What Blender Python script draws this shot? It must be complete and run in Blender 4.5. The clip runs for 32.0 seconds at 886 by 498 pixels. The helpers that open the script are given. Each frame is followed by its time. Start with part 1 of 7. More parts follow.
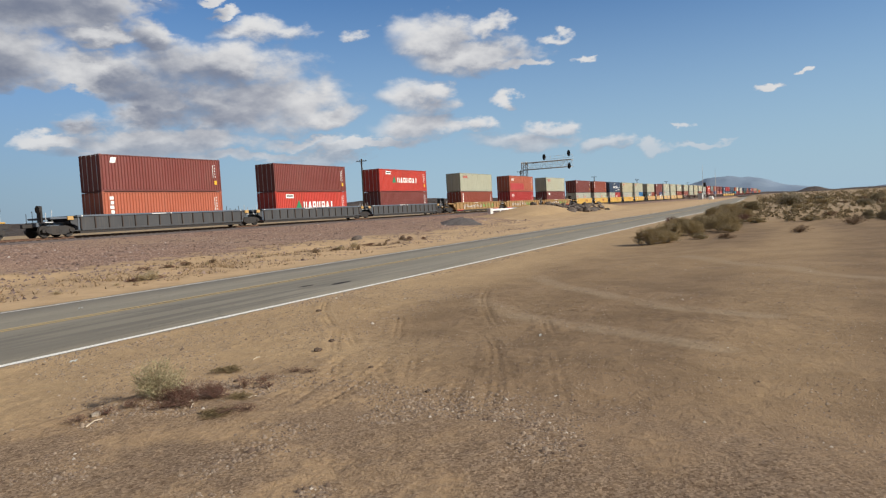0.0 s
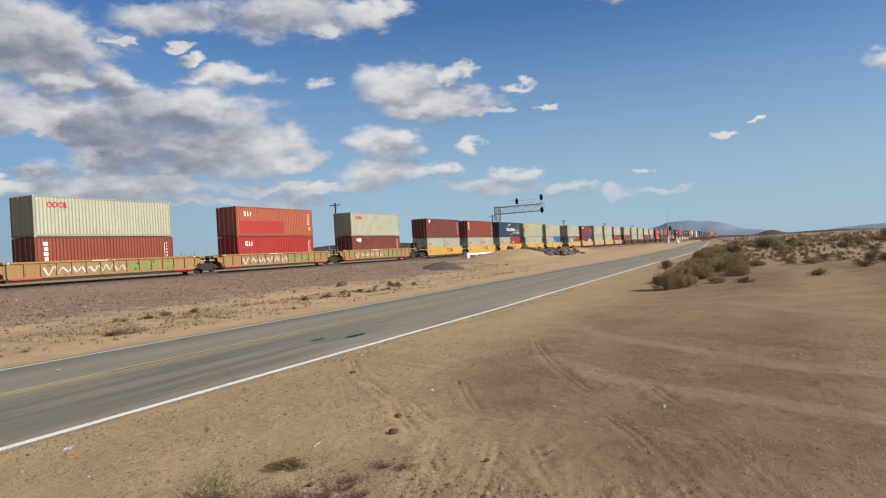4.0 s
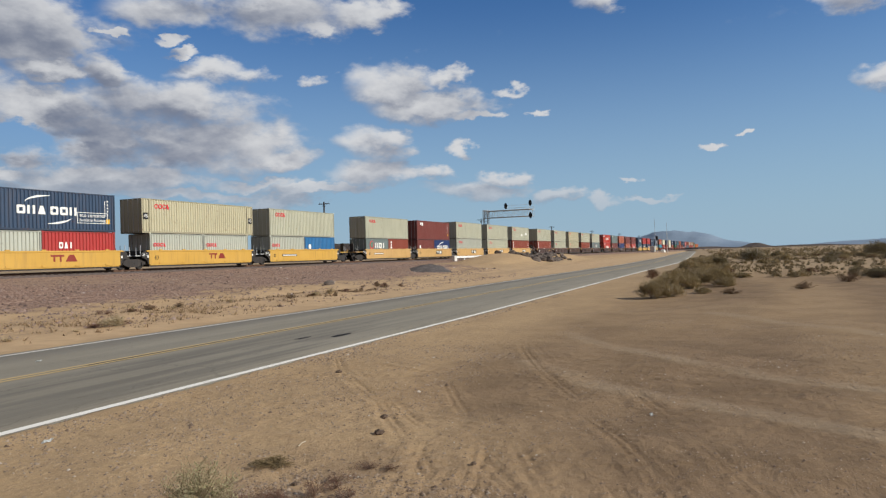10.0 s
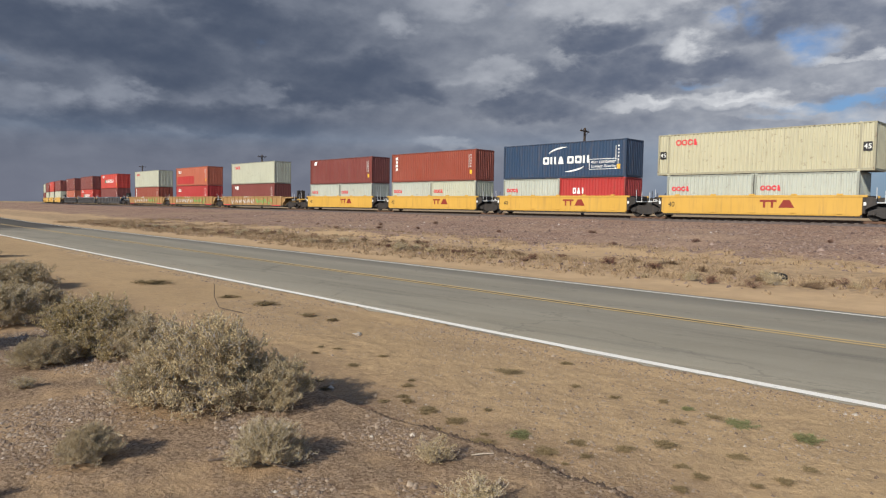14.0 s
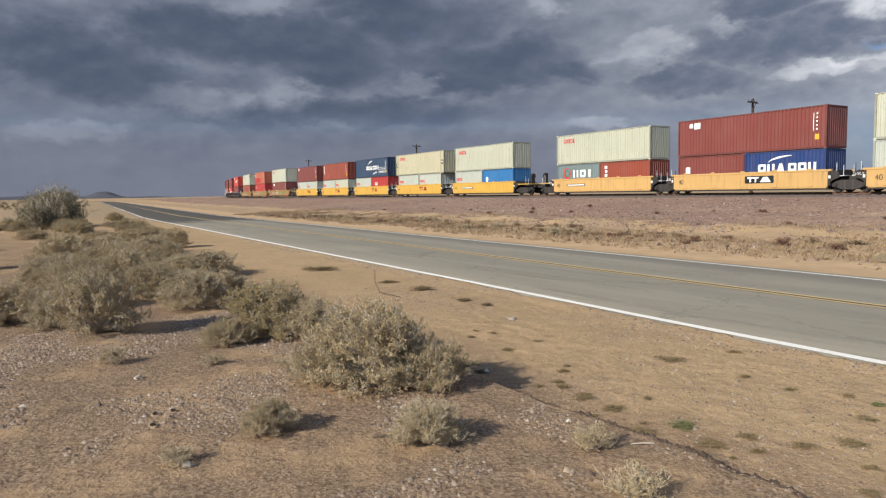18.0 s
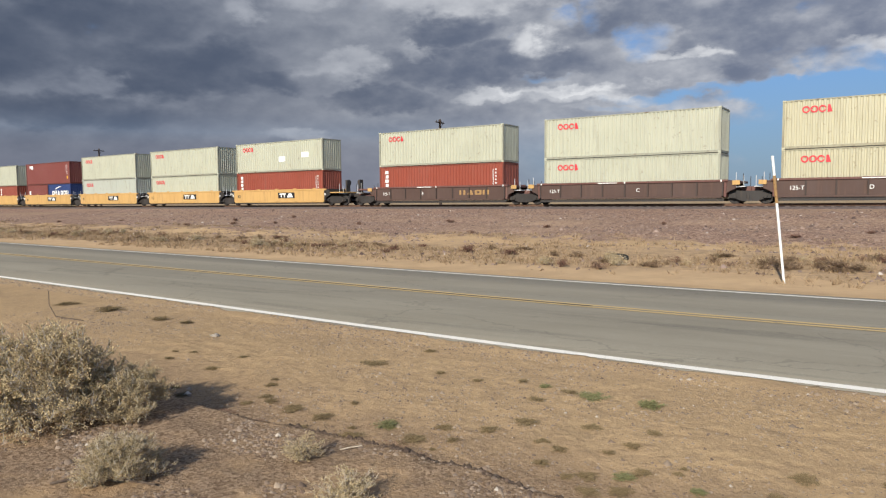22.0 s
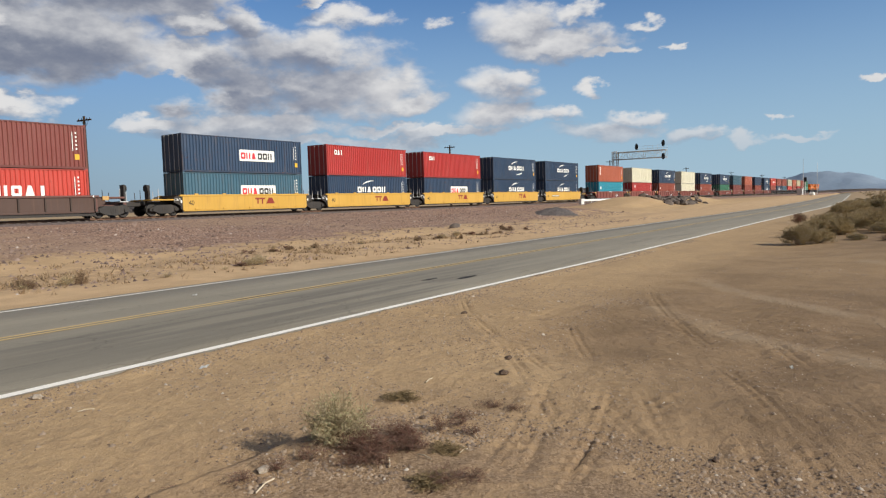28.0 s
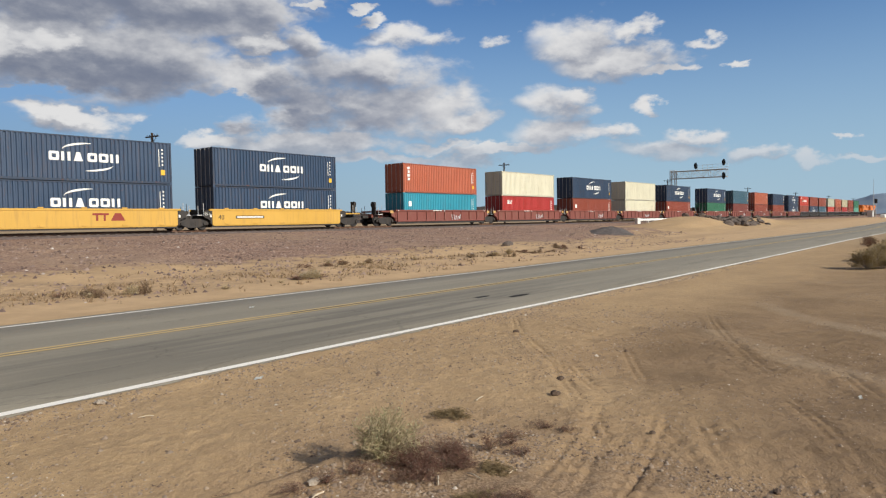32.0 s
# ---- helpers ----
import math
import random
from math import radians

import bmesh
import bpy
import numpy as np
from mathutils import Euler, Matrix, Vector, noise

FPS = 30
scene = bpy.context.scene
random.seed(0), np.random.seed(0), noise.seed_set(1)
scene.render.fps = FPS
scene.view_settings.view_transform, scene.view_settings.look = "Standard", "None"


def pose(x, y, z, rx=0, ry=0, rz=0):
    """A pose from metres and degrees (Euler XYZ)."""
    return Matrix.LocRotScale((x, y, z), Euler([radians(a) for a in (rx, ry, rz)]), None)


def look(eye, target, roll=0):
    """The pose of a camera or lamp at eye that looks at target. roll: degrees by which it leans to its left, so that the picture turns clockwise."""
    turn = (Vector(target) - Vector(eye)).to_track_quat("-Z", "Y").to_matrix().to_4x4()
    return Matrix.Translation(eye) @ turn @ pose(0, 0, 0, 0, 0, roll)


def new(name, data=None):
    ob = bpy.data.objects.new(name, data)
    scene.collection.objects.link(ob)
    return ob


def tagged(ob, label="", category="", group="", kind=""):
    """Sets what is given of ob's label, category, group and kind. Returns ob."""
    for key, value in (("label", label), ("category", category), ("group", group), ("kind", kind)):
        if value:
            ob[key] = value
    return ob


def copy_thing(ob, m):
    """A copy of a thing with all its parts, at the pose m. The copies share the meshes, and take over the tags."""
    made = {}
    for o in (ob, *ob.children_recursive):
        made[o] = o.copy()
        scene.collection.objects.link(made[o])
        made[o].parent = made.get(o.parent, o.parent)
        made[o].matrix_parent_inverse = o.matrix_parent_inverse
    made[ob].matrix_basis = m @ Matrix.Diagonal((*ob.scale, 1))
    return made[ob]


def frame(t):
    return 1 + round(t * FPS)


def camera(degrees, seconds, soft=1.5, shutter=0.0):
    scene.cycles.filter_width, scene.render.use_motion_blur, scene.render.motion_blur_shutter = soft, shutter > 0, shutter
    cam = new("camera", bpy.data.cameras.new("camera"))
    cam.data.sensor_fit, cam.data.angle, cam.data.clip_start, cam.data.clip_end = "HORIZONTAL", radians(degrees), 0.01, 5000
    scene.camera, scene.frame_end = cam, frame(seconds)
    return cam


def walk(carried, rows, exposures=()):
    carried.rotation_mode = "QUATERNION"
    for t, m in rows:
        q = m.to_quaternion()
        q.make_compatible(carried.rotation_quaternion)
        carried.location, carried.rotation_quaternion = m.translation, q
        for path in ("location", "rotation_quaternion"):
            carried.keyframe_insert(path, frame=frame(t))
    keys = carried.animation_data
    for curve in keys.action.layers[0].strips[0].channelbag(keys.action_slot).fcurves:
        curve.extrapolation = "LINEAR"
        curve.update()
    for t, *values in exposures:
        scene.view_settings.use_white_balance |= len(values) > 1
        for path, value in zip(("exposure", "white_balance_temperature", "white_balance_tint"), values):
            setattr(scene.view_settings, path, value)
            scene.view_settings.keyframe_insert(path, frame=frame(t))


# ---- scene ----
cam = camera(65.8, 32.0, soft=1.25, shutter=0.0)

# t, x, y, z, yaw, pitch, roll
PATH = [
    (0, -0.97, -2.25, 1.85, -62.14, -3.18, 3.13),
    (0.5, -0.88, -1.76, 1.86, -65.55, -3.39, 2.82),
    (1, -0.65, -1.22, 1.84, -66.85, -2.82, 3.28),
    (1.5, -0.59, -0.85, 1.85, -62.92, -2.05, 3.41),
    (2, -0.35, -0.50, 1.84, -66.36, -2.44, 3.53),
    (2.5, -0.13, -0.28, 1.85, -62.27, -2.00, 3.81),
    (3, -0.06, -0.17, 1.88, -66.21, -2.24, 3.24),
    (3.5, -0.06, -0.06, 1.90, -66.04, -0.88, 2.88),
    (4, -0.01, -0.06, 1.91, -64.99, 0.39, 3.41),
    (4.5, -0.05, -0.07, 1.91, -64.88, 1.11, 3.01),
    (6.5, 0.00, 0.00, 1.90, -67.10, 0.86, 1.53),
    (7, 0.00, 0.00, 1.90, -67.37, 0.94, 1.18),
    (7.5, 0.00, 0.00, 1.90, -67.64, 0.99, 0.88),
    (8, 0.00, 0.00, 1.90, -67.72, 0.93, 0.87),
    (8.5, 0.00, 0.00, 1.90, -67.73, 0.77, 0.88),
    (9, 0.00, 0.00, 1.90, -67.58, 0.55, 0.99),
    (9.5, 0.00, 0.00, 1.90, -67.35, 0.48, 1.02),
    (10, 0.00, 0.00, 1.90, -66.06, 0.55, 1.60),
    (10.5, 0.00, 0.00, 1.90, -56.12, 0.49, 2.17),
    (11, 0.00, 0.00, 1.90, -44.22, 0.12, 2.37),
    (11.5, 0.00, 0.00, 1.90, -33.96, -0.25, 2.09),
    (11.8, 0.00, 0.00, 1.90, -25.91, -0.47, 2.01),
    (12, 0.00, 0.00, 1.90, -20.22, -0.72, 1.87),
    (12.5, 0.00, 0.00, 1.90, -0.22, -1.54, 1.67),
    (13, 0.00, 0.00, 1.90, 19.84, -1.74, 1.51),
    (13.5, 0.00, 0.00, 1.90, 33.85, -2.49, -0.16),
    (14, 0.00, 0.00, 1.90, 43.37, -3.46, -0.89),
    (14.5, 0.00, 0.00, 1.90, 46.19, -3.23, -0.81),
    (15, 0.00, 0.00, 1.90, 46.60, -2.81, -0.07),
    (15.5, 0.00, 0.00, 1.90, 49.19, -3.11, 0.27),
    (17.5, 0.00, 0.00, 1.90, 55.66, -4.46, -0.56),
    (18, 0.00, 0.00, 1.90, 56.01, -4.72, 0.95),
    (18.5, 0.00, 0.00, 1.90, 55.19, -4.98, 1.53),
    (19, 0.00, 0.00, 1.90, 53.78, -5.14, 1.60),
    (19.5, 0.00, 0.00, 1.90, 53.40, -5.02, 1.72),
    (20, 0.00, 0.00, 1.90, 52.30, -4.75, 1.75),
    (20.5, 0.00, 0.00, 1.90, 49.85, -4.52, 1.84),
    (21, 0.00, 0.00, 1.90, 46.94, -4.35, 1.51),
    (21.5, 0.00, 0.00, 1.90, 39.17, -4.29, 0.79),
    (22, 0.00, 0.00, 1.90, 31.67, -4.11, 0.50),
    (22.5, 0.00, 0.00, 1.90, 25.22, -3.96, 0.44),
    (23, 0.00, 0.00, 1.90, 16.85, -3.98, -0.04),
    (23.4, 0.00, 0.00, 1.90, 1.45, -3.96, 0.32),
    (23.5, 0.00, 0.00, 1.90, -3.68, -4.12, 0.46),
    (24, 0.00, 0.00, 1.90, -24.03, -4.24, 0.86),
    (24.5, 0.00, 0.00, 1.90, -31.58, -3.85, 1.36),
    (25, 0.00, 0.00, 1.90, -39.13, -2.96, 1.51),
    (25.5, 0.00, 0.00, 1.90, -43.53, -3.14, 1.24),
    (26, 0.00, 0.00, 1.90, -49.77, -3.58, 1.01),
    (26.5, 0.00, 0.00, 1.90, -53.78, -3.97, 1.34),
    (28.5, 0.00, 0.00, 1.90, -55.70, -3.85, 1.61),
    (29, 0.00, 0.00, 1.90, -55.88, -3.62, 1.41),
    (29.5, 0.00, 0.00, 1.90, -56.48, -3.37, 0.85),
    (30, 0.00, 0.00, 1.90, -56.62, -3.19, 0.95),
    (30.5, 0.00, 0.00, 1.90, -56.65, -2.91, 0.67),
    (31, 0.00, 0.00, 1.90, -56.87, -2.64, 0.69),
    (31.5, 0.00, 0.00, 1.90, -56.56, -2.50, 0.90),
    (32, 0.00, 0.00, 1.90, -51.17, -2.37, 0.86),
]
walk(cam, [(t, pose(x, y, z, 90 + p, r, w)) for t, x, y, z, w, p, r in PATH], exposures=[
    (0.0, -0.05, 6450, 10), (5.0, -0.05, 6450, 10), (8.0, -0.18, 6300, 10), (10.0, -0.20, 6300, 10), (12.0, -0.10, 6500, 10), (13.0, -0.06, 6400, 10), (15.0, 0.08, 6200, 10),
    (19.0, 0.19, 6200, 10), (21.0, 0.20, 6200, 10), (22.0, 0.14, 6300, 10), (24.0, -0.22, 6450, 10), (26.0, -0.06, 6480, 10), (32.0, -0.03, 6480, 10)])

# ---- world and sun ----
SUN_EL, SUN_AZ = 28.0, 6.0          # the sun stands behind the camera's home side (-y)
sun_dir = Vector((math.sin(radians(SUN_AZ)) * math.cos(radians(SUN_EL)), -math.cos(radians(SUN_AZ)) * math.cos(radians(SUN_EL)), math.sin(radians(SUN_EL))))
sun = new("sun", bpy.data.lights.new("sun", "SUN"))
sun.data.energy, sun.data.angle, sun.data.color = 5.0, radians(0.53), (1.0, 0.925, 0.785)
sun.matrix_world = look(sun_dir * 100, (0, 0, 0))


class Nodes:
    """A short way to write node trees."""

    def __init__(self, tree):
        self.tree = tree
        tree.nodes.clear()

    def add(self, kind, ins=None, **props):
        n = self.tree.nodes.new(kind)
        if "operation" in props:
            n.operation = props["operation"]
        if "use_clamp" in props:
            n.use_clamp = props["use_clamp"]
        if "data_type" in props:
            n.data_type, n.blend_type = props["data_type"], props["blend_type"]
        if "interpolation_type" in props:
            n.interpolation_type = props["interpolation_type"]
        if "attribute_name" in props:
            n.attribute_name = props["attribute_name"]
        if "feature" in props:
            n.feature = props["feature"]
        for k, v in (ins or {}).items():
            s = n.inputs[k]
            if isinstance(v, bpy.types.NodeSocket):
                self.tree.links.new(v, s)
            else:
                s.default_value = v
        return n

    def math(self, op, a, b=0.0, c=0.0, clamp=False):
        return self.add("ShaderNodeMath", {0: a, 1: b, 2: c}, operation=op, use_clamp=clamp).outputs[0]

    def vec(self, op, a, b=(0, 0, 0), c=(0, 0, 0)):
        n = self.add("ShaderNodeVectorMath", {0: a, 1: b}, operation=op)
        if op == "MULTIPLY_ADD":
            if isinstance(c, bpy.types.NodeSocket):
                self.tree.links.new(c, n.inputs[2])
            else:
                n.inputs[2].default_value = c
        return n.outputs["Value"] if op in ("DOT_PRODUCT", "LENGTH") else n.outputs[0]

    def noise(self, vec, scale, detail=4.0, rough=0.55, out="Fac", distort=0.0):
        return self.add("ShaderNodeTexNoise", {"Vector": vec, "Scale": scale, "Detail": detail, "Roughness": rough, "Distortion": distort}).outputs[out]

    def mix(self, f, a, b, mode="MIX"):
        n = self.add("ShaderNodeMix", data_type="RGBA", blend_type=mode)
        for s, v in ((n.inputs[0], f), (n.inputs[6], a), (n.inputs[7], b)):
            if isinstance(v, bpy.types.NodeSocket):
                self.tree.links.new(v, s)
            else:
                s.default_value = v if isinstance(v, (int, float)) else (*v, 1.0)[:4]
        return n.outputs[2]

    def ramp(self, f, lo, hi, a=0.0, b=1.0):
        return self.add("ShaderNodeMapRange", {0: f, 1: lo, 2: hi, 3: a, 4: b}, interpolation_type="SMOOTHSTEP").outputs[0]


# clouds: yaw (degrees, left positive), elevation, half width, half height of each heap
FAIR_HEAPS = (
    (-40.3, 14.2, 2.2, 1.0), (-48.2, 14.8, 3.3, 0.9), (-44.7, 11.9, 7.2, 2.2), (-47.4, 9.3, 8.3, 2.2), (-40.1, 9.3, 4.4, 2.2), (-53.2, 8.5, 3.4, 1.0), (-37.9, 11.2, 3.3, 1.6), (-41.2, 6.7, 7.6, 0.9),
    (-60.9, 9.0, 2.9, 1.4), (-61.4, 7.0, 4.7, 1.1), (-65.4, 7.2, 1.4, 0.6), (-62.2, 14.0, 3.5, 1.7), (-65.5, 12.4, 4.5, 1.4), (-68.8, 11.4, 2.1, 0.4), (-66.9, 14.5, 1.9, 0.7), (-55.5, 14.7, 1.6, 0.6),
    (-71.3, 13.4, 1.2, 0.5), (-73.7, 11.3, 0.7, 0.3), (-68.3, 8.8, 0.9, 0.7), (-79.4, 19.5, 2.1, 1.0), (-96.7, 17.2, 2.1, 1.1), (-99.9, 11.6, 2.0, 1.0), (-88.0, 7.7, 1.1, 0.3),
)
SMALL_HEAPS = (
    (-38.6, 5.9, 5.7, 0.6), (-46.3, 5.4, 6.0, 0.5), (-56.5, 5.8, 5.6, 0.5), (-51.4, 6.4, 3.5, 0.5),
    (-89.8, 8.6, 0.4, 0.2), (-70.8, 6.4, 2.3, 0.7), (-68.7, 5.4, 4.2, 0.9), (-75.9, 4.7, 1.9, 0.7), (-79.4, 4.2, 1.4, 0.5), (-83.2, 4.2, 2.3, 0.3), (-81.6, 5.5, 1.0, 0.2), (-46.1, 19.1, 5.5, 1.3),
    (-53.3, 19.4, 6.4, 1.9), (-60.4, 19.3, 2.7, 1.1), (-56.5, 18.3, 1.5, 0.7), (-40.3, 17.0, 0.9, 0.3), (-44.4, 16.9, 1.2, 0.3), (-45.8, 16.1, 1.4, 0.3), (-36.2, 16.7, 3.0, 2.3), (-36.5, 13.7, 2.1, 0.8),
    (-35.8, 11.0, 1.9, 0.7), (-35.4, 8.1, 2.1, 1.0), (-53.1, 4.9, 2.7, 0.7),
)
GREY_HEAPS = (
    (1.0, 15.2, 9.0, 2.5), (-0.5, 12.0, 9.4, 2.1), (7.5, 9.6, 4.0, 1.6), (-16.9, 17.8, 10.3, 3.1), (-27.2, 16.7, 11.8, 3.2), (-24.2, 12.4, 10.7, 3.0), (-9.0, 12.1, 5.9, 2.1), (-35.4, 11.4, 2.7, 1.5),
    (-7.5, 7.9, 6.3, 0.9), (-22.7, 7.8, 4.9, 0.8), (-32.5, 6.8, 2.7, 0.6), (7.3, 14.4, 4.4, 1.9), (-36.3, 13.9, 2.6, 1.0),
)
# sunlit crowns, shaded undersides and blue gaps, same numbers
CROWNS = (
    (2.5, 16.2, 2.9, 1.1), (-2.4, 16.2, 2.6, 1.1), (-17.4, 12.4, 2.9, 1.5), (-21.8, 13.0, 2.0, 0.7), (-35.1, 11.1, 2.5, 1.0), (-36.1, 13.9, 2.0, 0.6), (-0.6, 10.2, 2.0, 0.8), (-12.5, 10.8, 2.8, 0.7),
    (-7.5, 8.0, 5.4, 0.5), (-23.6, 8.0, 3.3, 0.5), (29.7, 16.0, 7.6, 1.5), (23.9, 12.6, 2.0, 1.4), (33.5, 12.1, 1.9, 0.7), (12.1, 10.7, 3.2, 0.4), (21.5, 8.7, 6.6, 0.4), (0.6, 10.5, 2.1, 0.6),
)
DECK_LIGHTS = (
    (71.0, 14.8, 2.4, 1.1), (74.4, 7.4, 4.2, 1.0), (57.9, 8.7, 1.5, 1.0), (41.0, 10.2, 2.5, 1.3), (38.4, 11.0, 2.1, 0.9), (43.5, 5.6, 2.3, 0.5), (47.7, 14.6, 1.7, 0.9), (43.1, 16.3, 2.8, 1.3),
    (24.2, 12.6, 1.2, 1.1), (27.4, 8.4, 3.3, 0.4), (19.9, 8.2, 4.3, 0.5), (68.0, 7.9, 2.1, 1.3), (57.9, 8.5, 1.7, 0.7), (84.8, 4.8, 4.1, 0.7), (43.2, 5.5, 1.9, 0.4),
)
FAIR_CROWNS = (
    (-48.1, 14.9, 2.6, 0.7), (-46.4, 13.1, 2.9, 1.2), (-51.4, 9.1, 2.7, 1.0), (-61.0, 14.1, 2.8, 1.1), (-64.8, 12.1, 3.3, 0.7), (-60.5, 9.3, 2.3, 0.9), (-63.3, 6.5, 1.9, 0.6), (-55.6, 18.2, 2.7, 0.7),
    (-61.1, 19.1, 1.4, 0.8), (-37.9, 8.3, 1.7, 0.7), (-36.9, 13.7, 1.6, 0.5), (-99.8, 11.6, 1.7, 0.8),
)
UNDERSIDES = (
    (-23.4, 16.0, 10.7, 1.5), (-26.1, 10.9, 6.1, 1.4), (-6.8, 12.9, 6.3, 1.5), (5.6, 11.5, 5.7, 1.7), (7.5, 9.1, 2.1, 0.9), (3.1, 11.0, 4.7, 1.1), (30.5, 14.2, 2.4, 0.8), (27.6, 11.0, 9.2, 1.4),
    (0.3, 13.1, 12.7, 2.2), (16.5, 14.1, 5.0, 1.4), (-14.5, 10.4, 6.1, 1.0), (-43.1, 10.5, 6.2, 1.1), (-41.6, 8.4, 4.4, 0.8), (-40.3, 14.0, 1.9, 0.7), (-47.3, 19.5, 5.2, 0.6),
)
DECK_SHADES = (
    (76.1, 12.4, 4.8, 1.7), (69.5, 12.3, 6.2, 1.8), (64.0, 10.6, 5.2, 1.9), (57.0, 13.3, 5.0, 1.9), (52.4, 10.6, 7.9, 1.5), (65.3, 6.5, 11.1, 1.0), (44.5, 9.6, 5.1, 0.8), (31.3, 13.5, 3.0, 0.9),
    (30.8, 10.3, 7.5, 1.1), (60.5, 15.1, 4.0, 1.2), (85.2, 10.3, 5.6, 1.8), (78.9, 8.5, 6.6, 1.6), (66.1, 11.4, 2.7, 1.5), (53.3, 9.2, 7.8, 1.2), (36.4, 8.4, 3.6, 1.0),
)
GAPS = (
    (7.7, 16.5, 2.1, 1.0), (-5.1, 18.2, 2.7, 1.4), (4.7, 7.8, 5.4, 0.9), (-15.7, 9.4, 8.0, 0.5), (-16.6, 7.7, 3.3, 0.7), (-33.9, 9.0, 4.9, 1.1), (-28.8, 7.6, 1.9, 0.9), (-2.8, 7.2, 6.5, 0.6),
    (22.6, 17.4, 2.7, 1.0), (19.1, 15.3, 1.6, 1.8), (-6.5, 8.1, 8.8, 0.7), (14.0, 7.8, 7.0, 0.5), (21.8, 14.8, 1.7, 1.0), (26.2, 13.2, 1.0, 0.6), (15.3, 12.1, 2.0, 1.9), (18.4, 7.1, 4.2, 0.4),
    (23.8, 9.7, 3.1, 0.4),
)
world = bpy.data.worlds.new("world")
scene.world = world
world.use_nodes = True
N = Nodes(world.node_tree)
way = N.add("ShaderNodeTexCoord").outputs["Generated"]
sx, sy, sz = N.add("ShaderNodeSeparateXYZ", {0: way}).outputs
sky = N.add("ShaderNodeTexSky")
sky.sky_type, sky.sun_disc, sky.sun_elevation, sky.sun_rotation = "NISHITA", False, radians(SUN_EL), radians(180 - SUN_AZ)
sky.air_density, sky.dust_density, sky.ozone_density = 1.0, 0.7, 2.0
blue = N.vec("MULTIPLY", sky.outputs[0], (0.047, 0.078, 0.113))
yaw = N.math("MULTIPLY", N.math("ARCTAN2", N.math("MULTIPLY", sx, -1.0), sy), 57.2958)
el = N.math("MULTIPLY", N.math("ARCSINE", sz), 57.2958)
place = N.add("ShaderNodeCombineXYZ", {0: yaw, 1: el, 2: 0.0}).outputs[0]
q = N.vec("MULTIPLY", way, (1.0, 1.0, 1.9))
up = N.vec("ADD", q, (0.0, -0.010, 0.026))
warp = N.vec("MULTIPLY", N.vec("SUBTRACT", N.noise(q, 9.0, 4.0, 0.55, "Color"), (0.5, 0.5, 0.5)), (6.0, 3.0, 0.0))
frill = N.vec("MULTIPLY", N.vec("SUBTRACT", N.noise(q, 34.0, 5.0, 0.6, "Color"), (0.5, 0.5, 0.5)), (2.6, 1.6, 0.0))
place = N.vec("ADD", N.vec("ADD", place, warp), frill)
above = N.vec("ADD", place, (0.0, 0.9, 0.0))


def patches(rows, soft, where):
    """Soft union of the given patches: 1 in their middle, 0 at the rim."""
    total = None
    for yaw0, el0, rx, ry in rows:
        d = N.vec("MULTIPLY_ADD", where, (1 / rx, 1 / ry, 0), (-yaw0 / rx, -el0 / ry, 0))
        k = N.math("SUBTRACT", 1.0, N.vec("DOT_PRODUCT", d, d))
        total = k if total is None else N.math("SMOOTH_MAX", total, k, soft)
    return N.math("MAXIMUM", total, -1.0)


heap, heap_up = patches(FAIR_HEAPS + SMALL_HEAPS + GREY_HEAPS, 0.3, place), patches(FAIR_HEAPS + SMALL_HEAPS + GREY_HEAPS, 0.3, above)
fine, fine_up = N.noise(q, 17.0, 7.0, 0.56), N.noise(up, 17.0, 7.0, 0.56)
wide, wide_up = N.noise(q, 6.0, 5.0, 0.52), N.noise(up, 6.0, 5.0, 0.52)
west, mid = N.ramp(yaw, 20.0, 62.0), N.ramp(yaw, -46.0, -16.0)
# the heavy deck over the left half of the sky, torn open by a few gaps
gap = N.ramp(N.math("ADD", patches(GAPS, 0.3, place), N.math("MULTIPLY", N.math("SUBTRACT", fine, 0.5), 2.0)), -0.6, 1.0)
deck = N.math("ADD", N.ramp(yaw, -26.0, 30.0, -1.3, 1.5), N.math("MULTIPLY", N.math("SUBTRACT", wide, 0.5), 2.4))
deck = N.math("SUBTRACT", deck, N.math("MULTIPLY", N.math("MULTIPLY", N.ramp(el, 8.5, 4.5), N.ramp(yaw, 34.0, 2.0)), 1.3))
deck = N.math("SUBTRACT", deck, N.ramp(yaw, 150.0, 175.0, 0.0, 3.0))
deck = N.math("ADD", deck, N.math("MULTIPLY", N.ramp(el, 19.0, 30.0), N.ramp(yaw, -75.0, -40.0, 0.3, 1.6)))
thick = N.math("SMOOTH_MAX", heap, deck, 0.3)
thick = N.math("ADD", thick, N.math("ADD", N.math("MULTIPLY", N.math("SUBTRACT", fine, 0.5), 2.2), N.math("MULTIPLY", N.math("SUBTRACT", wide, 0.5), 1.0)))
thick = N.math("ADD", thick, N.math("MULTIPLY", N.math("MULTIPLY", N.ramp(yaw, -47.0, -32.0, 0.0, 0.42), N.ramp(yaw, 20.0, 0.0)), N.ramp(el, 6.5, 9.5)))
thick = N.math("SUBTRACT", thick, N.math("MULTIPLY", gap, N.ramp(yaw, -10.0, 25.0, 1.5, 0.75)))
cover = N.math("MULTIPLY", N.ramp(thick, N.ramp(yaw, -40.0, 0.0, -0.48, -0.6), N.ramp(yaw, -40.0, 0.0, 0.92, 0.85)), N.ramp(el, 0.5, 7.5, 0.35, 1.0))
cover = N.math("MAXIMUM", cover, N.math("MULTIPLY", N.ramp(yaw, 12.0, 34.0), N.ramp(el, 10.0, 4.0)))
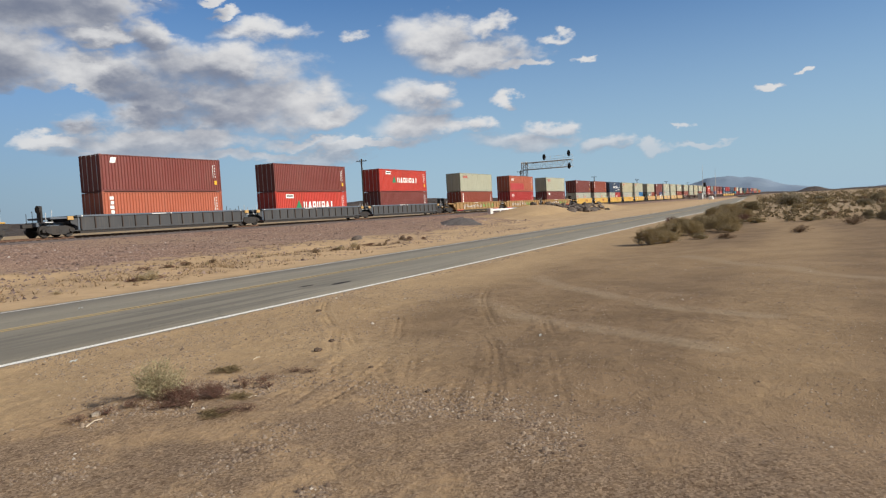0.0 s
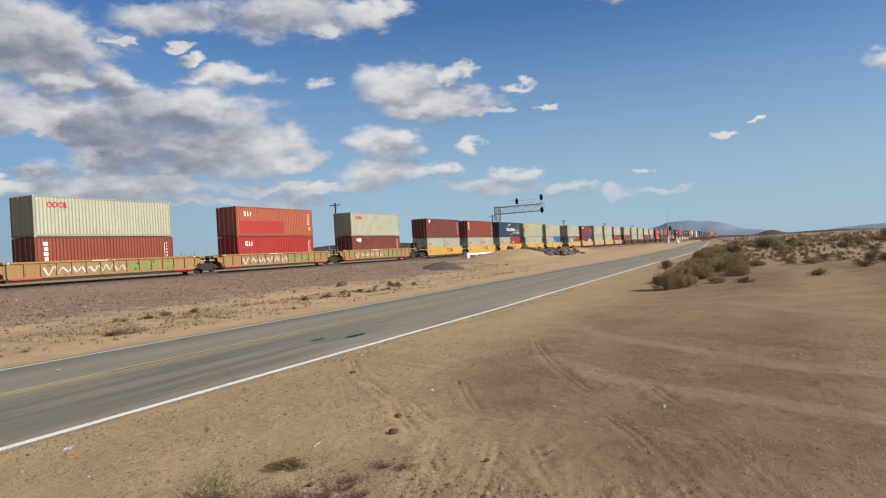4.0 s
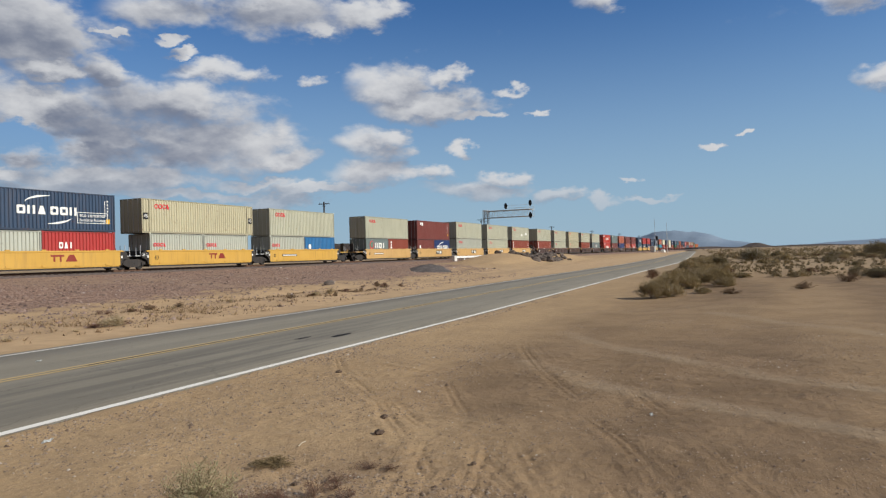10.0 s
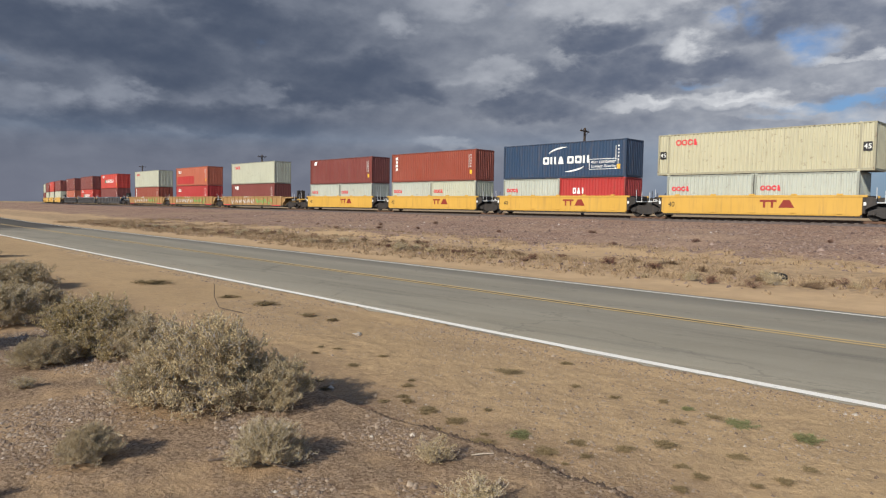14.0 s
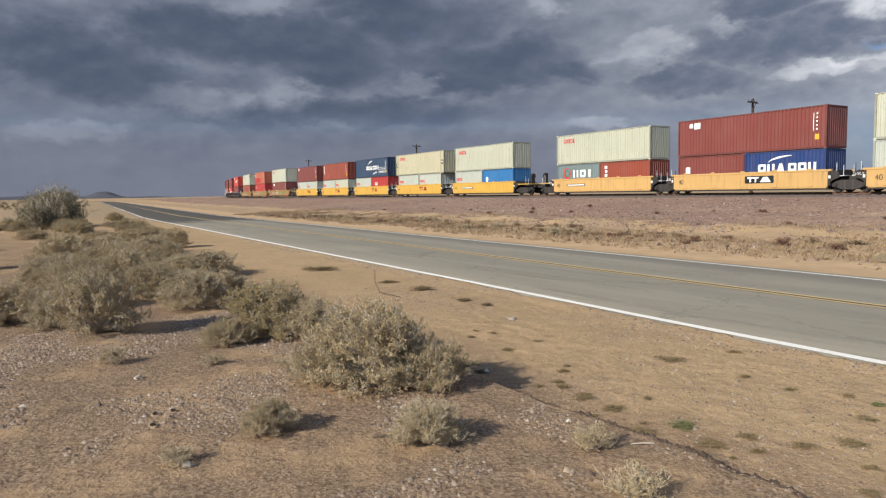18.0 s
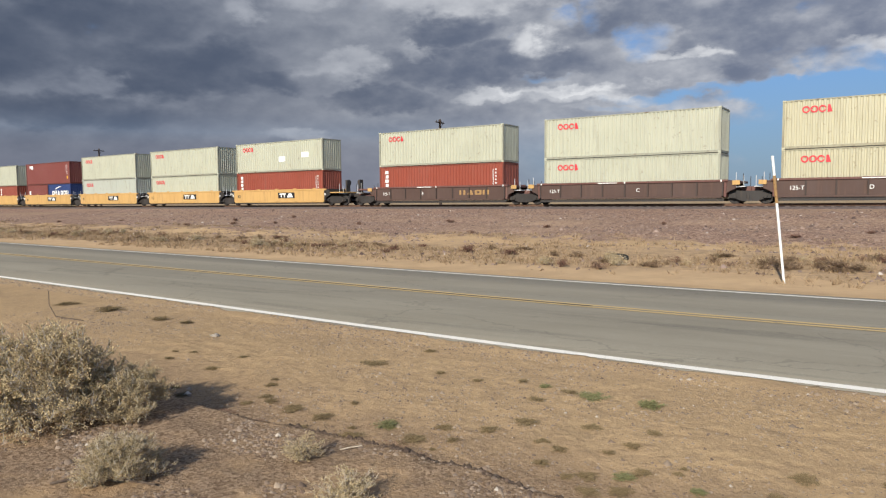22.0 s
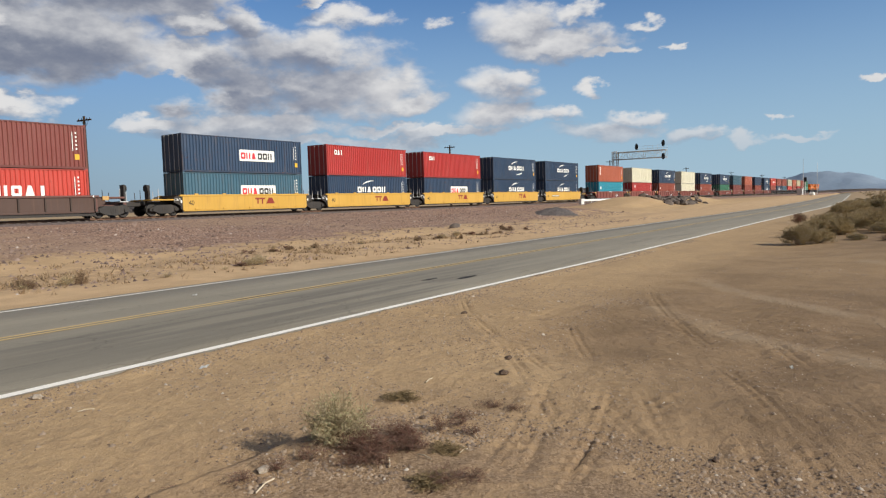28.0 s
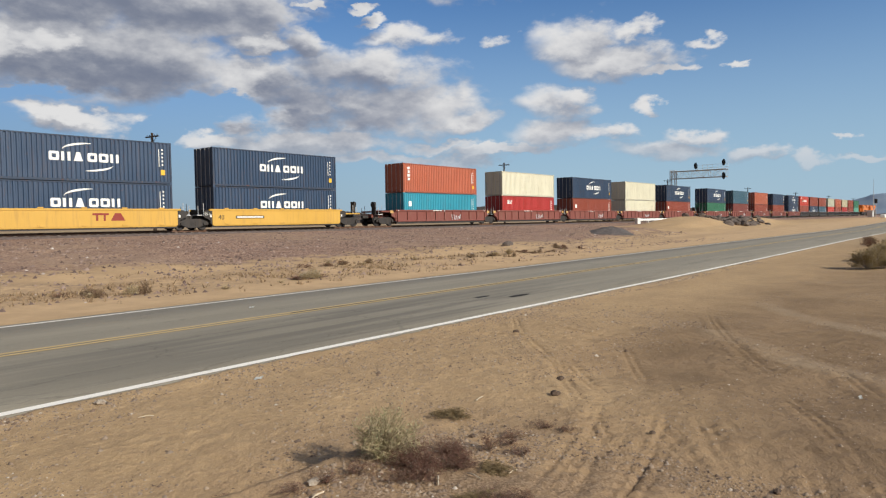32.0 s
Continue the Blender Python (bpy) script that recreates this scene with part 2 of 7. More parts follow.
# sunlit crowns and edges, grey undersides
crown = N.math("ADD", patches(CROWNS + FAIR_CROWNS, 0.2, place), N.math("MULTIPLY", N.math("SUBTRACT", fine, 0.5), 2.6))
glow = N.math("ADD", patches(DECK_LIGHTS, 0.5, place), N.math("MULTIPLY", N.math("SUBTRACT", fine, 0.5), 1.5))
shade = N.math("ADD", patches(UNDERSIDES + DECK_SHADES, 0.6, place), N.math("MULTIPLY", N.math("SUBTRACT", wide, 0.5), 1.1))
relief = N.math("ADD", N.math("MULTIPLY", N.math("SUBTRACT", fine, fine_up), N.ramp(yaw, -30.0, 50.0, 1.1, 0.32)), N.math("MULTIPLY", N.math("SUBTRACT", wide, wide_up), N.ramp(yaw, -40.0, 50.0, 1.0, 0.62)))
relief = N.math("ADD", relief, N.math("MULTIPLY", N.math("SUBTRACT", heap, heap_up), N.ramp(yaw, -30.0, 10.0, 0.30, 0.06)))
lit = N.math("ADD", N.ramp(yaw, -50.0, 40.0, 0.50, 0.38), relief)
lit = N.math("SUBTRACT", lit, N.ramp(thick, 0.35, 1.6, 0.0, N.ramp(yaw, -50.0, 10.0, 0.24, 0.12)))
lit = N.math("ADD", lit, N.math("MULTIPLY", N.ramp(crown, -0.5, 1.0), N.math("MINIMUM", N.ramp(yaw, -50.0, -20.0, 0.24, 0.40), N.ramp(yaw, 0.0, 30.0, 0.40, 0.20))))
lit = N.math("ADD", lit, N.math("MULTIPLY", N.ramp(glow, -0.9, 1.1), N.ramp(yaw, 10.0, 70.0, 0.30, 0.22)))
lit = N.math("SUBTRACT", lit, N.math("MULTIPLY", N.ramp(shade, -1.0, 1.1), N.ramp(yaw, -50.0, 30.0, 0.30, 0.24)))
lit = N.ramp(lit, -0.12, 1.06)
gloom = N.mix(N.ramp(yaw, -52.0, -20.0), (0.215, 0.245, 0.325), N.mix(N.ramp(yaw, -25.0, 65.0), (0.185, 0.212, 0.285), (0.070, 0.089, 0.132)))
cloud = N.mix(lit, gloom, N.mix(west, (0.76, 0.757, 0.755), (0.42, 0.44, 0.49)))
cloud = N.mix(N.ramp(el, 0.0, 8.0, 0.75, 0.0), cloud, N.mix(N.ramp(yaw, -40.0, 40.0), (0.40, 0.47, 0.56), (0.175, 0.182, 0.225)))
blue = N.mix(N.ramp(el, -3.0, 22.0, 0.92, 0.0), blue, N.mix(N.ramp(yaw, -66.0, 0.0), (0.40, 0.555, 0.68), (0.22, 0.275, 0.36)))
seen = N.mix(cover, blue, cloud)
N.add("ShaderNodeOutputWorld", {0: N.add("ShaderNodeBackground", {0: seen, 1: 1.0}).outputs[0]})

# ---- materials ----
def material(name):
    m = bpy.data.materials.new(name)
    m.use_nodes = True
    return m, Nodes(m.node_tree)


def finish(n, colour, rough=0.8, metal=0.0, bump=None, strength=0.3, distance=0.02, spec=0.4):
    ins = {"Base Color": colour if isinstance(colour, bpy.types.NodeSocket) else (*colour, 1.0), "Roughness": rough, "Metallic": metal, "Specular IOR Level": spec}
    if bump is not None:
        ins["Normal"] = n.add("ShaderNodeBump", {"Height": bump, "Strength": strength, "Distance": distance}).outputs[0]
    n.add("ShaderNodeOutputMaterial", {0: n.add("ShaderNodeBsdfPrincipled", ins).outputs[0]})


def paint(name, colour, rough=0.5, dirt=0.35, dirt_colour=(0.16, 0.11, 0.08), rust=0.0):
    """Weathered paint on steel: faded patches, vertical streaks, dust and a little rust; each thing differs."""
    m, n = material(name)
    p = n.add("ShaderNodeNewGeometry").outputs["Position"]
    oi = n.add("ShaderNodeObjectInfo").outputs["Random"]
    tc = n.add("ShaderNodeTexCoord").outputs["Object"]
    q = n.vec("ADD", tc, n.add("ShaderNodeCombineXYZ", {0: n.math("MULTIPLY", oi, 37.0), 1: n.math("MULTIPLY", oi, 91.0), 2: 0.0}).outputs[0])
    big = n.noise(q, 0.45, 4.0)
    streak = n.noise(n.vec("MULTIPLY", q, (5.0, 5.0, 0.35)), 1.0, 5.0, 0.65)
    small = n.noise(q, 9.0, 4.0, 0.7)
    c = n.mix(n.ramp(big, 0.3, 0.75, 0.0, 0.35), colour, tuple(min(1.0, v * 1.18 + 0.03) for v in colour))
    c = n.mix(n.math("MULTIPLY", n.ramp(streak, 0.48, 0.78), dirt), c, dirt_colour)
    c = n.mix(n.math("MULTIPLY", n.ramp(small, 0.55, 0.8), 0.25 * dirt), c, dirt_colour)
    if rust:
        c = n.mix(n.math("MULTIPLY", n.ramp(n.noise(q, 3.1, 6.0, 0.7), 0.6, 0.66), rust), c, (0.12, 0.045, 0.02))
    c = n.mix(n.math("MULTIPLY", oi, 0.14), c, tuple(v * 0.72 for v in colour))
    finish(n, c, n.ramp(streak, 0.3, 0.8, rough - 0.08, rough + 0.2), bump=small, strength=0.06, distance=0.01)
    return m


PAINTS = {
    "maroon": (0.195, 0.050, 0.040), "brown": (0.27, 0.062, 0.036), "orange": (0.42, 0.118, 0.064), "red": (0.40, 0.036, 0.032), "hot": (0.50, 0.054, 0.036),
    "white": (0.455, 0.455, 0.350), "cream": (0.475, 0.44, 0.300), "ivory": (0.70, 0.675, 0.53), "navy": (0.028, 0.055, 0.105), "blue": (0.03, 0.16, 0.36), "deep": (0.018, 0.045, 0.16), "teal": (0.03, 0.28, 0.38),
    "steelblue": (0.05, 0.12, 0.17), "grey": (0.17, 0.215, 0.21), "pale": (0.43, 0.445, 0.38), "green": (0.03, 0.16, 0.09), "mint": (0.13, 0.36, 0.27),
}
BOX = {k: paint("container_" + k, v, 0.48, 0.32, rust=0.35) for k, v in PAINTS.items()}
FRAMES = {k: paint("container_rail_" + k, tuple(0.66 * u for u in v), 0.6, 0.6, rust=0.75) for k, v in PAINTS.items()}
YELLOW = paint("car_yellow", (0.56, 0.325, 0.056), 0.5, 0.34)
AMBER = paint("car_amber", (0.52, 0.315, 0.11), 0.6, 0.5)
OCHRE = paint("car_ochre", (0.34, 0.20, 0.075), 0.7, 0.75, rust=0.8)
BROWNCAR = paint("car_brown", (0.078, 0.044, 0.034), 0.7, 0.5, (0.165, 0.108, 0.082))
CHORD = paint("car_chord", (0.135, 0.060, 0.048), 0.65, 0.45, (0.24, 0.17, 0.14))
GREYCAR = paint("car_grey", (0.058, 0.059, 0.062), 0.7, 0.55, (0.17, 0.145, 0.12))
GREYCHORD = paint("car_grey_chord", (0.105, 0.125, 0.155), 0.65, 0.45, (0.19, 0.16, 0.13))
# ribs coloured dark in place of the shadow lines between the side panels
RIBDARK = paint("rib_shadow_paint", (0.050, 0.034, 0.028), 0.75, 0.4)
REDCAR = paint("car_red", (0.19, 0.055, 0.042), 0.75, 0.6, (0.22, 0.16, 0.12))
BLACK = paint("black_steel", (0.030, 0.025, 0.022), 0.6, 0.55, (0.11, 0.085, 0.065))
LOCO = paint("engine_orange", (0.62, 0.17, 0.02), 0.45, 0.3)
WHITE = paint("white_marking", (0.80, 0.80, 0.76), 0.55, 0.15)
REDMARK = paint("red_marking", (0.62, 0.03, 0.045), 0.5, 0.12)
DARKRED = paint("dark_red_marking", (0.24, 0.028, 0.016), 0.5, 0.2)
GREENMARK = paint("green_marking", (0.03, 0.22, 0.10), 0.5, 0.12)
BLACKMARK = paint("black_marking", (0.012, 0.012, 0.014), 0.5, 0.1)
YELLOWMARK = paint("yellow_marking", (0.75, 0.42, 0.03), 0.5, 0.1)
SPRAY = paint("spray_paint", (0.55, 0.58, 0.60), 0.6, 0.3)
SPRAYGREEN = paint("green_spray_paint", (0.09, 0.40, 0.10), 0.6, 0.3)
GALV = paint("galvanised_steel", (0.54, 0.55, 0.55), 0.5, 0.2, (0.2, 0.17, 0.14))
POSTWHITE = paint("white_post_paint", (0.78, 0.78, 0.75), 0.6, 0.2)
SIGNALBLACK = paint("signal_black", (0.008, 0.008, 0.009), 0.5, 0.05)


def grainy(name, a, b, scale, rough=0.95, bump=0.5, dist=0.02, third=None):
    m, n = material(name)
    p = n.add("ShaderNodeNewGeometry").outputs["Position"]
    oi = n.add("ShaderNodeObjectInfo").outputs["Random"]
    f = n.noise(p, scale, 6.0, 0.65)
    c = n.mix(n.ramp(f, 0.35, 0.65), a, b)
    if third:
        c = n.mix(n.ramp(n.noise(p, scale * 0.13, 3.0), 0.45, 0.62), c, third)
    c = n.mix(n.math("MULTIPLY", oi, 0.3), c, tuple(v * 0.7 for v in a))
    finish(n, c, rough, bump=f, strength=bump, distance=dist, spec=0.2)
    return m


def leafy(name, a, b, scale=3.0):
    """Leaves: the colour differs from leaf to leaf and from bush to bush; some light passes through."""
    m, n = material(name)
    isl = n.add("ShaderNodeNewGeometry").outputs["Random Per Island"]
    oi = n.add("ShaderNodeObjectInfo").outputs["Random"]
    c = n.mix(isl, a, b)
    c = n.mix(n.math("MULTIPLY", oi, 0.5), c, tuple((u + v) * 0.36 for u, v in zip(a, b)))
    d = n.add("ShaderNodeBsdfDiffuse", {0: c, 1: 0.8}).outputs[0]
    t = n.add("ShaderNodeBsdfTranslucent", {0: c}).outputs[0]
    n.add("ShaderNodeOutputMaterial", {0: n.add("ShaderNodeMixShader", {0: 0.24, 1: d, 2: t}).outputs[0]})
    return m


SALT = leafy("grey_green_leaves", (0.27, 0.210, 0.108), (0.78, 0.625, 0.385))
OLIVE = leafy("olive_leaves", (0.27, 0.208, 0.098), (0.62, 0.490, 0.270))
CREOLEAF = leafy("creosote_leaves", (0.14, 0.120, 0.052), (0.34, 0.275, 0.140))
FRESH = leafy("fresh_grass", (0.40, 0.40, 0.20), (0.60, 0.56, 0.36))
STRAWGRASS = leafy("straw_grass", (0.40, 0.31, 0.18), (0.62, 0.51, 0.33))
FARLEAF = leafy("far_scrub_leaves", (0.21, 0.168, 0.10), (0.39, 0.308, 0.19))
DRY = leafy("dry_stalks", (0.20, 0.13, 0.080), (0.38, 0.27, 0.165))
DRYBAND = leafy("dry_verge_stubble", (0.24, 0.165, 0.10), (0.46, 0.34, 0.21))
RUSSET = leafy("dead_russet_weed", (0.15, 0.072, 0.056), (0.31, 0.168, 0.125))
WEED = leafy("low_brown_weed", (0.20, 0.148, 0.078), (0.35, 0.262, 0.148))
GREENWEED = leafy("low_green_weed", (0.17, 0.175, 0.078), (0.33, 0.31, 0.155))
TWIG = grainy("grey_twigs", (0.44, 0.37, 0.29), (0.62, 0.55, 0.46), 40.0, bump=0.2)
DEADTWIG = grainy("dead_twigs", (0.15, 0.095, 0.065), (0.26, 0.18, 0.125), 40.0, bump=0.2)
WOODPOLE = grainy("weathered_pole_wood", (0.045, 0.030, 0.022), (0.09, 0.065, 0.05), 6.0)
TIE = grainy("dusty_sleeper", (0.15, 0.12, 0.10), (0.23, 0.19, 0.16), 12.0)
RAILSTEEL = grainy("rusty_rail", (0.10, 0.055, 0.035), (0.18, 0.10, 0.065), 8.0, rough=0.6)
STONE = grainy("desert_stone", (0.30, 0.24, 0.18), (0.55, 0.47, 0.38), 25.0)
SOIL = grainy("dark_soil", (0.085, 0.058, 0.042), (0.16, 0.112, 0.080), 30.0, bump=0.8)
BURROW = grainy("burrow_shade", (0.030, 0.020, 0.015), (0.05, 0.034, 0.025), 30.0)
RIMSAND = grainy("loose_sand", (0.27, 0.185, 0.115), (0.38, 0.27, 0.17), 30.0)
DARKROCK = grainy("dark_riprap", (0.10, 0.082, 0.072), (0.20, 0.16, 0.135), 4.0, dist=0.05)
DARKGRAVEL = grainy("dark_gravel", (0.085, 0.075, 0.072), (0.17, 0.145, 0.135), 9.0, dist=0.06)
RUBBER = grainy("worn_rubber", (0.018, 0.017, 0.016), (0.045, 0.04, 0.036), 20.0, rough=0.8)
CONCRETE = grainy("white_concrete", (0.62, 0.60, 0.56), (0.76, 0.74, 0.70), 5.0)
HILLROCK = grainy("brown_hill", (0.070, 0.053, 0.044), (0.135, 0.100, 0.078), 0.045, bump=1.0, dist=9.0, third=(0.095, 0.08, 0.07))
FARDARK = grainy("far_dark_hill", (0.085, 0.085, 0.10), (0.12, 0.115, 0.125), 0.01, bump=0.5, dist=10.0)
# distance haze over the far range is put into this blue-grey colour
RANGE = grainy("hazed_range_rock", (0.20, 0.26, 0.34), (0.24, 0.30, 0.375), 0.006, bump=0.5, dist=20.0)

# ground: sand, gravel pad, purple ballast apron, scrub litter
m, n = material("desert_ground")
GROUND = m
p = n.add("ShaderNodeNewGeometry").outputs["Position"]
zone = n.add("ShaderNodeAttribute", attribute_name="zone").outputs["Color"]
zr, zg, zb = n.add("ShaderNodeSeparateColor", {0: zone}).outputs
n1, n2, n3 = n.noise(p, 0.11, 5.0), n.noise(p, 0.9, 6.0, 0.62), n.noise(p, 14.0, 5.0, 0.7)
n4, n5 = n.noise(p, 60.0, 3.0, 0.7), n.noise(p, 4.2, 6.0, 0.68)
sand = n.mix(n.ramp(n1, 0.3, 0.7), (0.490, 0.345, 0.200), (0.430, 0.300, 0.172))
sand = n.mix(n.ramp(n2, 0.40, 0.68, 0.0, 0.34), sand, (0.31, 0.218, 0.135))
sand = n.mix(n.ramp(n5, 0.50, 0.66, 0.0, 0.36), sand, (0.30, 0.21, 0.13))
sand = n.mix(n.ramp(n3, 0.50, 0.66, 0.0, 0.50), sand, (0.27, 0.185, 0.118))
sand = n.mix(n.ramp(n4, 0.54, 0.68, 0.0, 0.5), sand, (0.60, 0.47, 0.33))
orange = n.mix(n.ramp(n2, 0.35, 0.65), (0.565, 0.400, 0.248), (0.48, 0.340, 0.210))
sand = n.mix(zb, sand, orange)
za = n.add("ShaderNodeAttribute", attribute_name="zone").outputs["Alpha"]
sand = n.mix(za, sand, n.mix(n.ramp(n2, 0.35, 0.65), (0.275, 0.190, 0.118), (0.205, 0.140, 0.086)))
vor = n.add("ShaderNodeTexVoronoi", {"Vector": p, "Scale": 55.0})
grav = n.mix(n.add("ShaderNodeSeparateColor", {0: vor.outputs["Color"]}).outputs[0], (0.145, 0.094, 0.060), (0.36, 0.262, 0.182))
pad = n.math("MULTIPLY", zg, n.ramp(n.math("ADD", n2, n.math("MULTIPLY", n3, 0.3)), 0.48, 0.70))
sand = n.mix(n.math("MULTIPLY", zg, 0.55), sand, n.mix(n3, (0.30, 0.198, 0.122), (0.40, 0.272, 0.170)))
sand = n.mix(pad, sand, grav)
vb = n.add("ShaderNodeTexVoronoi", {"Vector": p, "Scale": 13.0})
cell = n.add("ShaderNodeSeparateColor", {0: vb.outputs["Color"]}).outputs
ball = n.mix(cell[0], (0.152, 0.088, 0.070), (0.43, 0.300, 0.232))
ball = n.mix(n.ramp(cell[1], 0.975, 0.995, 0.0, 0.7), ball, (0.60, 0.50, 0.44))
ball = n.mix(n.ramp(n1, 0.40, 0.7, 0.0, 0.55), ball, (0.38, 0.275, 0.195))
ball = n.mix(n.ramp(n2, 0.45, 0.7, 0.0, 0.35), ball, (0.17, 0.115, 0.105))
lit_ = n.add("ShaderNodeSeparateColor", {0: n.add("ShaderNodeAttribute", attribute_name="litter").outputs["Color"]}).outputs
twigs = n.noise(n.vec("MULTIPLY", p, (1.0, 2.2, 1.0)), 3.2, 6.0, 0.72)
sand = n.mix(n.math("MULTIPLY", lit_[0], n.ramp(twigs, 0.40, 0.60, 0.15, 0.9)), sand, n.mix(n3, (0.20, 0.135, 0.088), (0.36, 0.27, 0.185)))
sand = n.mix(n.math("MULTIPLY", lit_[1], n.ramp(n2, 0.30, 0.62, 0.35, 0.85)), sand, n.mix(n1, (0.29, 0.22, 0.145), (0.37, 0.285, 0.19)))
sand = n.mix(n.math("MULTIPLY", lit_[2], n.ramp(n2, 0.3, 0.6, 0.10, 0.45)), sand, (0.43, 0.335, 0.235))
edge = n.ramp(n.math("ADD", zr, n.math("MULTIPLY", n.math("SUBTRACT", n2, 0.5), 1.3)), 0.35, 0.65)
col = n.mix(edge, sand, ball)
tracks = n.add("ShaderNodeTexWave", {"Vector": n.vec("ADD", n.vec("MULTIPLY", p, (0.10, 1.0, 0.0)), n.vec("MULTIPLY", n.noise(p, 0.12, 2.0, 0.5, "Color"), (9.0, 9.0, 0.0))), "Scale": 1.1, "Distortion": 2.5, "Detail": 3.0, "Detail Scale": 1.5})
rut = n.math("MULTIPLY", tracks.outputs["Fac"], n.math("SUBTRACT", 1.0, zr))
col = n.mix(n.math("MULTIPLY", n.ramp(rut, 0.45, 0.95), 0.04), col, (0.22, 0.15, 0.10))
h = n.math("ADD", n.math("ADD", n.math("MULTIPLY", n2, 0.25), n.math("MULTIPLY", n3, 0.32)), n.math("ADD", n.math("MULTIPLY", n4, 0.13), n.math("MULTIPLY", n5, 0.45)))
h = n.math("ADD", h, n.math("MULTIPLY", n.math("ADD", edge, n.math("MULTIPLY", pad, 0.35)), n.math("MULTIPLY", cell[2], 0.5)))
finish(n, n.mix(1.0, col, (1.03, 1.0, 0.93), "MULTIPLY"), 0.96, bump=h, strength=0.75, distance=0.06, spec=0.15)

# asphalt, with rubber-dark wheel paths, cracks and sand blown over it
m, n = material("asphalt")
ASPHALT = m
p = n.add("ShaderNodeNewGeometry").outputs["Position"]
across = n.add("ShaderNodeAttribute", attribute_name="zone").outputs["Color"]
ax, ay, az_ = n.add("ShaderNodeSeparateColor", {0: across}).outputs
n1, n2, n3 = n.noise(n.vec("MULTIPLY", p, (0.25, 1.0, 1.0)), 0.8, 5.0, 0.6), n.noise(p, 5.0, 5.0, 0.65), n.noise(p, 70.0, 3.0, 0.7)
col = n.mix(n.ramp(n1, 0.3, 0.7), (0.255, 0.224, 0.168), (0.315, 0.278, 0.210))
wheel = n.math("MULTIPLY", n.ramp(n.math("ABSOLUTE", n.math("SINE", n.math("MULTIPLY", ax, 12.566))), 0.55, 1.0), 0.28)
col = n.mix(n.math("MULTIPLY", wheel, n.ramp(n1, 0.3, 0.6)), col, (0.165, 0.150, 0.122))
stain = n.noise(n.vec("MULTIPLY", p, (0.10, 0.9, 1.0)), 1.7, 4.0, 0.6)
col = n.mix(n.math("MULTIPLY", n.ramp(stain, 0.54, 0.70), n.ramp(ax, 0.52, 0.38, 0.0, 0.36)), col, (0.085, 0.078, 0.066))
smear = n.noise(n.vec("MULTIPLY", p, (0.16, 2.6, 1.0)), 1.5, 5.0, 0.65)
col = n.mix(n.math("MULTIPLY", n.ramp(smear, 0.50, 0.70), n.ramp(ax, 0.50, 0.40, 0.03, 0.20)), col, (0.115, 0.104, 0.085))
col = n.mix(n.ramp(n2, 0.50, 0.75, 0.0, 0.35), col, (0.33, 0.305, 0.24))
col = n.mix(n.ramp(n3, 0.45, 0.70, 0.0, 0.40), col, (0.36, 0.33, 0.27))
px = n.add("ShaderNodeSeparateXYZ", {0: p}).outputs[0]
col = n.mix(n.ramp(n.math("ADD", px, n.math("MULTIPLY", n1, 10.0)), -44.0, -52.0, 0.0, 0.85), col, (0.060, 0.054, 0.048))
skid = n.math("MULTIPLY", n.math("MULTIPLY", n.ramp(px, 0.0, 6.0), n.ramp(px, 24.0, 11.0)), n.math("MULTIPLY", n.ramp(ax, 0.0, 0.10), n.ramp(ax, 0.52, 0.36)))
col = n.mix(n.math("MULTIPLY", skid, n.ramp(n.noise(n.vec("MULTIPLY", p, (0.09, 1.5, 1.0)), 1.2, 4.0, 0.6), 0.38, 0.58, 0.12, 0.62)), col, (0.120, 0.108, 0.090))
crack = n.add("ShaderNodeTexVoronoi", {"Vector": n.vec("ADD", n.vec("MULTIPLY", p, (0.35, 1.0, 1.0)), n.vec("MULTIPLY", n.noise(p, 1.5, 3.0, 0.6, "Color"), (0.8, 0.8, 0.0))), "Scale": 0.55}, feature="DISTANCE_TO_EDGE").outputs["Distance"]
col = n.mix(n.ramp(crack, 0.003, 0.009, 0.22, 0.0), col, (0.04, 0.036, 0.032))
finish(n, col, 0.88, bump=n3, strength=0.25, distance=0.006, spec=0.3)


def worn_line(name, colour, keep):
    m, n = material(name)
    p = n.add("ShaderNodeNewGeometry").outputs["Position"]
    f = n.math("ADD", n.noise(p, 2.2, 6.0, 0.7), n.math("MULTIPLY", n.noise(p, 30.0, 3.0), 0.25))
    c = n.mix(n.ramp(f, keep, keep + 0.16), colour, (0.19, 0.17, 0.135))
    finish(n, c, 0.8)
    return m


LINEWHITE = worn_line("white_road_paint", (0.90, 0.85, 0.76), 0.74)
LINEFAINT = worn_line("worn_white_road_paint", (0.78, 0.73, 0.64), 0.86)
LINEYELLOW = worn_line("yellow_road_paint", (0.58, 0.415, 0.19), 0.72)
LINEBLACK = worn_line("black_road_paint", (0.060, 0.052, 0.042), 1.05)

# ---- mesh helpers ----
def mesh_of(name, verts, faces, mat, smooth=False):
    me = bpy.data.meshes.new(name)
    me.from_pydata(verts, [], faces)
    if smooth:
        me.polygons.foreach_set("use_smooth", [True] * len(me.polygons))
    me.materials.append(mat)
    me.update()
    return me


def hang(name, me, parent=None, label="", at=None):
    ob = new(name, me)
    ob.parent = parent
    if at is not None:
        ob.matrix_basis = at
    if label:
        ob["label"] = label
    return ob


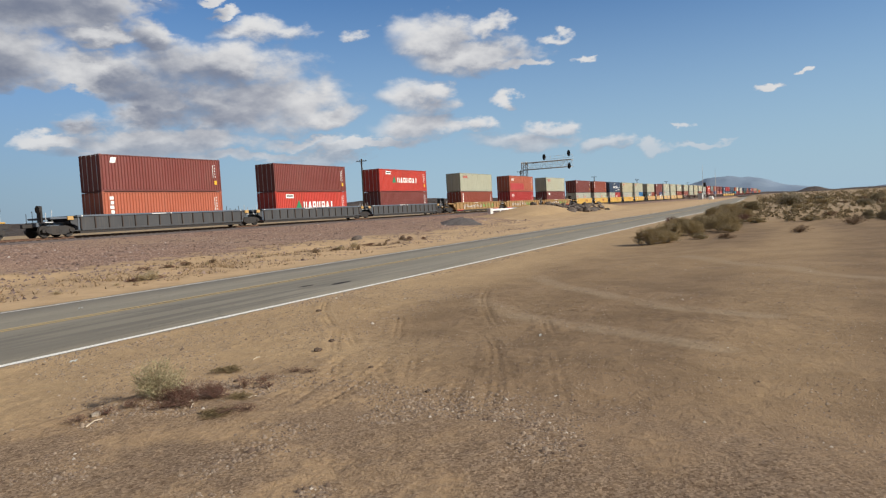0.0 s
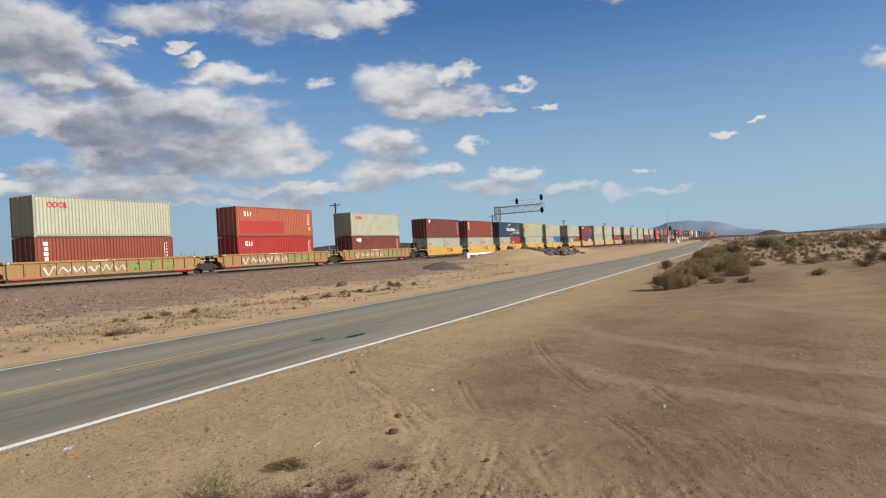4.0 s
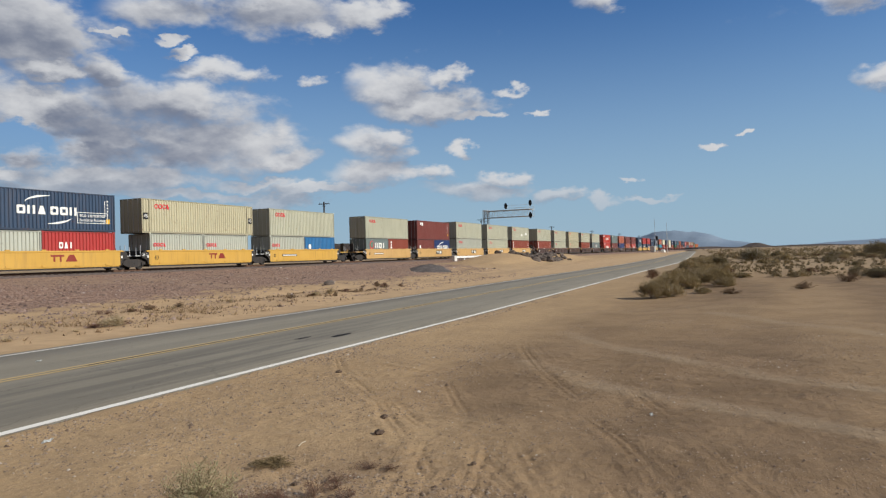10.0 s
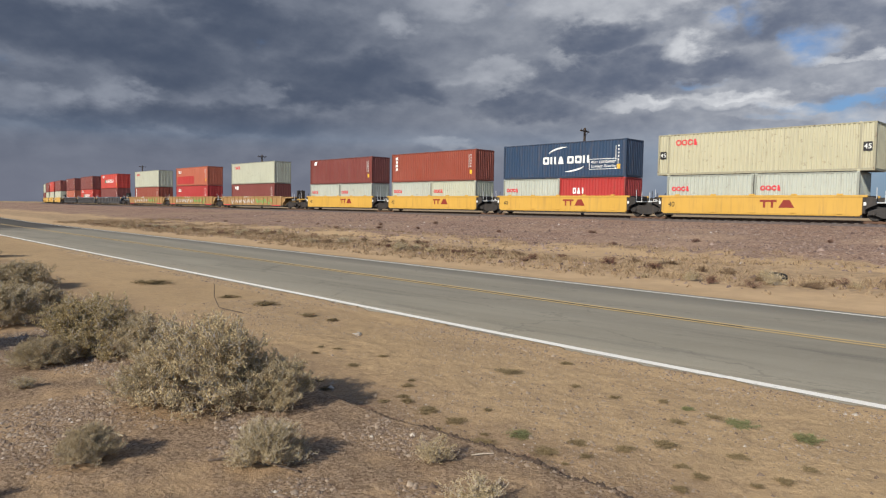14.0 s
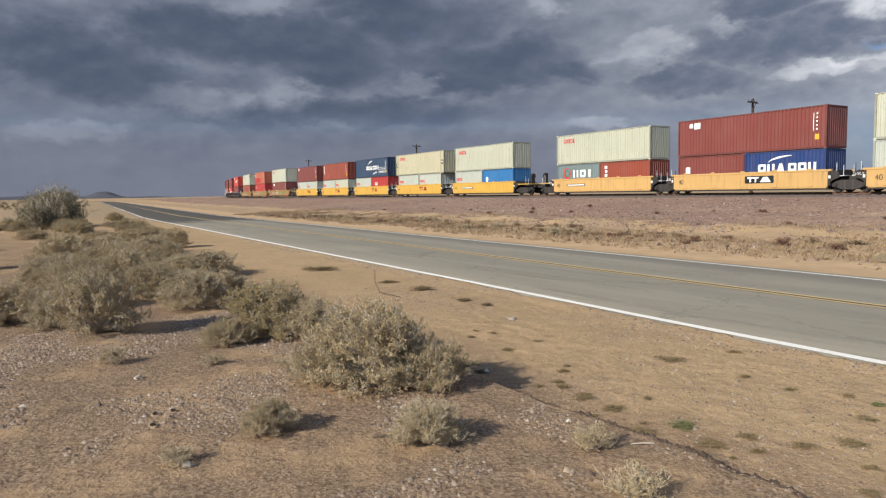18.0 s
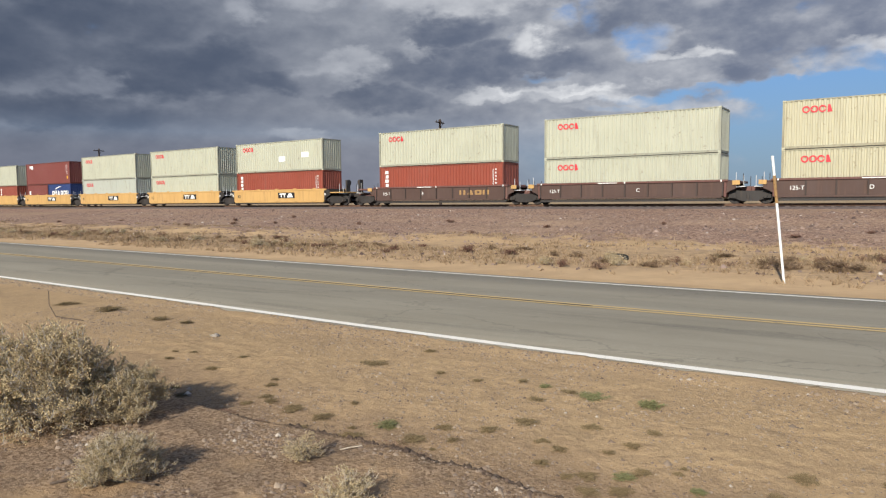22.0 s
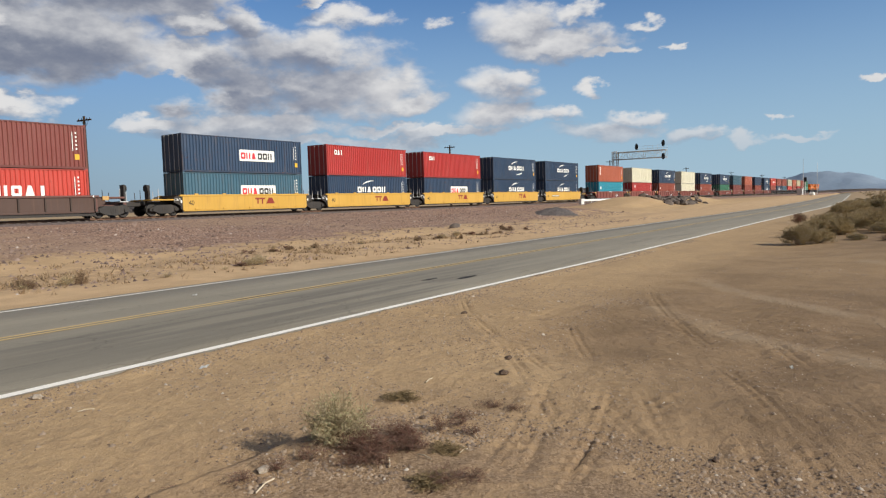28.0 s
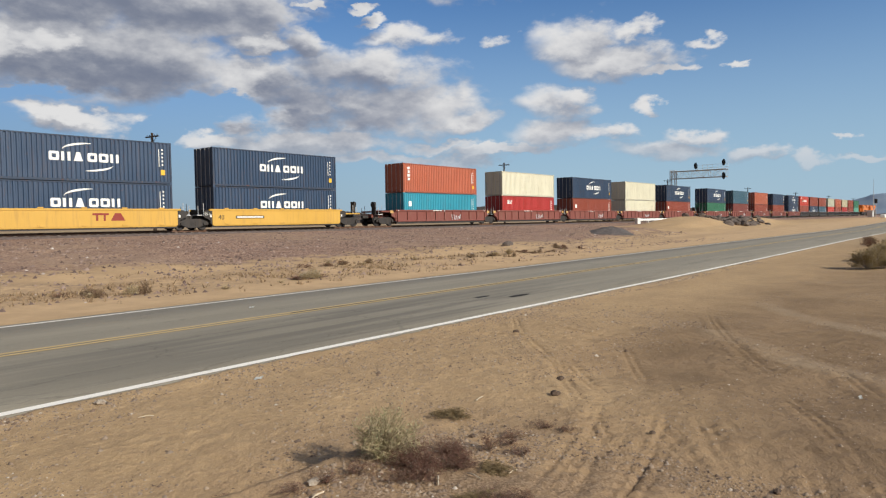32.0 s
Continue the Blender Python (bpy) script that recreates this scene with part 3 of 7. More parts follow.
def part(name, bm, mat, parent, label="", smooth=False):
    me = bpy.data.meshes.new(name)
    if smooth:
        for f in bm.faces:
            f.smooth = True
    bm.to_mesh(me)
    bm.free()
    me.materials.append(mat)
    return hang(name, me, parent, label)


def bx(bm, x0, x1, y0, y1, z0, z1, bevel=0.0):
    r = bmesh.ops.create_cube(bm, size=1.0, matrix=Matrix.Translation(((x0 + x1) / 2, (y0 + y1) / 2, (z0 + z1) / 2)) @ Matrix.Diagonal((x1 - x0, y1 - y0, z1 - z0, 1)))
    if bevel:
        es = list({e for v in r["verts"] for e in v.link_edges})
        bmesh.ops.bevel(bm, geom=es, offset=bevel, segments=1, affect="EDGES")
    return bm


def rod(bm, a, b, r, seg=8, r2=None):
    a, b = Vector(a), Vector(b)
    q = (b - a).to_track_quat("Z", "Y").to_matrix().to_4x4()
    bmesh.ops.create_cone(bm, cap_ends=True, segments=seg, radius1=r, radius2=r if r2 is None else r2, depth=(b - a).length, matrix=Matrix.Translation((a + b) / 2) @ q)
    return bm


def bmn():
    return bmesh.new()


def empty(name, label, category, group="", at=None):
    ob = new(name)
    if at is not None:
        ob.matrix_basis = at
    return tagged(ob, label, category, group)


# ---- plan ----
RAIL = 1.50                       # top of the rails
TRACK_Y = 46.45


def line_table():
    """s, x, y and turn of the track: straight on the right, a slight bend, then a curve away on the left."""
    rows, x, y, a = [], 1500.0, TRACK_Y, 0.0
    for s in range(1500, -701, -1):
        rows.append((s, x, y, a))
        b = a + (1 / 900.0 if -15 < s <= 35 else 1 / 790.0 if -320 < s <= -100 else 0.0)
        x, y, a = x - math.cos((a + b) / 2), y + math.sin((a + b) / 2), b
    return np.array(rows[::-1])


LINE = line_table()


def track(s, off=0.0):
    """Place and turn at s metres along the track. off: metres towards +y."""
    x, y, a = (float(np.interp(s, LINE[:, 0], LINE[:, k])) for k in (1, 2, 3))
    return x + off * math.sin(a), y + off * math.cos(a), -math.degrees(a)


def track_y(x):
    return np.interp(x, LINE[:, 1], LINE[:, 2])


def road_y(x):
    """The near white line."""
    x = np.asarray(x, float)
    u = np.clip(-x + 2.0, 0.0, 400.0)
    left = np.where(u < 10, u * u * 0.0035, 0.35 + (u - 10) * 0.070 + np.maximum(u - 70, 0) * 0.05)
    return 7.9 - 0.11 * np.exp(-(x / 7.0) ** 2) + left + np.interp(x, (20.0, 40.0, 62.0, 97.0, 158.0, 300.0, 700.0), (0.0, 0.30, 0.62, 0.70, 3.5, 12.0, 36.0))


ROAD_W = 6.8


def lattice(ix, iy, seed):
    h = (ix.astype(np.int64) * 374761393 + iy.astype(np.int64) * 668265263 + seed * 974634777) & 0xFFFFFFFF
    h = ((h ^ (h >> 13)) * 1274126177) & 0xFFFFFFFF
    return ((h ^ (h >> 16)) & 0xFFFF) / 65535.0


def value(x, y, seed=0):
    ix, iy = np.floor(x), np.floor(y)
    fx, fy = x - ix, y - iy
    fx, fy = fx * fx * (3 - 2 * fx), fy * fy * (3 - 2 * fy)
    a, b = lattice(ix, iy, seed), lattice(ix + 1, iy, seed)
    c, d = lattice(ix, iy + 1, seed), lattice(ix + 1, iy + 1, seed)
    return a + (b - a) * fx + (c - a) * fy + (a - b - c + d) * fx * fy - 0.5


def step(v, lo, hi):
    t = np.clip((v - lo) / (hi - lo), 0, 1)
    return t * t * (3 - 2 * t)


def bump_at(x, y, cx, cy, rx, ry, turn=0.0):
    c, s = math.cos(radians(turn)), math.sin(radians(turn))
    u, v = ((x - cx) * c + (y - cy) * s) / rx, (-(x - cx) * s + (y - cy) * c) / ry
    return np.exp(-(u * u + v * v) ** 1.4)


RUTS = ((11.25, 7.3, 7.83, 4.45), (7.83, 4.45, 6.23, 3.12), (7.79, 4.22, 6.58, 3.03), (9.19, 4.08, 7.51, 2.95), (13.4, 4.23, 8.49, 1.99), (9.24, 1.45, 7.92, 0.75), (5.60, 2.81, 4.66, 1.97), (5.77, 2.32, 4.86, 1.43), (6.07, 1.99, 4.91, 1.27), (3.62, 2.27, 5.99, 3.11), (3.69, 2.08, 5.47, 2.80), (3.79, 1.81, 6.15, 2.54), (3.82, 1.73, 5.99, 2.36), (4.39, 0.26, 7.58, 1.79), (5.07, 0.33, 6.35, 1.05), (4.77, -0.29, 6.68, 0.61), (4.27, 0.60, 5.61, 1.21), (9.2, 7.0, 9.6, 4.5), (10.5, 6.0, 9.9, 4.6))
PALE = ((11.0, 3.4, 9.33, 1.84), (9.33, 1.84, 8.33, 0.23), (8.33, 0.23, 7.3, -1.32), (15.5, 3.9, 12.41, 1.73), (12.41, 1.73, 10.5, -0.09), (10.5, -0.09, 9.5, -1.73), (20.0, 1.0, 13.0, -4.0))


def rut(x, y, x0, y0, x1, y1):
    """A shallow tyre track with lugs and soft shoulders."""
    dx, dy = x1 - x0, y1 - y0
    l = math.hypot(dx, dy)
    u = ((x - x0) * dx + (y - y0) * dy) / l
    v = ((y - y0) * dx - (x - x0) * dy) / l + 0.15 * np.sin(u * 0.6)
    k = step(u, -0.2, 0.4) * step(u, l + 0.3, l - 0.6) * (0.55 + 0.45 * step(value(u * 1.3, u * 0 + x0, 51), -0.3, 0.2))
    ribs = np.exp(-(v / 0.13) ** 6) * (0.6 * np.cos(v * 70.0) + 0.5 * np.sin(u * 34.0 + 9.0 * np.abs(v)))
    return k * (0.006 * np.exp(-((np.abs(v) - 0.15) / 0.04) ** 2) - 0.006 * np.exp(-(v / 0.11) ** 6) + 0.014 * ribs)


def ground_z(x, y):
    """Height of the ground. Road at 0."""
    x, y = np.asarray(x, float), np.asarray(y, float)
    ry, ty = road_y(x), track_y(x)
    d0, d1 = ry - y, y - (ry + ROAD_W)            # metres outside the near and far white lines
    rel = ty - y
    z = np.zeros(np.broadcast(x, y).shape)
    # near side: low shoulder, then the graded pad behind a small scarp
    scarp = 3.66 + 0.10 * value(x * 0.9, x * 0 + 3.1, 5) + 0.05 * value(x * 3.0, x * 0, 6) + 0.05 * np.abs(x + 1)
    pad = step(scarp - y, -0.02, 0.06) * step(x, -16, -9) * step(x, 5.0, 3.3)
    z = z + np.where(d0 > 0, step(d0, 0.2, 3.0) * 0.05, 0.0) + 0.12 * pad
    z = z + 0.12 * step(d0, 4.0, 9.0) * step(x, 4.5, 9.0)
    z = z + step(d0, 0.5, 5.0) * 0.10 * (value(x * 0.35, y * 0.35, 1) + 0.5 * value(x * 0.8, y * 0.8, 2))
    z = z + step(d0, 12.0, 40.0) * 0.6 * value(x * 0.05, y * 0.05, 3)
    # far side: sandy verge, dirt path, ballast apron
    apron = np.clip((y - (ry + ROAD_W + 1.0)) / np.maximum(ty - 3.0 - (ry + ROAD_W + 1.0), 1.0), 0, 1)
    rise = np.interp(apron, [0, 0.12, 0.30, 0.36, 0.93, 1.0], [0.0, 0.08, 0.20, 0.30, 1.12, 1.18])
    wash = step(d1, 0.8, 6.0) * step(rel, 6.0, 12.0)
    z = np.where(d1 > 0, rise + wash * 0.22 * (value(x * 0.3, y * 0.5, 7) + 0.6 * value(x * 0.9, y * 1.2, 8)), z)
    # bank and heap of earth beside the track on the right
    z = z + wash * (1.25 * bump_at(x, y, 96, 33.0, 13, 4.0, 4) + 1.0 * bump_at(x, y, 126, 32.5, 13, 4.0, 0) + 0.35 * bump_at(x, y, 66, 30, 12, 5, 0))
    # behind the track the plain lies a little lower than the rails
    z = np.where(rel < -3.0, 1.18 - 0.5 * step(-rel, 3.0, 9.0) + 0.3 * value(x * 0.06, y * 0.06, 9), z)
    for r in RUTS:
        z = z + rut(x, y, *r)
    far = step(np.hypot(x, y), 300, 900)
    z = z * (1 - far) + far * 0.6
    inroad = (d0 < 0.17 + 0.16 * value(x * 1.7, x * 0 + 0.5, 71) + 0.12 * value(x * 6.0, x * 0 + 0.5, 72)) & (d1 < 0.22 + 0.2 * value(x * 0.9, x * 0 + 0.5, 73))
    near = step(np.hypot(x, y), 16.0, 11.0) * step(d0, 0.2, 0.8)
    crumb = 0.010 * value(x * 7.0 + y, y * 7.0, 12) + 0.008 * value(x * 15.0, y * 15.0, 13) + 0.030 * np.maximum(value(x * 5.0, y * 5.0, 14) + value(x * 12.0, y * 12.0, 15) - 0.42, 0.0)
    z = np.where((d0 < 0.7) & (d0 > 0), np.maximum(z, 0.018 * step(d0, 0.7, 0.3)), z)
    z = np.where(inroad, -0.07, z + 0.012 * value(x * 3.1 + 0.4 * y, y * 3.3, 11) + near * crumb)
    return z


def grid_axis(lo, hi, stepsize, end_lo, end_hi, grow):
    mid = list(np.arange(lo, hi + 1e-6, stepsize))
    a, s, left = lo, stepsize, []
    while a > end_lo:
        s *= grow
        a -= s
        left.append(a)
    b, s, right = hi, stepsize, []
    while b < end_hi:
        s *= grow
        b += s
        right.append(b)
    return np.array(left[::-1] + mid + right)


gx = grid_axis(-10.0, 12.5, 0.035, -4600, 4600, 1.05)
gy = np.concatenate([grid_axis(-2.0, 8.0, 0.035, -4600, 8.03, 1.07), np.arange(8.5, 14.4, 0.7), np.arange(14.7, 52.0, 0.30), grid_axis(52.3, 60.0, 0.7, 52.3, 4600, 1.08)[0:]])
gy = np.unique(np.round(gy, 4))
X, Y = np.meshgrid(gx, gy)
Y = Y + np.where((Y > 5.0) & (Y < 300), 1.0, np.where(Y <= 5.0, step(Y, 1.0, 5.0), step(Y, 900, 300))) * (road_y(np.clip(X, -150, 150)) - 7.9) * step(np.abs(X), 400, 150)
Z = ground_z(X, Y)
nx, ny = len(gx), len(gy)
ground_me = bpy.data.meshes.new("ground")
ground_me.vertices.add(nx * ny)
ground_me.vertices.foreach_set("co", np.stack([X, Y, Z], -1).ravel())
i = (np.arange(ny - 1)[:, None] * nx + np.arange(nx - 1)[None, :]).ravel()
quad = np.stack([i, i + 1, i + nx + 1, i + nx], -1)
ground_me.loops.add(quad.size)
ground_me.loops.foreach_set("vertex_index", quad.ravel())
ground_me.polygons.add(len(quad))
ground_me.polygons.foreach_set("loop_start", np.arange(len(quad)) * 4)
ground_me.polygons.foreach_set("loop_total", np.full(len(quad), 4))
ground_me.polygons.foreach_set("use_smooth", np.ones(len(quad), bool))
ground_me.update(calc_edges=True)
d1 = Y - (road_y(X) + ROAD_W)
rel = track_y(X) - Y
reach = rel / np.maximum(track_y(X) - road_y(X) - ROAD_W, 5.0)
ballast = step(reach, 0.80, 0.52) * step(-rel, 20.0, 12.0) * step(np.hypot(X, Y), 900, 500)
ballast = ballast * (1 - 0.9 * step(X, 55, 85) * step(rel, 8, 10))
padmask = step(road_y(X) - Y, 2.6, 4.6) * step(np.hypot(X, Y), 60, 12) * step(X, 6.5, 2.5)
verge = step(d1, 0.1, 1.0) * step(d1, 13.0, 6.0) * 0.9
damp = step(X - 0.55 * Y + 0.9 * value(X * 0.3, Y * 0.3, 41) * 4, 2.2, 6.5) * step(road_y(X) - Y, 1.8, 5.0) * step(np.hypot(X, Y), 70, 30) * (0.55 + 0.45 * step(value(X * 0.10, Y * 0.5, 42), -0.25, 0.25))
zone = np.stack([ballast, padmask, verge, damp], -1)
att = ground_me.color_attributes.new("zone", "FLOAT_COLOR", "POINT")
att.data.foreach_set("color", zone.ravel())
band = step(d1, 2.2, 3.6) * step(d1, 9.5, 7.0) * step(X, 30, 2)
plain = step(np.hypot(X, Y), 38, 75) * np.where(d1 < 0, 1.0, step(-rel, 15, 30))
swept = np.zeros_like(X)
for x0, y0, x1, y1 in PALE:
    l2 = (x1 - x0) ** 2 + (y1 - y0) ** 2
    u = np.clip(((X - x0) * (x1 - x0) + (Y - y0) * (y1 - y0)) / l2, 0, 1)
    swept = np.maximum(swept, step(np.hypot(X - x0 - u * (x1 - x0), Y - y0 - u * (y1 - y0)) + 0.12 * value(X * 2.0, Y * 2.0, 61), 0.34, 0.08))
band = np.maximum(band, 0.5 * step(X, 2, 14) * step(X, 90, 60) * (step(d1, 4.4, 5.2) * step(d1, 7.2, 6.4) + step(d1, 9.6, 10.2) * step(d1, 12.0, 11.0)))
litter = np.stack([band, plain, swept, np.ones_like(X)], -1)
ground_me.color_attributes.new("litter", "FLOAT_COLOR", "POINT").data.foreach_set("color", litter.ravel())
ground_me.materials.append(GROUND)
tagged(new("ground", ground_me), "dry desert ground of sand, gravel and railway ballast", "ground", kind="structure")


def ribbon(name, mat, xs, y_of, offs, zs, kind_label):
    """A strip that follows the road; offs are metres from the near white line."""
    verts, faces, zone = [], [], []
    for x in xs:
        y = float(y_of(x))
        for o, z in zip(offs, zs):
            verts.append((x, y + o, z))
            zone += [max(0.0, min(1.0, o / ROAD_W)), 0, 0, 1]
    k = len(offs)
    for r in range(len(xs) - 1):
        for c in range(k - 1):
            faces.append((r * k + c, (r + 1) * k + c, (r + 1) * k + c + 1, r * k + c + 1))
    me = mesh_of(name, verts, faces, mat, True)
    me.color_attributes.new("zone", "FLOAT_COLOR", "POINT").data.foreach_set("color", zone)
    return tagged(new(name, me), kind_label, "road", kind="structure")


ROAD_X = list(np.arange(-520, -60, 10.0)) + list(np.arange(-60, 80, 1.0)) + list(np.arange(80, 700, 10.0))
ribbon("road", ASPHALT, ROAD_X, road_y, [-0.42, -0.30, 1.5, 3.4, 5.3, 7.1, 7.22], [-0.075, 0.0, 0.015, 0.03, 0.015, 0.0, -0.075], "worn grey two-lane asphalt road through the desert")
ribbon("near_edge_line", LINEWHITE, ROAD_X, road_y, [-0.075, 0.075], [0.008, 0.009], "white painted line along the road's near edge")
ribbon("far_edge_line", LINEFAINT, ROAD_X, road_y, [6.70, 6.85], [0.009, 0.008], "faded white painted line along the road's far edge")
ribbon("centre_line", LINEYELLOW, ROAD_X, road_y, [3.50, 3.60], [0.036, 0.036], "worn yellow centre line of the road")
ribbon("centre_line_second", LINEYELLOW, ROAD_X, road_y, [3.30, 3.40], [0.036, 0.036], "second worn yellow centre line of the road")
ribbon("centre_gap_left", LINEBLACK, [x for x in ROAD_X if x <= -4], road_y, [3.405, 3.495], [0.036, 0.036], "dark strip between the yellow centre lines")
ribbon("centre_gap_right", LINEBLACK, [x for x in ROAD_X if x >= 9], road_y, [3.405, 3.495], [0.036, 0.036], "dark strip between the yellow centre lines")

# ---- railway ----
def sweep(name, mat, ss, profile, close, label):
    """profile: (offset across, height) pairs, swept along the track."""
    verts, faces, k = [], [], len(profile)
    for s in ss:
        for o, z in profile:
            x, y, _ = track(s, o)
            verts.append((x, y, z))
    for r in range(len(ss) - 1):
        for c in range(k if close else k - 1):
            d = (c + 1) % k
            faces.append((r * k + c, (r + 1) * k + c, (r + 1) * k + d, r * k + d))
    return tagged(new(name, mesh_of(name, verts, faces, mat)), label, "railway", kind="structure")


TRACK_S = list(np.arange(-600, 20, 10.0)) + list(np.arange(20, 1400, 60.0))
for o in (-0.75, 0.75):
    sweep("rail", RAILSTEEL, TRACK_S, [(o - 0.07, RAIL - 0.16), (o - 0.07, RAIL - 0.145), (o - 0.012, RAIL - 0.12), (o - 0.012, RAIL - 0.04), (o - 0.036, RAIL - 0.03), (o - 0.036, RAIL), (o + 0.036, RAIL), (o + 0.036, RAIL - 0.03), (o + 0.012, RAIL - 0.04), (o + 0.012, RAIL - 0.12), (o + 0.07, RAIL - 0.145), (o + 0.07, RAIL - 0.16)], True, "rusty steel rail on the raised track")
BALLAST = grainy("track_ballast", (0.115, 0.088, 0.080), (0.235, 0.19, 0.175), 7.0, dist=0.06)
sweep("ballast_bed", BALLAST, TRACK_S, [(-3.6, RAIL - 0.62), (-2.2, RAIL - 0.24), (-1.5, RAIL - 0.19), (1.5, RAIL - 0.19), (2.2, RAIL - 0.24), (3.6, RAIL - 0.62)], False, "bed of grey-brown track ballast")
tie_v, tie_f = [], []
for s in np.arange(-160, 240, 0.6):
    x, y, a = track(s)
    M = pose(x, y, RAIL - 0.20, 0, 0, a)
    b = len(tie_v)
    tie_v += [tuple(M @ Vector((sx * 0.12, sy * 1.3, sz))) for sx, sy, sz in ((-1, -1, 0), (1, -1, 0), (1, 1, 0), (-1, 1, 0), (-0.85, -1, 0.05), (0.85, -1, 0.05), (0.85, 1, 0.05), (-0.85, 1, 0.05))]
    tie_f += [tuple(b + q for q in f) for f in ((4, 5, 6, 7), (0, 1, 5, 4), (1, 2, 6, 5), (2, 3, 7, 6), (3, 0, 4, 7))]
tagged(new("sleepers", mesh_of("sleepers", tie_v, tie_f, TIE)), "row of pale concrete sleepers under the rails", "sleepers", kind="stuff")


# ---- containers ----
W2 = 1.219                        # half width


def corrugated(length, z0, z1, pitch=0.278, depth=0.058):
    """A corrugated sheet in x-z; outer crests at y = 0, troughs at +depth."""
    k = max(2, round(length / pitch))
    p = length / k
    xs, ys = [], []
    for j in range(k):
        b = -length / 2 + j * p
        xs += [b, b + 0.30 * p, b + 0.46 * p, b + 0.84 * p]
        ys += [depth, depth, 0.0, 0.0]
    xs.append(length / 2)
    ys.append(depth)
    verts = [(x, y, z0) for x, y in zip(xs, ys)] + [(x, y, z1) for x, y in zip(xs, ys)]
    m = len(xs)
    return verts, [(j, j + 1, m + j + 1, m + j) for j in range(m - 1)]


def turned(verts, M):
    return [tuple(M @ Vector(v)) for v in verts]


def letters(words, size):
    """Flat mesh of a word in the built-in font, centred, in x-z, facing -y."""
    cu = bpy.data.curves.new("word", "FONT")
    cu.body, cu.size, cu.align_x, cu.align_y, cu.extrude = words, size, "CENTER", "CENTER", 0.003
    ob = bpy.data.objects.new("word", cu)
    scene.collection.objects.link(ob)
    me = bpy.data.meshes.new_from_object(ob.evaluated_get(bpy.context.evaluated_depsgraph_get()))
    bpy.data.objects.remove(ob)
    me.transform(pose(0, 0, 0, 90))
    return me


WORDS = {}


def word(words, size, mat):
    key = (words, size, mat.name)
    if key not in WORDS:
        me = letters(words, size)
        me.materials.clear()
        me.materials.append(mat)
        WORDS[key] = me
    return WORDS[key]


def blocks(items):
    """A bmesh of flat plates: (x0, x1, z0, z1, lean)."""
    bm = bmn()
    for x0, x1, z0, z1, lean in items:
        c = 0.07 * min(x1 - x0, z1 - z0) if abs(lean) < 0.2 else 0.0
        rim = [(x0 + c, z0), (x1 - c, z0), (x1, z0 + c), (x1, z1 - c), (x1 - c, z1), (x0 + c, z1), (x0, z1 - c), (x0, z0 + c)]
        rim = [(a + lean * (b - z0) / (z1 - z0), b) for a, b in rim]
        bm.faces.new([bm.verts.new((a, 0.0, b)) for a, b in rim])
    return bm


GLYPHS = {
    "ring": (((0.12, 0), (0.88, 0), (1, 0.12), (1, 0.88), (0.88, 1), (0.12, 1), (0, 0.88), (0, 0.51), (0.30, 0.51), (0.30, 0.72), (0.70, 0.72), (0.70, 0.28), (0.30, 0.28), (0.30, 0.49), (0, 0.49), (0, 0.12)),),
    "twin": (((0, 0), (0.30, 0), (0.30, 1), (0, 1)), ((0.62, 0), (0.92, 0), (0.92, 1), (0.62, 1))),
    "trap": (((0.04, 0), (0.96, 0), (0.68, 1), (0.32, 1)),),
    "post": (((0.28, 0), (0.66, 0), (0.66, 1), (0.28, 1)),),
    "table": (((0.20, 0), (0.34, 0), (0.34, 0.72), (0.66, 0.72), (0.66, 0), (0.80, 0), (0.80, 0.72), (1, 0.72), (1, 1), (0, 1), (0, 0.72), (0.20, 0.72)),),
}


def run_of(x, z, w, h, gap, kinds):
    """A row of plain heavy shapes that stands for a maker's name."""
    bm = bmn()
    for j, kind in enumerate(kinds.split()):
        for g in GLYPHS[kind]:
            bm.faces.new([bm.verts.new((x + j * (w + gap) + u * w, 0.0, z + v * h)) for u, v in g])
    return bm


def scribble(seed, x0, x1, z0, z1, strokes, w):
    """One zigzag band of spray paint."""
    rng = random.Random(seed)
    bm = bmn()
    row = []
    for j in range(strokes + 1):
        x = x0 + (x1 - x0) * j / strokes + rng.uniform(-0.08, 0.08)
        z = (z0 if j % 2 else z1) + rng.uniform(-0.12, 0.12)
        row.append((bm.verts.new((x, 0, z)), bm.verts.new((x + w * rng.uniform(0.7, 1.5), 0, z + 0.06))))
    for (a, b), (c, d) in zip(row, row[1:]):
        bm.faces.new((a, b, d, c))
    return bm


def arc_mark(cx, cz, rx, rz, a0, a1, w):
    bm = bmn()
    ring = []
    for j in range(15):
        a = radians(a0 + (a1 - a0) * j / 14)
        t = w * math.sin(math.pi * (j + 0.6) / 15.2) + 0.01
        ring.append((bm.verts.new((cx + rx * math.cos(a), 0, cz + rz * math.sin(a))), bm.verts.new((cx + (rx - t) * math.cos(a), 0, cz + (rz - t) * math.sin(a)))))
    for (a, b), (c, d) in zip(ring, ring[1:]):
        bm.faces.new((a, b, d, c))
    return bm


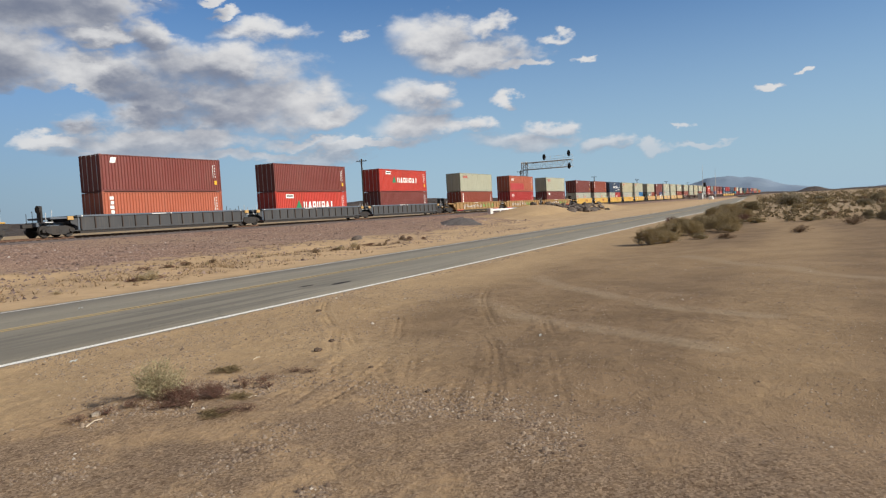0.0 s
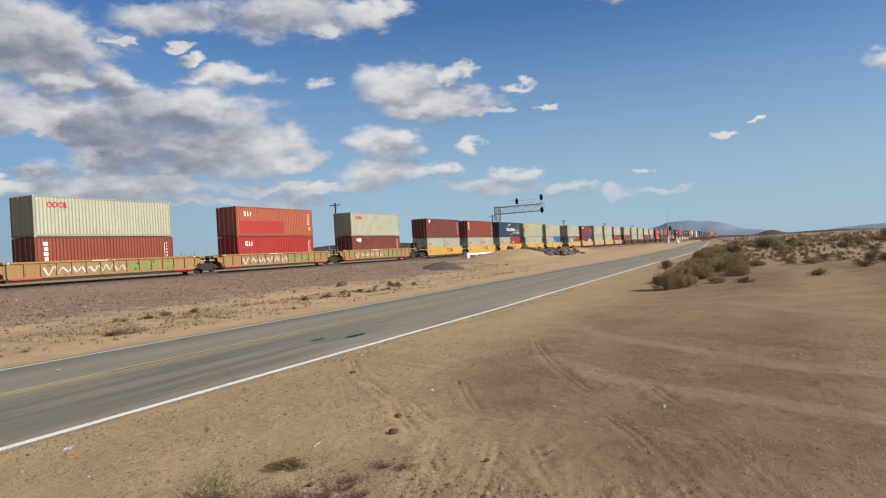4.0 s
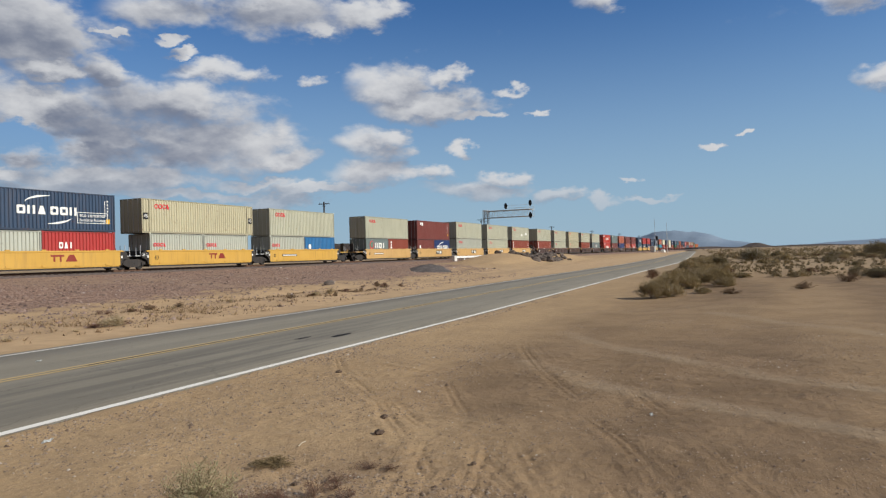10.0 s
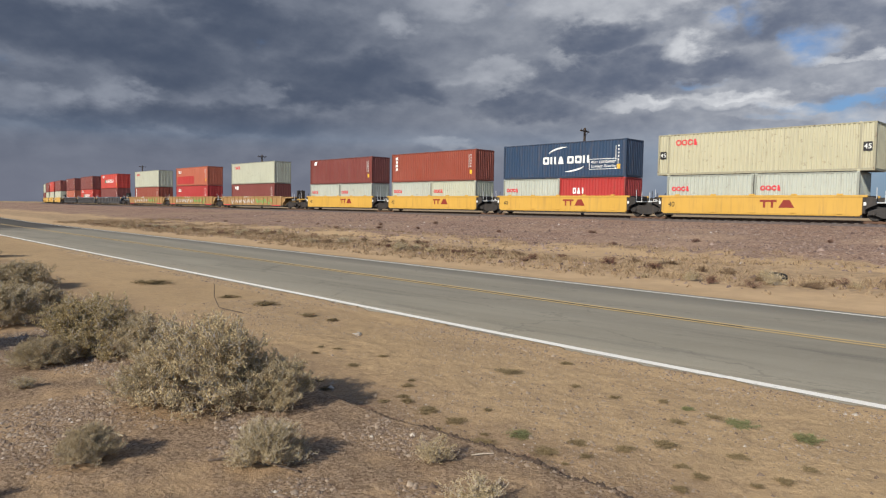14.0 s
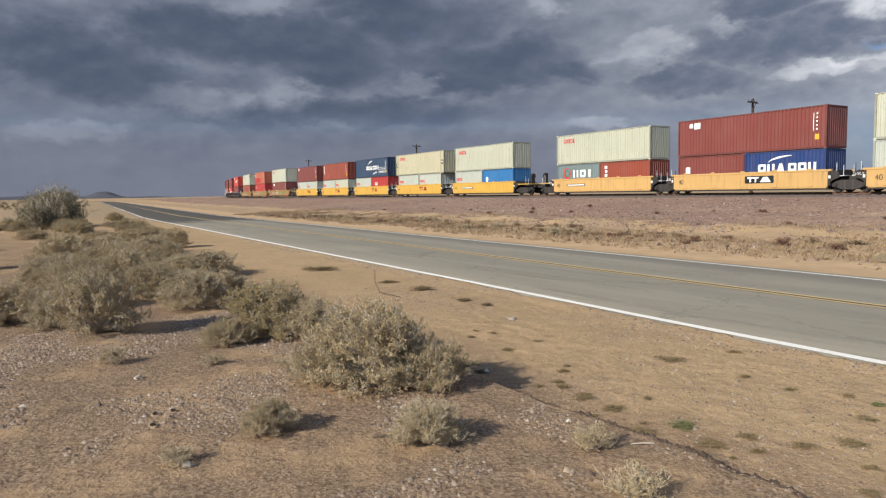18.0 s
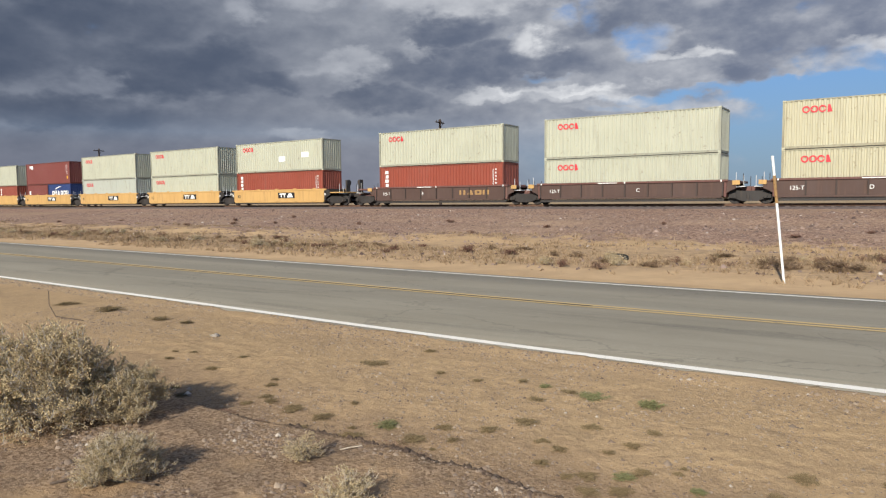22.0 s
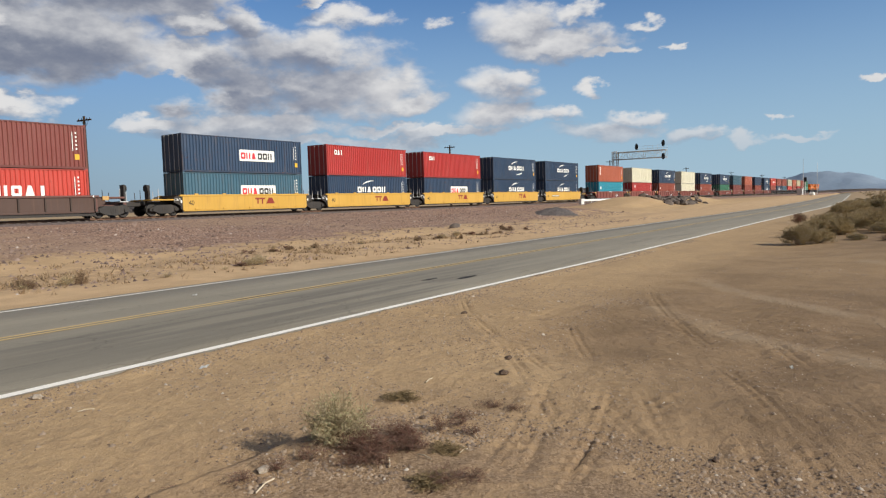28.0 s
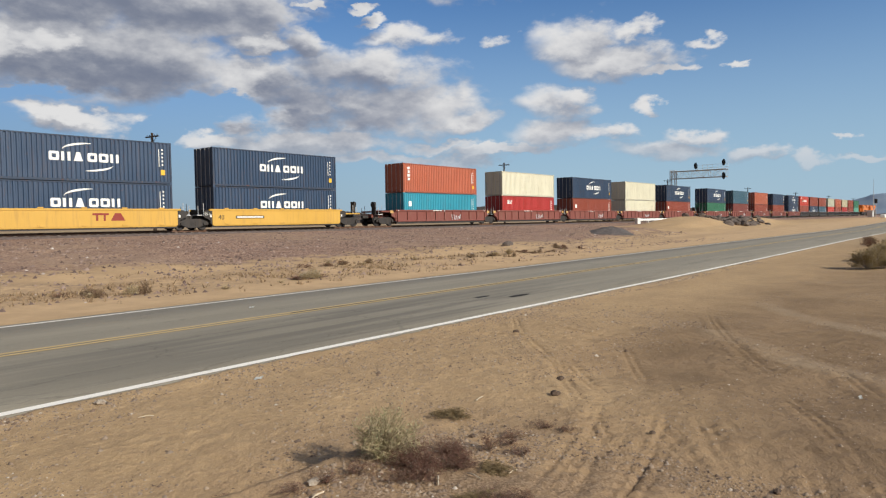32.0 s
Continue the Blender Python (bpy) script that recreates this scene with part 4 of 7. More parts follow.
def ring_marks(x, z, r, count, w):
    """Linked rings and hooks, a shipper's red emblem."""
    bm = bmn()
    for j in range(count):
        cx = x + j * r * 2.05
        a0, a1 = 0, 360
        if j == 2:
            a0, a1 = 0, 330
        if j == 3:
            bm.faces.new([bm.verts.new((cx + u * r, 0, z + v * r)) for u, v in ((-0.8, -1), (0.4, -1), (0.1, 0), (-0.2, 1), (-0.8, 1))])
            continue
        seg = 12
        ring = []
        for k in range(seg + 1):
            a = radians(a0 + (a1 - a0) * k / seg + 15)
            ring.append((bm.verts.new((cx + r * math.cos(a), 0, z + r * math.sin(a))), bm.verts.new((cx + (r - w) * math.cos(a), 0, z + (r - w) * math.sin(a)))))
        for (a, b), (c, d) in zip(ring, ring[1:]):
            bm.faces.new((a, b, d, c))
    return bm


SIDE = -W2 - 0.006                # marks lie on the crests of the near side panel


def shifted(bm, y):
    bmesh.ops.translate(bm, verts=bm.verts, vec=(0, y, 0))
    return bm


def marks(root, logo, length, height, colour):
    """Emblems and data lines on the side towards the road."""
    L2 = length / 2
    patched = logo.endswith("_patched")
    logo = logo.removesuffix("_patched")

    def put(name, bm, mat):
        part(name, shifted(bm, SIDE), mat, root)

    if logo == "rings":
        x = -L2 + (1.55 if length > 13 else 1.25 if length > 7 else 0.55)
        r = 0.21 if length > 7 else 0.17
        put("emblem", ring_marks(x, height - (0.62 if length > 7 else 0.95), r, 4, 0.085), REDMARK)
        if patched:
            put("repaint_patch", blocks([(0.2, 1.1, 0.95, 1.45, 0)]), WHITE)
            put("repaint_patch", blocks([(3.3, 4.3, 1.25, 1.75, 0)]), WHITE)
    elif logo == "bigword":        # white name with a green wedge
        bm = bmn()
        bm.faces.new([bm.verts.new(c) for c in ((-3.0, 0, height * 0.40), (-2.05, 0, height * 0.40), (-2.45, 0, height * 0.70))])
        put("wedge_emblem", bm, GREENMARK)
        put("name_marking", run_of(-1.75, height * 0.40, 0.60, 0.66, 0.17, "twin trap ring twin ring trap post"), WHITE)
        put("label_plate", blocks([(-L2 + 1.6, -L2 + 2.8, height - 0.70, height - 0.28, 0)]), WHITE)
        part("label_bar", shifted(blocks([(-L2 + 1.72, -L2 + 2.68, height - 0.53, height - 0.40, 0)]), SIDE - 0.005), BLACKMARK, root)
    elif logo == "swoosh":         # white name between two arcs
        put("name_marking", run_of(-1.9, height * 0.44, 0.60, 0.56, 0.12, "ring twin trap"), WHITE)
        put("name_marking", run_of(0.40, height * 0.44, 0.60, 0.56, 0.12, "ring ring twin"), WHITE)
        put("upper_arc", arc_mark(0.35, height * 0.66, 1.5, 0.55, 170, 78, 0.13), WHITE)
        put("lower_arc", arc_mark(0.55, height * 0.40, 1.5, 0.50, -10, -102, 0.13), WHITE)
    elif logo == "plate":          # white panel with a two-colour name
        put("name_panel", blocks([(-0.75, 2.95, height * 0.34, height * 0.66, 0)]), WHITE)
        part("name_marking", shifted(run_of(-0.6, height * 0.40, 0.46, 0.52, 0.08, "ring twin trap"), SIDE - 0.005), REDMARK, root)
        part("name_marking", shifted(run_of(1.15, height * 0.40, 0.46, 0.52, 0.08, "ring ring twin"), SIDE - 0.005), BLACKMARK, root)
    elif logo == "short":          # short white name near one end
        x = -L2 + (1.1 if length > 7 else 1.3)
        put("name_marking", run_of(x, height - (0.95 if length > 7 else 1.25), 0.32, 0.46, 0.08, "ring trap post"), WHITE)
        if patched:
            part("repaint_patch", shifted(blocks([(-L2 + 0.5, L2 * 0.18, 0.3, height * 0.52, 0)]), SIDE + 0.003), BOX["red"], root, "repainted bright red patch")
    elif logo == "round":          # round emblem and serif name
        put("round_emblem", arc_mark(-1.5, height * 0.66, 0.55, 0.55, 60, 400, 0.17), REDMARK)
        put("round_emblem_heart", arc_mark(-1.55, height * 0.66, 0.36, 0.36, 0, 359, 0.15), GREENMARK)
        put("name_marking", run_of(-0.6, height * 0.50, 0.78, 0.72, 0.18, "twin ring post"), WHITE)
    elif logo == "chip":           # small white chip with a dark mark
        put("label_plate", blocks([(-L2 + 1.55, -L2 + 2.15, height - 0.78, height - 0.30, 0)]), WHITE)
        put("label_bar", blocks([(-L2 + 1.10, -L2 + 1.45, height - 0.66, height - 0.34, 0)]), WHITE)
    elif logo == "stamp":
        put("label_plate", blocks([(-L2 + 0.85, -L2 + 1.35, height - 0.66, height - 0.22, 0.12)]), WHITE)
    elif logo == "upright":        # name read from top to bottom
        put("upright_name", blocks([(-L2 + 0.62 + 0.06 * ((j * 3) % 2), -L2 + 0.98, height - 0.62 - j * 0.36, height - 0.36 - j * 0.36, 0) for j in range(4)]), WHITE)
    elif logo == "yellowword":
        put("name_marking", run_of(-L2 + 0.9, height - 0.95, 0.24, 0.40, 0.06, "ring trap twin ring ring"), YELLOWMARK)
    elif logo == "square":
        put("label_plate", blocks([(-L2 + 0.75, -L2 + 1.2, height - 1.35, height - 0.85, 0)]), WHITE)
    elif logo == "eco":
        put("name_marking", run_of(-1.75, height * 0.40, 0.62, 0.60, 0.13, "ring twin trap"), WHITE)
        put("name_marking", run_of(0.70, height * 0.40, 0.62, 0.60, 0.13, "ring ring twin"), WHITE)
        put("upper_arc", arc_mark(0.4, height * 0.66, 1.6, 0.62, 170, 80, 0.14), WHITE)
        put("lower_arc", arc_mark(0.75, height * 0.36, 1.6, 0.55, -10, -100, 0.14), WHITE)
        fr = [(2.80, 5.42, 0.62, 0.66), (2.80, 5.42, 1.40, 1.44), (2.80, 2.84, 0.66, 1.40), (5.38, 5.42, 0.66, 1.40)]
        put("slogan_frame", blocks([(a, b, c, d, 0) for a, b, c, d in fr]), WHITE)
        hang("slogan", word("eco container", 0.40, WHITE), root, at=pose(4.11, SIDE, 1.22))
        hang("slogan", word("bamboo flooring", 0.335, WHITE), root, at=pose(4.11, SIDE, 0.86))
    pale = colour in ("white", "cream", "pale", "ivory")
    if length > 7 and not pale:
        L2 -= 1.55 if length > 13 else 0.0
        put("caution_label", blocks([(L2 - 0.80, L2 - 0.50, 0.62, 0.98, 0)]), YELLOWMARK)
        put("data_marking", blocks([(L2 - 0.93, L2 - 0.88, height - 1.7, height - 0.5, 0)] + [(L2 - 0.72, L2 - 0.61, height - 0.60 - j * 0.26, height - 0.48 - j * 0.26, 0) for j in range(5)]), WHITE)
    L2 = length / 2
    if length > 13:
        for x in (-L2 + 0.42, L2 - 0.42):
            if logo == "rings":
                part("number_panel", shifted(blocks([(x - 0.24, x + 0.24, 1.15, 1.70, 0)]), SIDE + 0.004), BLACKMARK, root)
                hang("number", word("45", 0.42, WHITE), root, at=pose(x, SIDE - 0.002, 1.42))
            else:
                hang("number", word("45", 0.46, WHITE), root, at=pose(x, SIDE, height - 0.55))


BOX_PROTO = {}
COLOUR_WORDS = {"maroon": "dark maroon", "brown": "red-brown", "orange": "orange", "red": "bright red", "hot": "bright orange-red", "white": "off-white", "cream": "cream", "ivory": "pale ivory", "navy": "navy blue", "blue": "mid-blue", "deep": "deep blue", "teal": "teal", "steelblue": "slate blue", "grey": "grey-green", "pale": "pale grey", "green": "dark green", "mint": "mint green"}
LOGO_WORDS = {"": "with plain sides", "rings": "with a red ring emblem", "rings_patched": "with a red ring emblem and white patches", "short_patched": "with a short white name and red patch", "bigword": "with a white name and green wedge", "swoosh": "with a white name and arcs", "plate": "with a white name panel", "short": "with a short white name", "round": "with a round emblem and name", "chip": "with a small white chip", "stamp": "with a small white stamp", "upright": "with an upright white name", "yellowword": "with a yellow name", "square": "with a small white square", "eco": "with a white name and framed slogan"}


def container(length, height, colour, logo):
    """A steel shipping container; its foot at the origin, x along the train, the door end towards -x."""
    key = (length, height, colour, logo)
    if key in BOX_PROTO:
        return copy_thing(BOX_PROTO[key], Matrix())
    mat, L2 = BOX[colour], length / 2
    size = "short" if length < 7 else "extra long" if length > 13 else "long"
    root = empty("shipping_container", f"{size} {COLOUR_WORDS[colour]} container {LOGO_WORDS[logo]}", "container", "containers on the train")
    bm = bmn()                    # frame: rails and posts
    for y in (-1, 1):
        bx(bm, -L2, L2, y * W2 - (0.06 if y > 0 else 0), y * W2 + (0.06 if y < 0 else 0), 0.02, 0.16)
        bx(bm, -L2, L2, y * W2 - (0.06 if y > 0 else 0), y * W2 + (0.06 if y < 0 else 0), height - 0.10, height - 0.02)
        for x in (-L2 + 0.06, L2 - 0.06) + ((-6.04, 6.04) if length > 13 else ()):
            bx(bm, x - 0.06, x + 0.06, y * W2 - (0.10 if y > 0 else 0.004), y * W2 + (0.10 if y < 0 else 0.004), 0.10, height - 0.06)
    for x in (-L2 + 0.03, L2 - 0.03):
        bx(bm, x - 0.03, x + 0.03, -W2 + 0.1, W2 - 0.1, 0.02, 0.16)
        bx(bm, x - 0.03, x + 0.03, -W2 + 0.1, W2 - 0.1, height - 0.12, height - 0.02)
    part("frame", bm, FRAMES[colour], root, "grimy steel rails and posts")
    v, f = corrugated(length - 0.22, 0.15, height - 0.09)
    sheet = mesh_of("side_panel", turned(v, pose(0, -W2 + 0.004, 0)), f, mat)
    hang("side_panel", sheet, root)
    hang("side_panel", sheet, root, at=pose(0, 0, 0, 0, 0, 180))
    v, f = corrugated(2.24, 0.15, height - 0.11, 0.25, 0.075)
    hang("end_panel", mesh_of("end_panel", turned(v, pose(L2 - 0.012, 0, 0, 0, 0, 90)), f, mat), root)
    for side in (-1, 1):
        bm = bmn()
        bx(bm, -L2 + 0.02, -L2 + 0.06, side * 0.57 - 0.555, side * 0.57 + 0.555, 0.16, height - 0.12, 0.008)
        for z in (0.55, 1.15, 1.75):
            bx(bm, -L2 + 0.008, -L2 + 0.02, side * 0.57 - 0.50, side * 0.57 + 0.50, z, z + 0.34)
        door = part("door", bm, mat, root)
        for o in (-0.28, 0.28):
            part("locking_bar", rod(bmn(), (-L2 - 0.02, side * 0.57 + o, 0.08), (-L2 - 0.02, side * 0.57 + o, height - 0.05), 0.018, 6), GALV, door, "galvanised bar")
    bm = bmn()
    bx(bm, -L2 + 0.1, L2 - 0.1, -W2 + 0.055, W2 - 0.055, height - 0.05, height - 0.03)
    part("roof_panel", bm, mat, root)
    bm = bmn()
    bx(bm, -L2 + 0.1, L2 - 0.1, -W2 + 0.055, W2 - 0.055, 0.04, 0.10)
    part("floor_panel", bm, BLACK, root)
    casting = None
    for x in ((-L2 + 0.085, L2 - 0.085) if length < 13 else (-6.01, 6.01)):
        for y in (-W2 + 0.078,):
            for z in (0.06, height - 0.06):
                if casting is None:
                    casting = mesh_of("corner_fitting", *box_data(0.178, 0.162, 0.118), mat)
                hang("corner_fitting", casting, root, at=pose(x, y, z))
    marks(root, logo, length, height, colour)
    BOX_PROTO[key] = root
    return root


def box_data(a, b, c):
    v = [(x * a / 2, y * b / 2, z * c / 2) for z in (-1, 1) for x, y in ((-1, -1), (1, -1), (1, 1), (-1, 1))]
    return v, [(3, 2, 1, 0), (4, 5, 6, 7), (0, 1, 5, 4), (1, 2, 6, 5), (2, 3, 7, 6), (3, 0, 4, 7)]


# ---- well cars ----
CAR_PROTO = {}
CAR_KINDS = {
    "yellow": ("bright yellow smooth-sided double-stack well car", YELLOW, YELLOW, 0, DARKRED),
    "amber": ("faded amber smooth-sided double-stack well car", AMBER, AMBER, 0, BLACKMARK),
    "brown": ("dusty brown ribbed double-stack well car", BROWNCAR, CHORD, 8, None),
    "grey": ("dark grey ribbed double-stack well car", GREYCAR, GREYCHORD, 14, None),
    "ochre": ("rusty ochre ribbed well car with sprayed graffiti", OCHRE, OCHRE, 14, None),
    "red": ("dusty red-brown ribbed double-stack well car", REDCAR, REDCAR, 10, None),
}
WHEEL = None


def wheelset(parent, x):
    global WHEEL
    if WHEEL is None:
        bm = bmn()
        rod(bm, (0, -0.75, 0), (0, 0.75, 0), 0.075, 8)
        for y in (-1, 1):
            rod(bm, (0, y * 0.68, 0), (0, y * 0.815, 0), 0.44, 20)
            rod(bm, (0, y * 0.66, 0), (0, y * 0.685, 0), 0.47, 20)
            rod(bm, (0, y * 0.815, 0), (0, y * 0.86, 0), 0.14, 10)
        WHEEL = bpy.data.meshes.new("wheelset")
        bm.to_mesh(WHEEL)
        bm.free()
        WHEEL.materials.append(BLACK)
    hang("wheelset", WHEEL, parent, at=pose(x, 0, 0.44))


def bogie(parent, x):
    bm = bmn()
    bx(bm, x - 0.28, x + 0.28, -1.0, 1.0, 0.35, 0.72, 0.03)
    b = part("bogie", bm, BLACK, parent)
    for y in (-1, 1):
        bm = bmn()
        o = y * 1.02
        v = [(-1.22, 0.36), (-1.22, 0.56), (-0.95, 0.66), (-0.55, 0.80), (0.55, 0.80), (0.95, 0.66), (1.22, 0.56), (1.22, 0.36), (0.90, 0.34), (0.42, 0.16), (-0.42, 0.16), (-0.90, 0.34)]
        a = [bm.verts.new((x + p, o - 0.09, q)) for p, q in v]
        c = [bm.verts.new((x + p, o + 0.09, q)) for p, q in v]
        bm.faces.new(a)
        bm.faces.new(c[::-1])
        for j in range(len(v)):
            k = (j + 1) % len(v)
            bm.faces.new((a[k], a[j], c[j], c[k]))
        bmesh.ops.recalc_face_normals(bm, faces=bm.faces)
        fr = part("side_frame", bm, BLACK, b)
        for q in (-0.89, 0.89):
            bm = bmn()
            rod(bm, (x + q, o + y * 0.09, 0.46), (x + q, o + y * 0.17, 0.46), 0.13, 10)
            part("bearing_cap", bm, BLACK, b)
        for q in (-0.16, 0.0, 0.16):
            part("spring", rod(bmn(), (x + q, o + y * 0.05, 0.28), (x + q, o + y * 0.05, 0.58), 0.055, 6), BLACK, b)
    for q in (-0.89, 0.89):
        wheelset(b, x + q)


def well_car(kind, pitch, well, first, last):
    """One unit of an articulated set: a low well with side sills between shared bogies. first, last: it ends the set towards -x or +x."""
    key = (kind, pitch, first, last)
    if key in CAR_PROTO:
        return copy_thing(CAR_PROTO[key], Matrix())
    words, side_mat, chord_mat, ribs, mark = CAR_KINDS[kind]
    root = empty("well_car", words + " riding on the rails", "rail car", "well cars of the train")
    w2, h = well / 2, 1.52
    smooth = ribs == 0
    for y in (-1, 1):
        bm = bmn()
        a, b = sorted((y * 1.36, y * 1.42))
        foot = 0.34 if smooth else 0.44
        bx(bm, -w2, w2, a, b, foot, h - 0.12, 0.015)
        sill = part("side_sill", bm, side_mat, root)
        bm = bmn()
        a, b = sorted((y * 1.27, y * (1.45 if smooth else 1.50)))
        bx(bm, -w2 - 0.25, w2 + 0.25, a, b, h - 0.14, h, 0.02)
        part("top_chord", bm, chord_mat, root)
        bm = bmn()
        a, b = sorted((y * 1.25, y * (1.41 if smooth else 1.47)))
        bx(bm, -w2 + 0.1, w2 - 0.1, a, b, foot - 0.08, foot + 0.06, 0.02)
        part("bottom_chord", bm, side_mat, root)
        if ribs:
            rib = mesh_of("rib", *box_data(0.09, 0.10, h - 0.64), RIBDARK if kind in ("brown", "grey") else side_mat)
            for j in range(ribs + 1):
                hang("rib", rib, sill, at=pose(-w2 + 0.05 + (well - 0.1) * j / ribs, y * 1.455, 0.50 + (h - 0.64) / 2))
        else:
            pad = mesh_of("tie_pad", *box_data(0.34, 0.06, 0.10), side_mat)
            for j in range(5):
                hang("lug", pad, sill, at=pose(-w2 + 1.2 + (well - 2.4) * j / 4, y * 1.44, 0.43))
                hang("lug", pad, sill, at=pose(-w2 + 1.2 + (well - 2.4) * j / 4, y * 1.44, h + 0.03))
    bm = bmn()
    bx(bm, -w2, w2, -1.36, 1.36, 0.16, 0.34)
    part("well_floor", bm, BLACK, root)
    ends = []
    for sgn, final in ((-1, first), (1, last)):
        reach = pitch / 2 + (1.25 if final else 0.0)
        x0, x1 = sorted((sgn * w2, sgn * reach))
        dark = BLACK if smooth else chord_mat
        bm = bmn()
        bx(bm, x0, x1, -0.55, 0.55, 0.78, 1.08, 0.03)
        if not smooth:
            bx(bm, *sorted((sgn * w2, sgn * (reach - 0.55))), -1.36, 1.36, h - 0.24, h - 0.10, 0.02)
        bx(bm, *sorted((sgn * w2, sgn * (w2 + 0.16))), -1.40, 1.40, 0.42, h - 0.02, 0.02)
        part("end_platform", bm, dark, root)
        for y in (-1, 1):
            bm = bmn()
            q = [(w2, 0.55), (w2 + 0.35, 0.80), (w2 + 0.70, 0.95), (w2 + 0.70, h - 0.22), (w2 + 0.5, h - 0.1), (w2, h - 0.1)]
            a = [bm.verts.new((sgn * p, y * 1.30, z)) for p, z in q]
            c = [bm.verts.new((sgn * p, y * 1.36, z)) for p, z in q]
            bm.faces.new(a)
            bm.faces.new(c[::-1])
            for j in range(6):
                bm.faces.new((a[(j + 1) % 6], a[j], c[j], c[(j + 1) % 6]))
            bmesh.ops.recalc_face_normals(bm, faces=bm.faces)
            part("end_gusset", bm, BLACK if smooth else side_mat, root)
            bm = bmn()
            for k in range(2):
                xx = sgn * (reach - 0.35 - 0.45 * k)
                rod(bm, (xx, y * 1.15, 1.05), (xx, y * 1.15, 1.95 if k else 1.75), 0.022, 6)
            bx(bm, *sorted((sgn * (reach - 0.85), sgn * (reach - 0.25))), *sorted((y * 0.5, y * 1.2)), 1.04, 1.10)
            part("hand_rail", bm, GALV if y < 0 else BLACK, root)
        if kind in ("brown", "grey", "red"):
            bm = bmn()
            bx(bm, *sorted((sgn * (w2 + 0.50), sgn * (w2 + 0.95))), -1.44, -1.37, h - 0.34, h - 0.06, 0.01)
            part("end_box", bm, AMBER, root, "yellow box on the end deck")
        elif smooth:
            bm = bmn()
            bx(bm, *sorted((sgn * (w2 + 0.06), sgn * (w2 + 0.20))), -1.44, -1.37, h - 0.62, h - 0.42, 0.01)
            part("end_plate", bm, WHITE, root, "small white plate")
        if final and smooth:
            bm = bmn()
            bx(bm, *sorted((sgn * w2, sgn * (reach - 0.1))), -1.34, 1.34, 1.10, 1.20, 0.02)
            part("end_deck", bm, side_mat, root)
        if final:
            bm = bmn()
            bx(bm, *sorted((sgn * reach, sgn * (reach + 0.75))), -0.14, 0.14, 0.72, 1.0, 0.03)
            part("coupler", bm, BLACK, root)
            bm = bmn()
            rod(bm, (sgn * (reach - 0.2), -0.6, 2.0), (sgn * (reach - 0.12), -0.6, 2.0), 0.28, 14)
            bx(bm, *sorted((sgn * (reach - 0.35), sgn * (reach - 0.2))), -0.85, -0.35, 1.08, 2.25, 0.02)
            part("brake_wheel", bm, BLACK, root)
            bogie(root, sgn * (reach - 1.3))
    if not last:
        bogie(root, pitch / 2)
    # markings on the side towards the road
    y = -1.424
    if smooth:
        hang("number", word("40", 0.50, BLACKMARK), root, at=pose(-w2 + 0.75, y, 0.88))
        hang("end_number", word("125-T", 0.26, WHITE), root, at=pose(-w2 - 0.42, -1.37, 1.14))
        if kind == "yellow" and not last:
            part("name_marking", shifted(run_of(0.5, 0.72, 1.05, 0.50, 0.06, "table trap"), y), DARKRED, root)
        elif kind == "amber" and not first:
            part("name_panel", shifted(blocks([(0.2, 2.5, 0.68, 1.22, 0)]), y), BLACKMARK, root)
            part("name_marking", shifted(run_of(0.4, 0.76, 0.92, 0.38, 0.08, "table trap"), y - 0.005), WHITE, root)
        else:
            part("number_panel", shifted(blocks([(-w2 + 2.0, -w2 + 4.6, 0.80, 1.02, 0)]), y), BLACKMARK, root)
            part("reporting_mark", shifted(blocks([(-w2 + 2.1, -w2 + 4.5, 0.86, 0.96, 0)]), y - 0.005), WHITE, root)
    else:
        if kind == "brown":
            hang("number", word("125-T", 0.34, WHITE), root, at=pose(-w2 + 1.15, y - 0.003, 0.92))
        part("reporting_mark", shifted(blocks([(-1.9, -0.5, 1.42, 1.47, 0)]), -1.504), WHITE, root)
        for x in (0.0, -w2 + 0.14, w2 - 0.14):
            part("side_stripe", shifted(blocks([(x - 0.04, x + 0.04, 1.39, 1.51, 0)]), -1.505), WHITE, root)
        if kind == "ochre":
            part("graffiti", shifted(scribble(4, -w2 + 2.6, 1.0, 0.55, 1.15, 19, 0.13), y - 0.004), SPRAY, root, "pale sprayed scrawl")
            part("graffiti", shifted(scribble(5, 1.4, w2 - 2.6, 0.55, 1.10, 11, 0.16), y - 0.004), SPRAYGREEN, root, "green sprayed scrawl")
            part("sill_stripe", shifted(blocks([(-w2 + 0.3, -w2 + 2.4, 0.30, 0.40, 0), (w2 - 2.4, w2 - 0.4, 0.30, 0.40, 0)]), -1.476), REDMARK, root)
        if kind == "red":
            part("graffiti", shifted(scribble(6, 1.2, 3.0, 0.45, 0.95, 9, 0.06), y - 0.004), SPRAY, root, "thin white sprayed tag")
    CAR_PROTO[key] = root
    return root


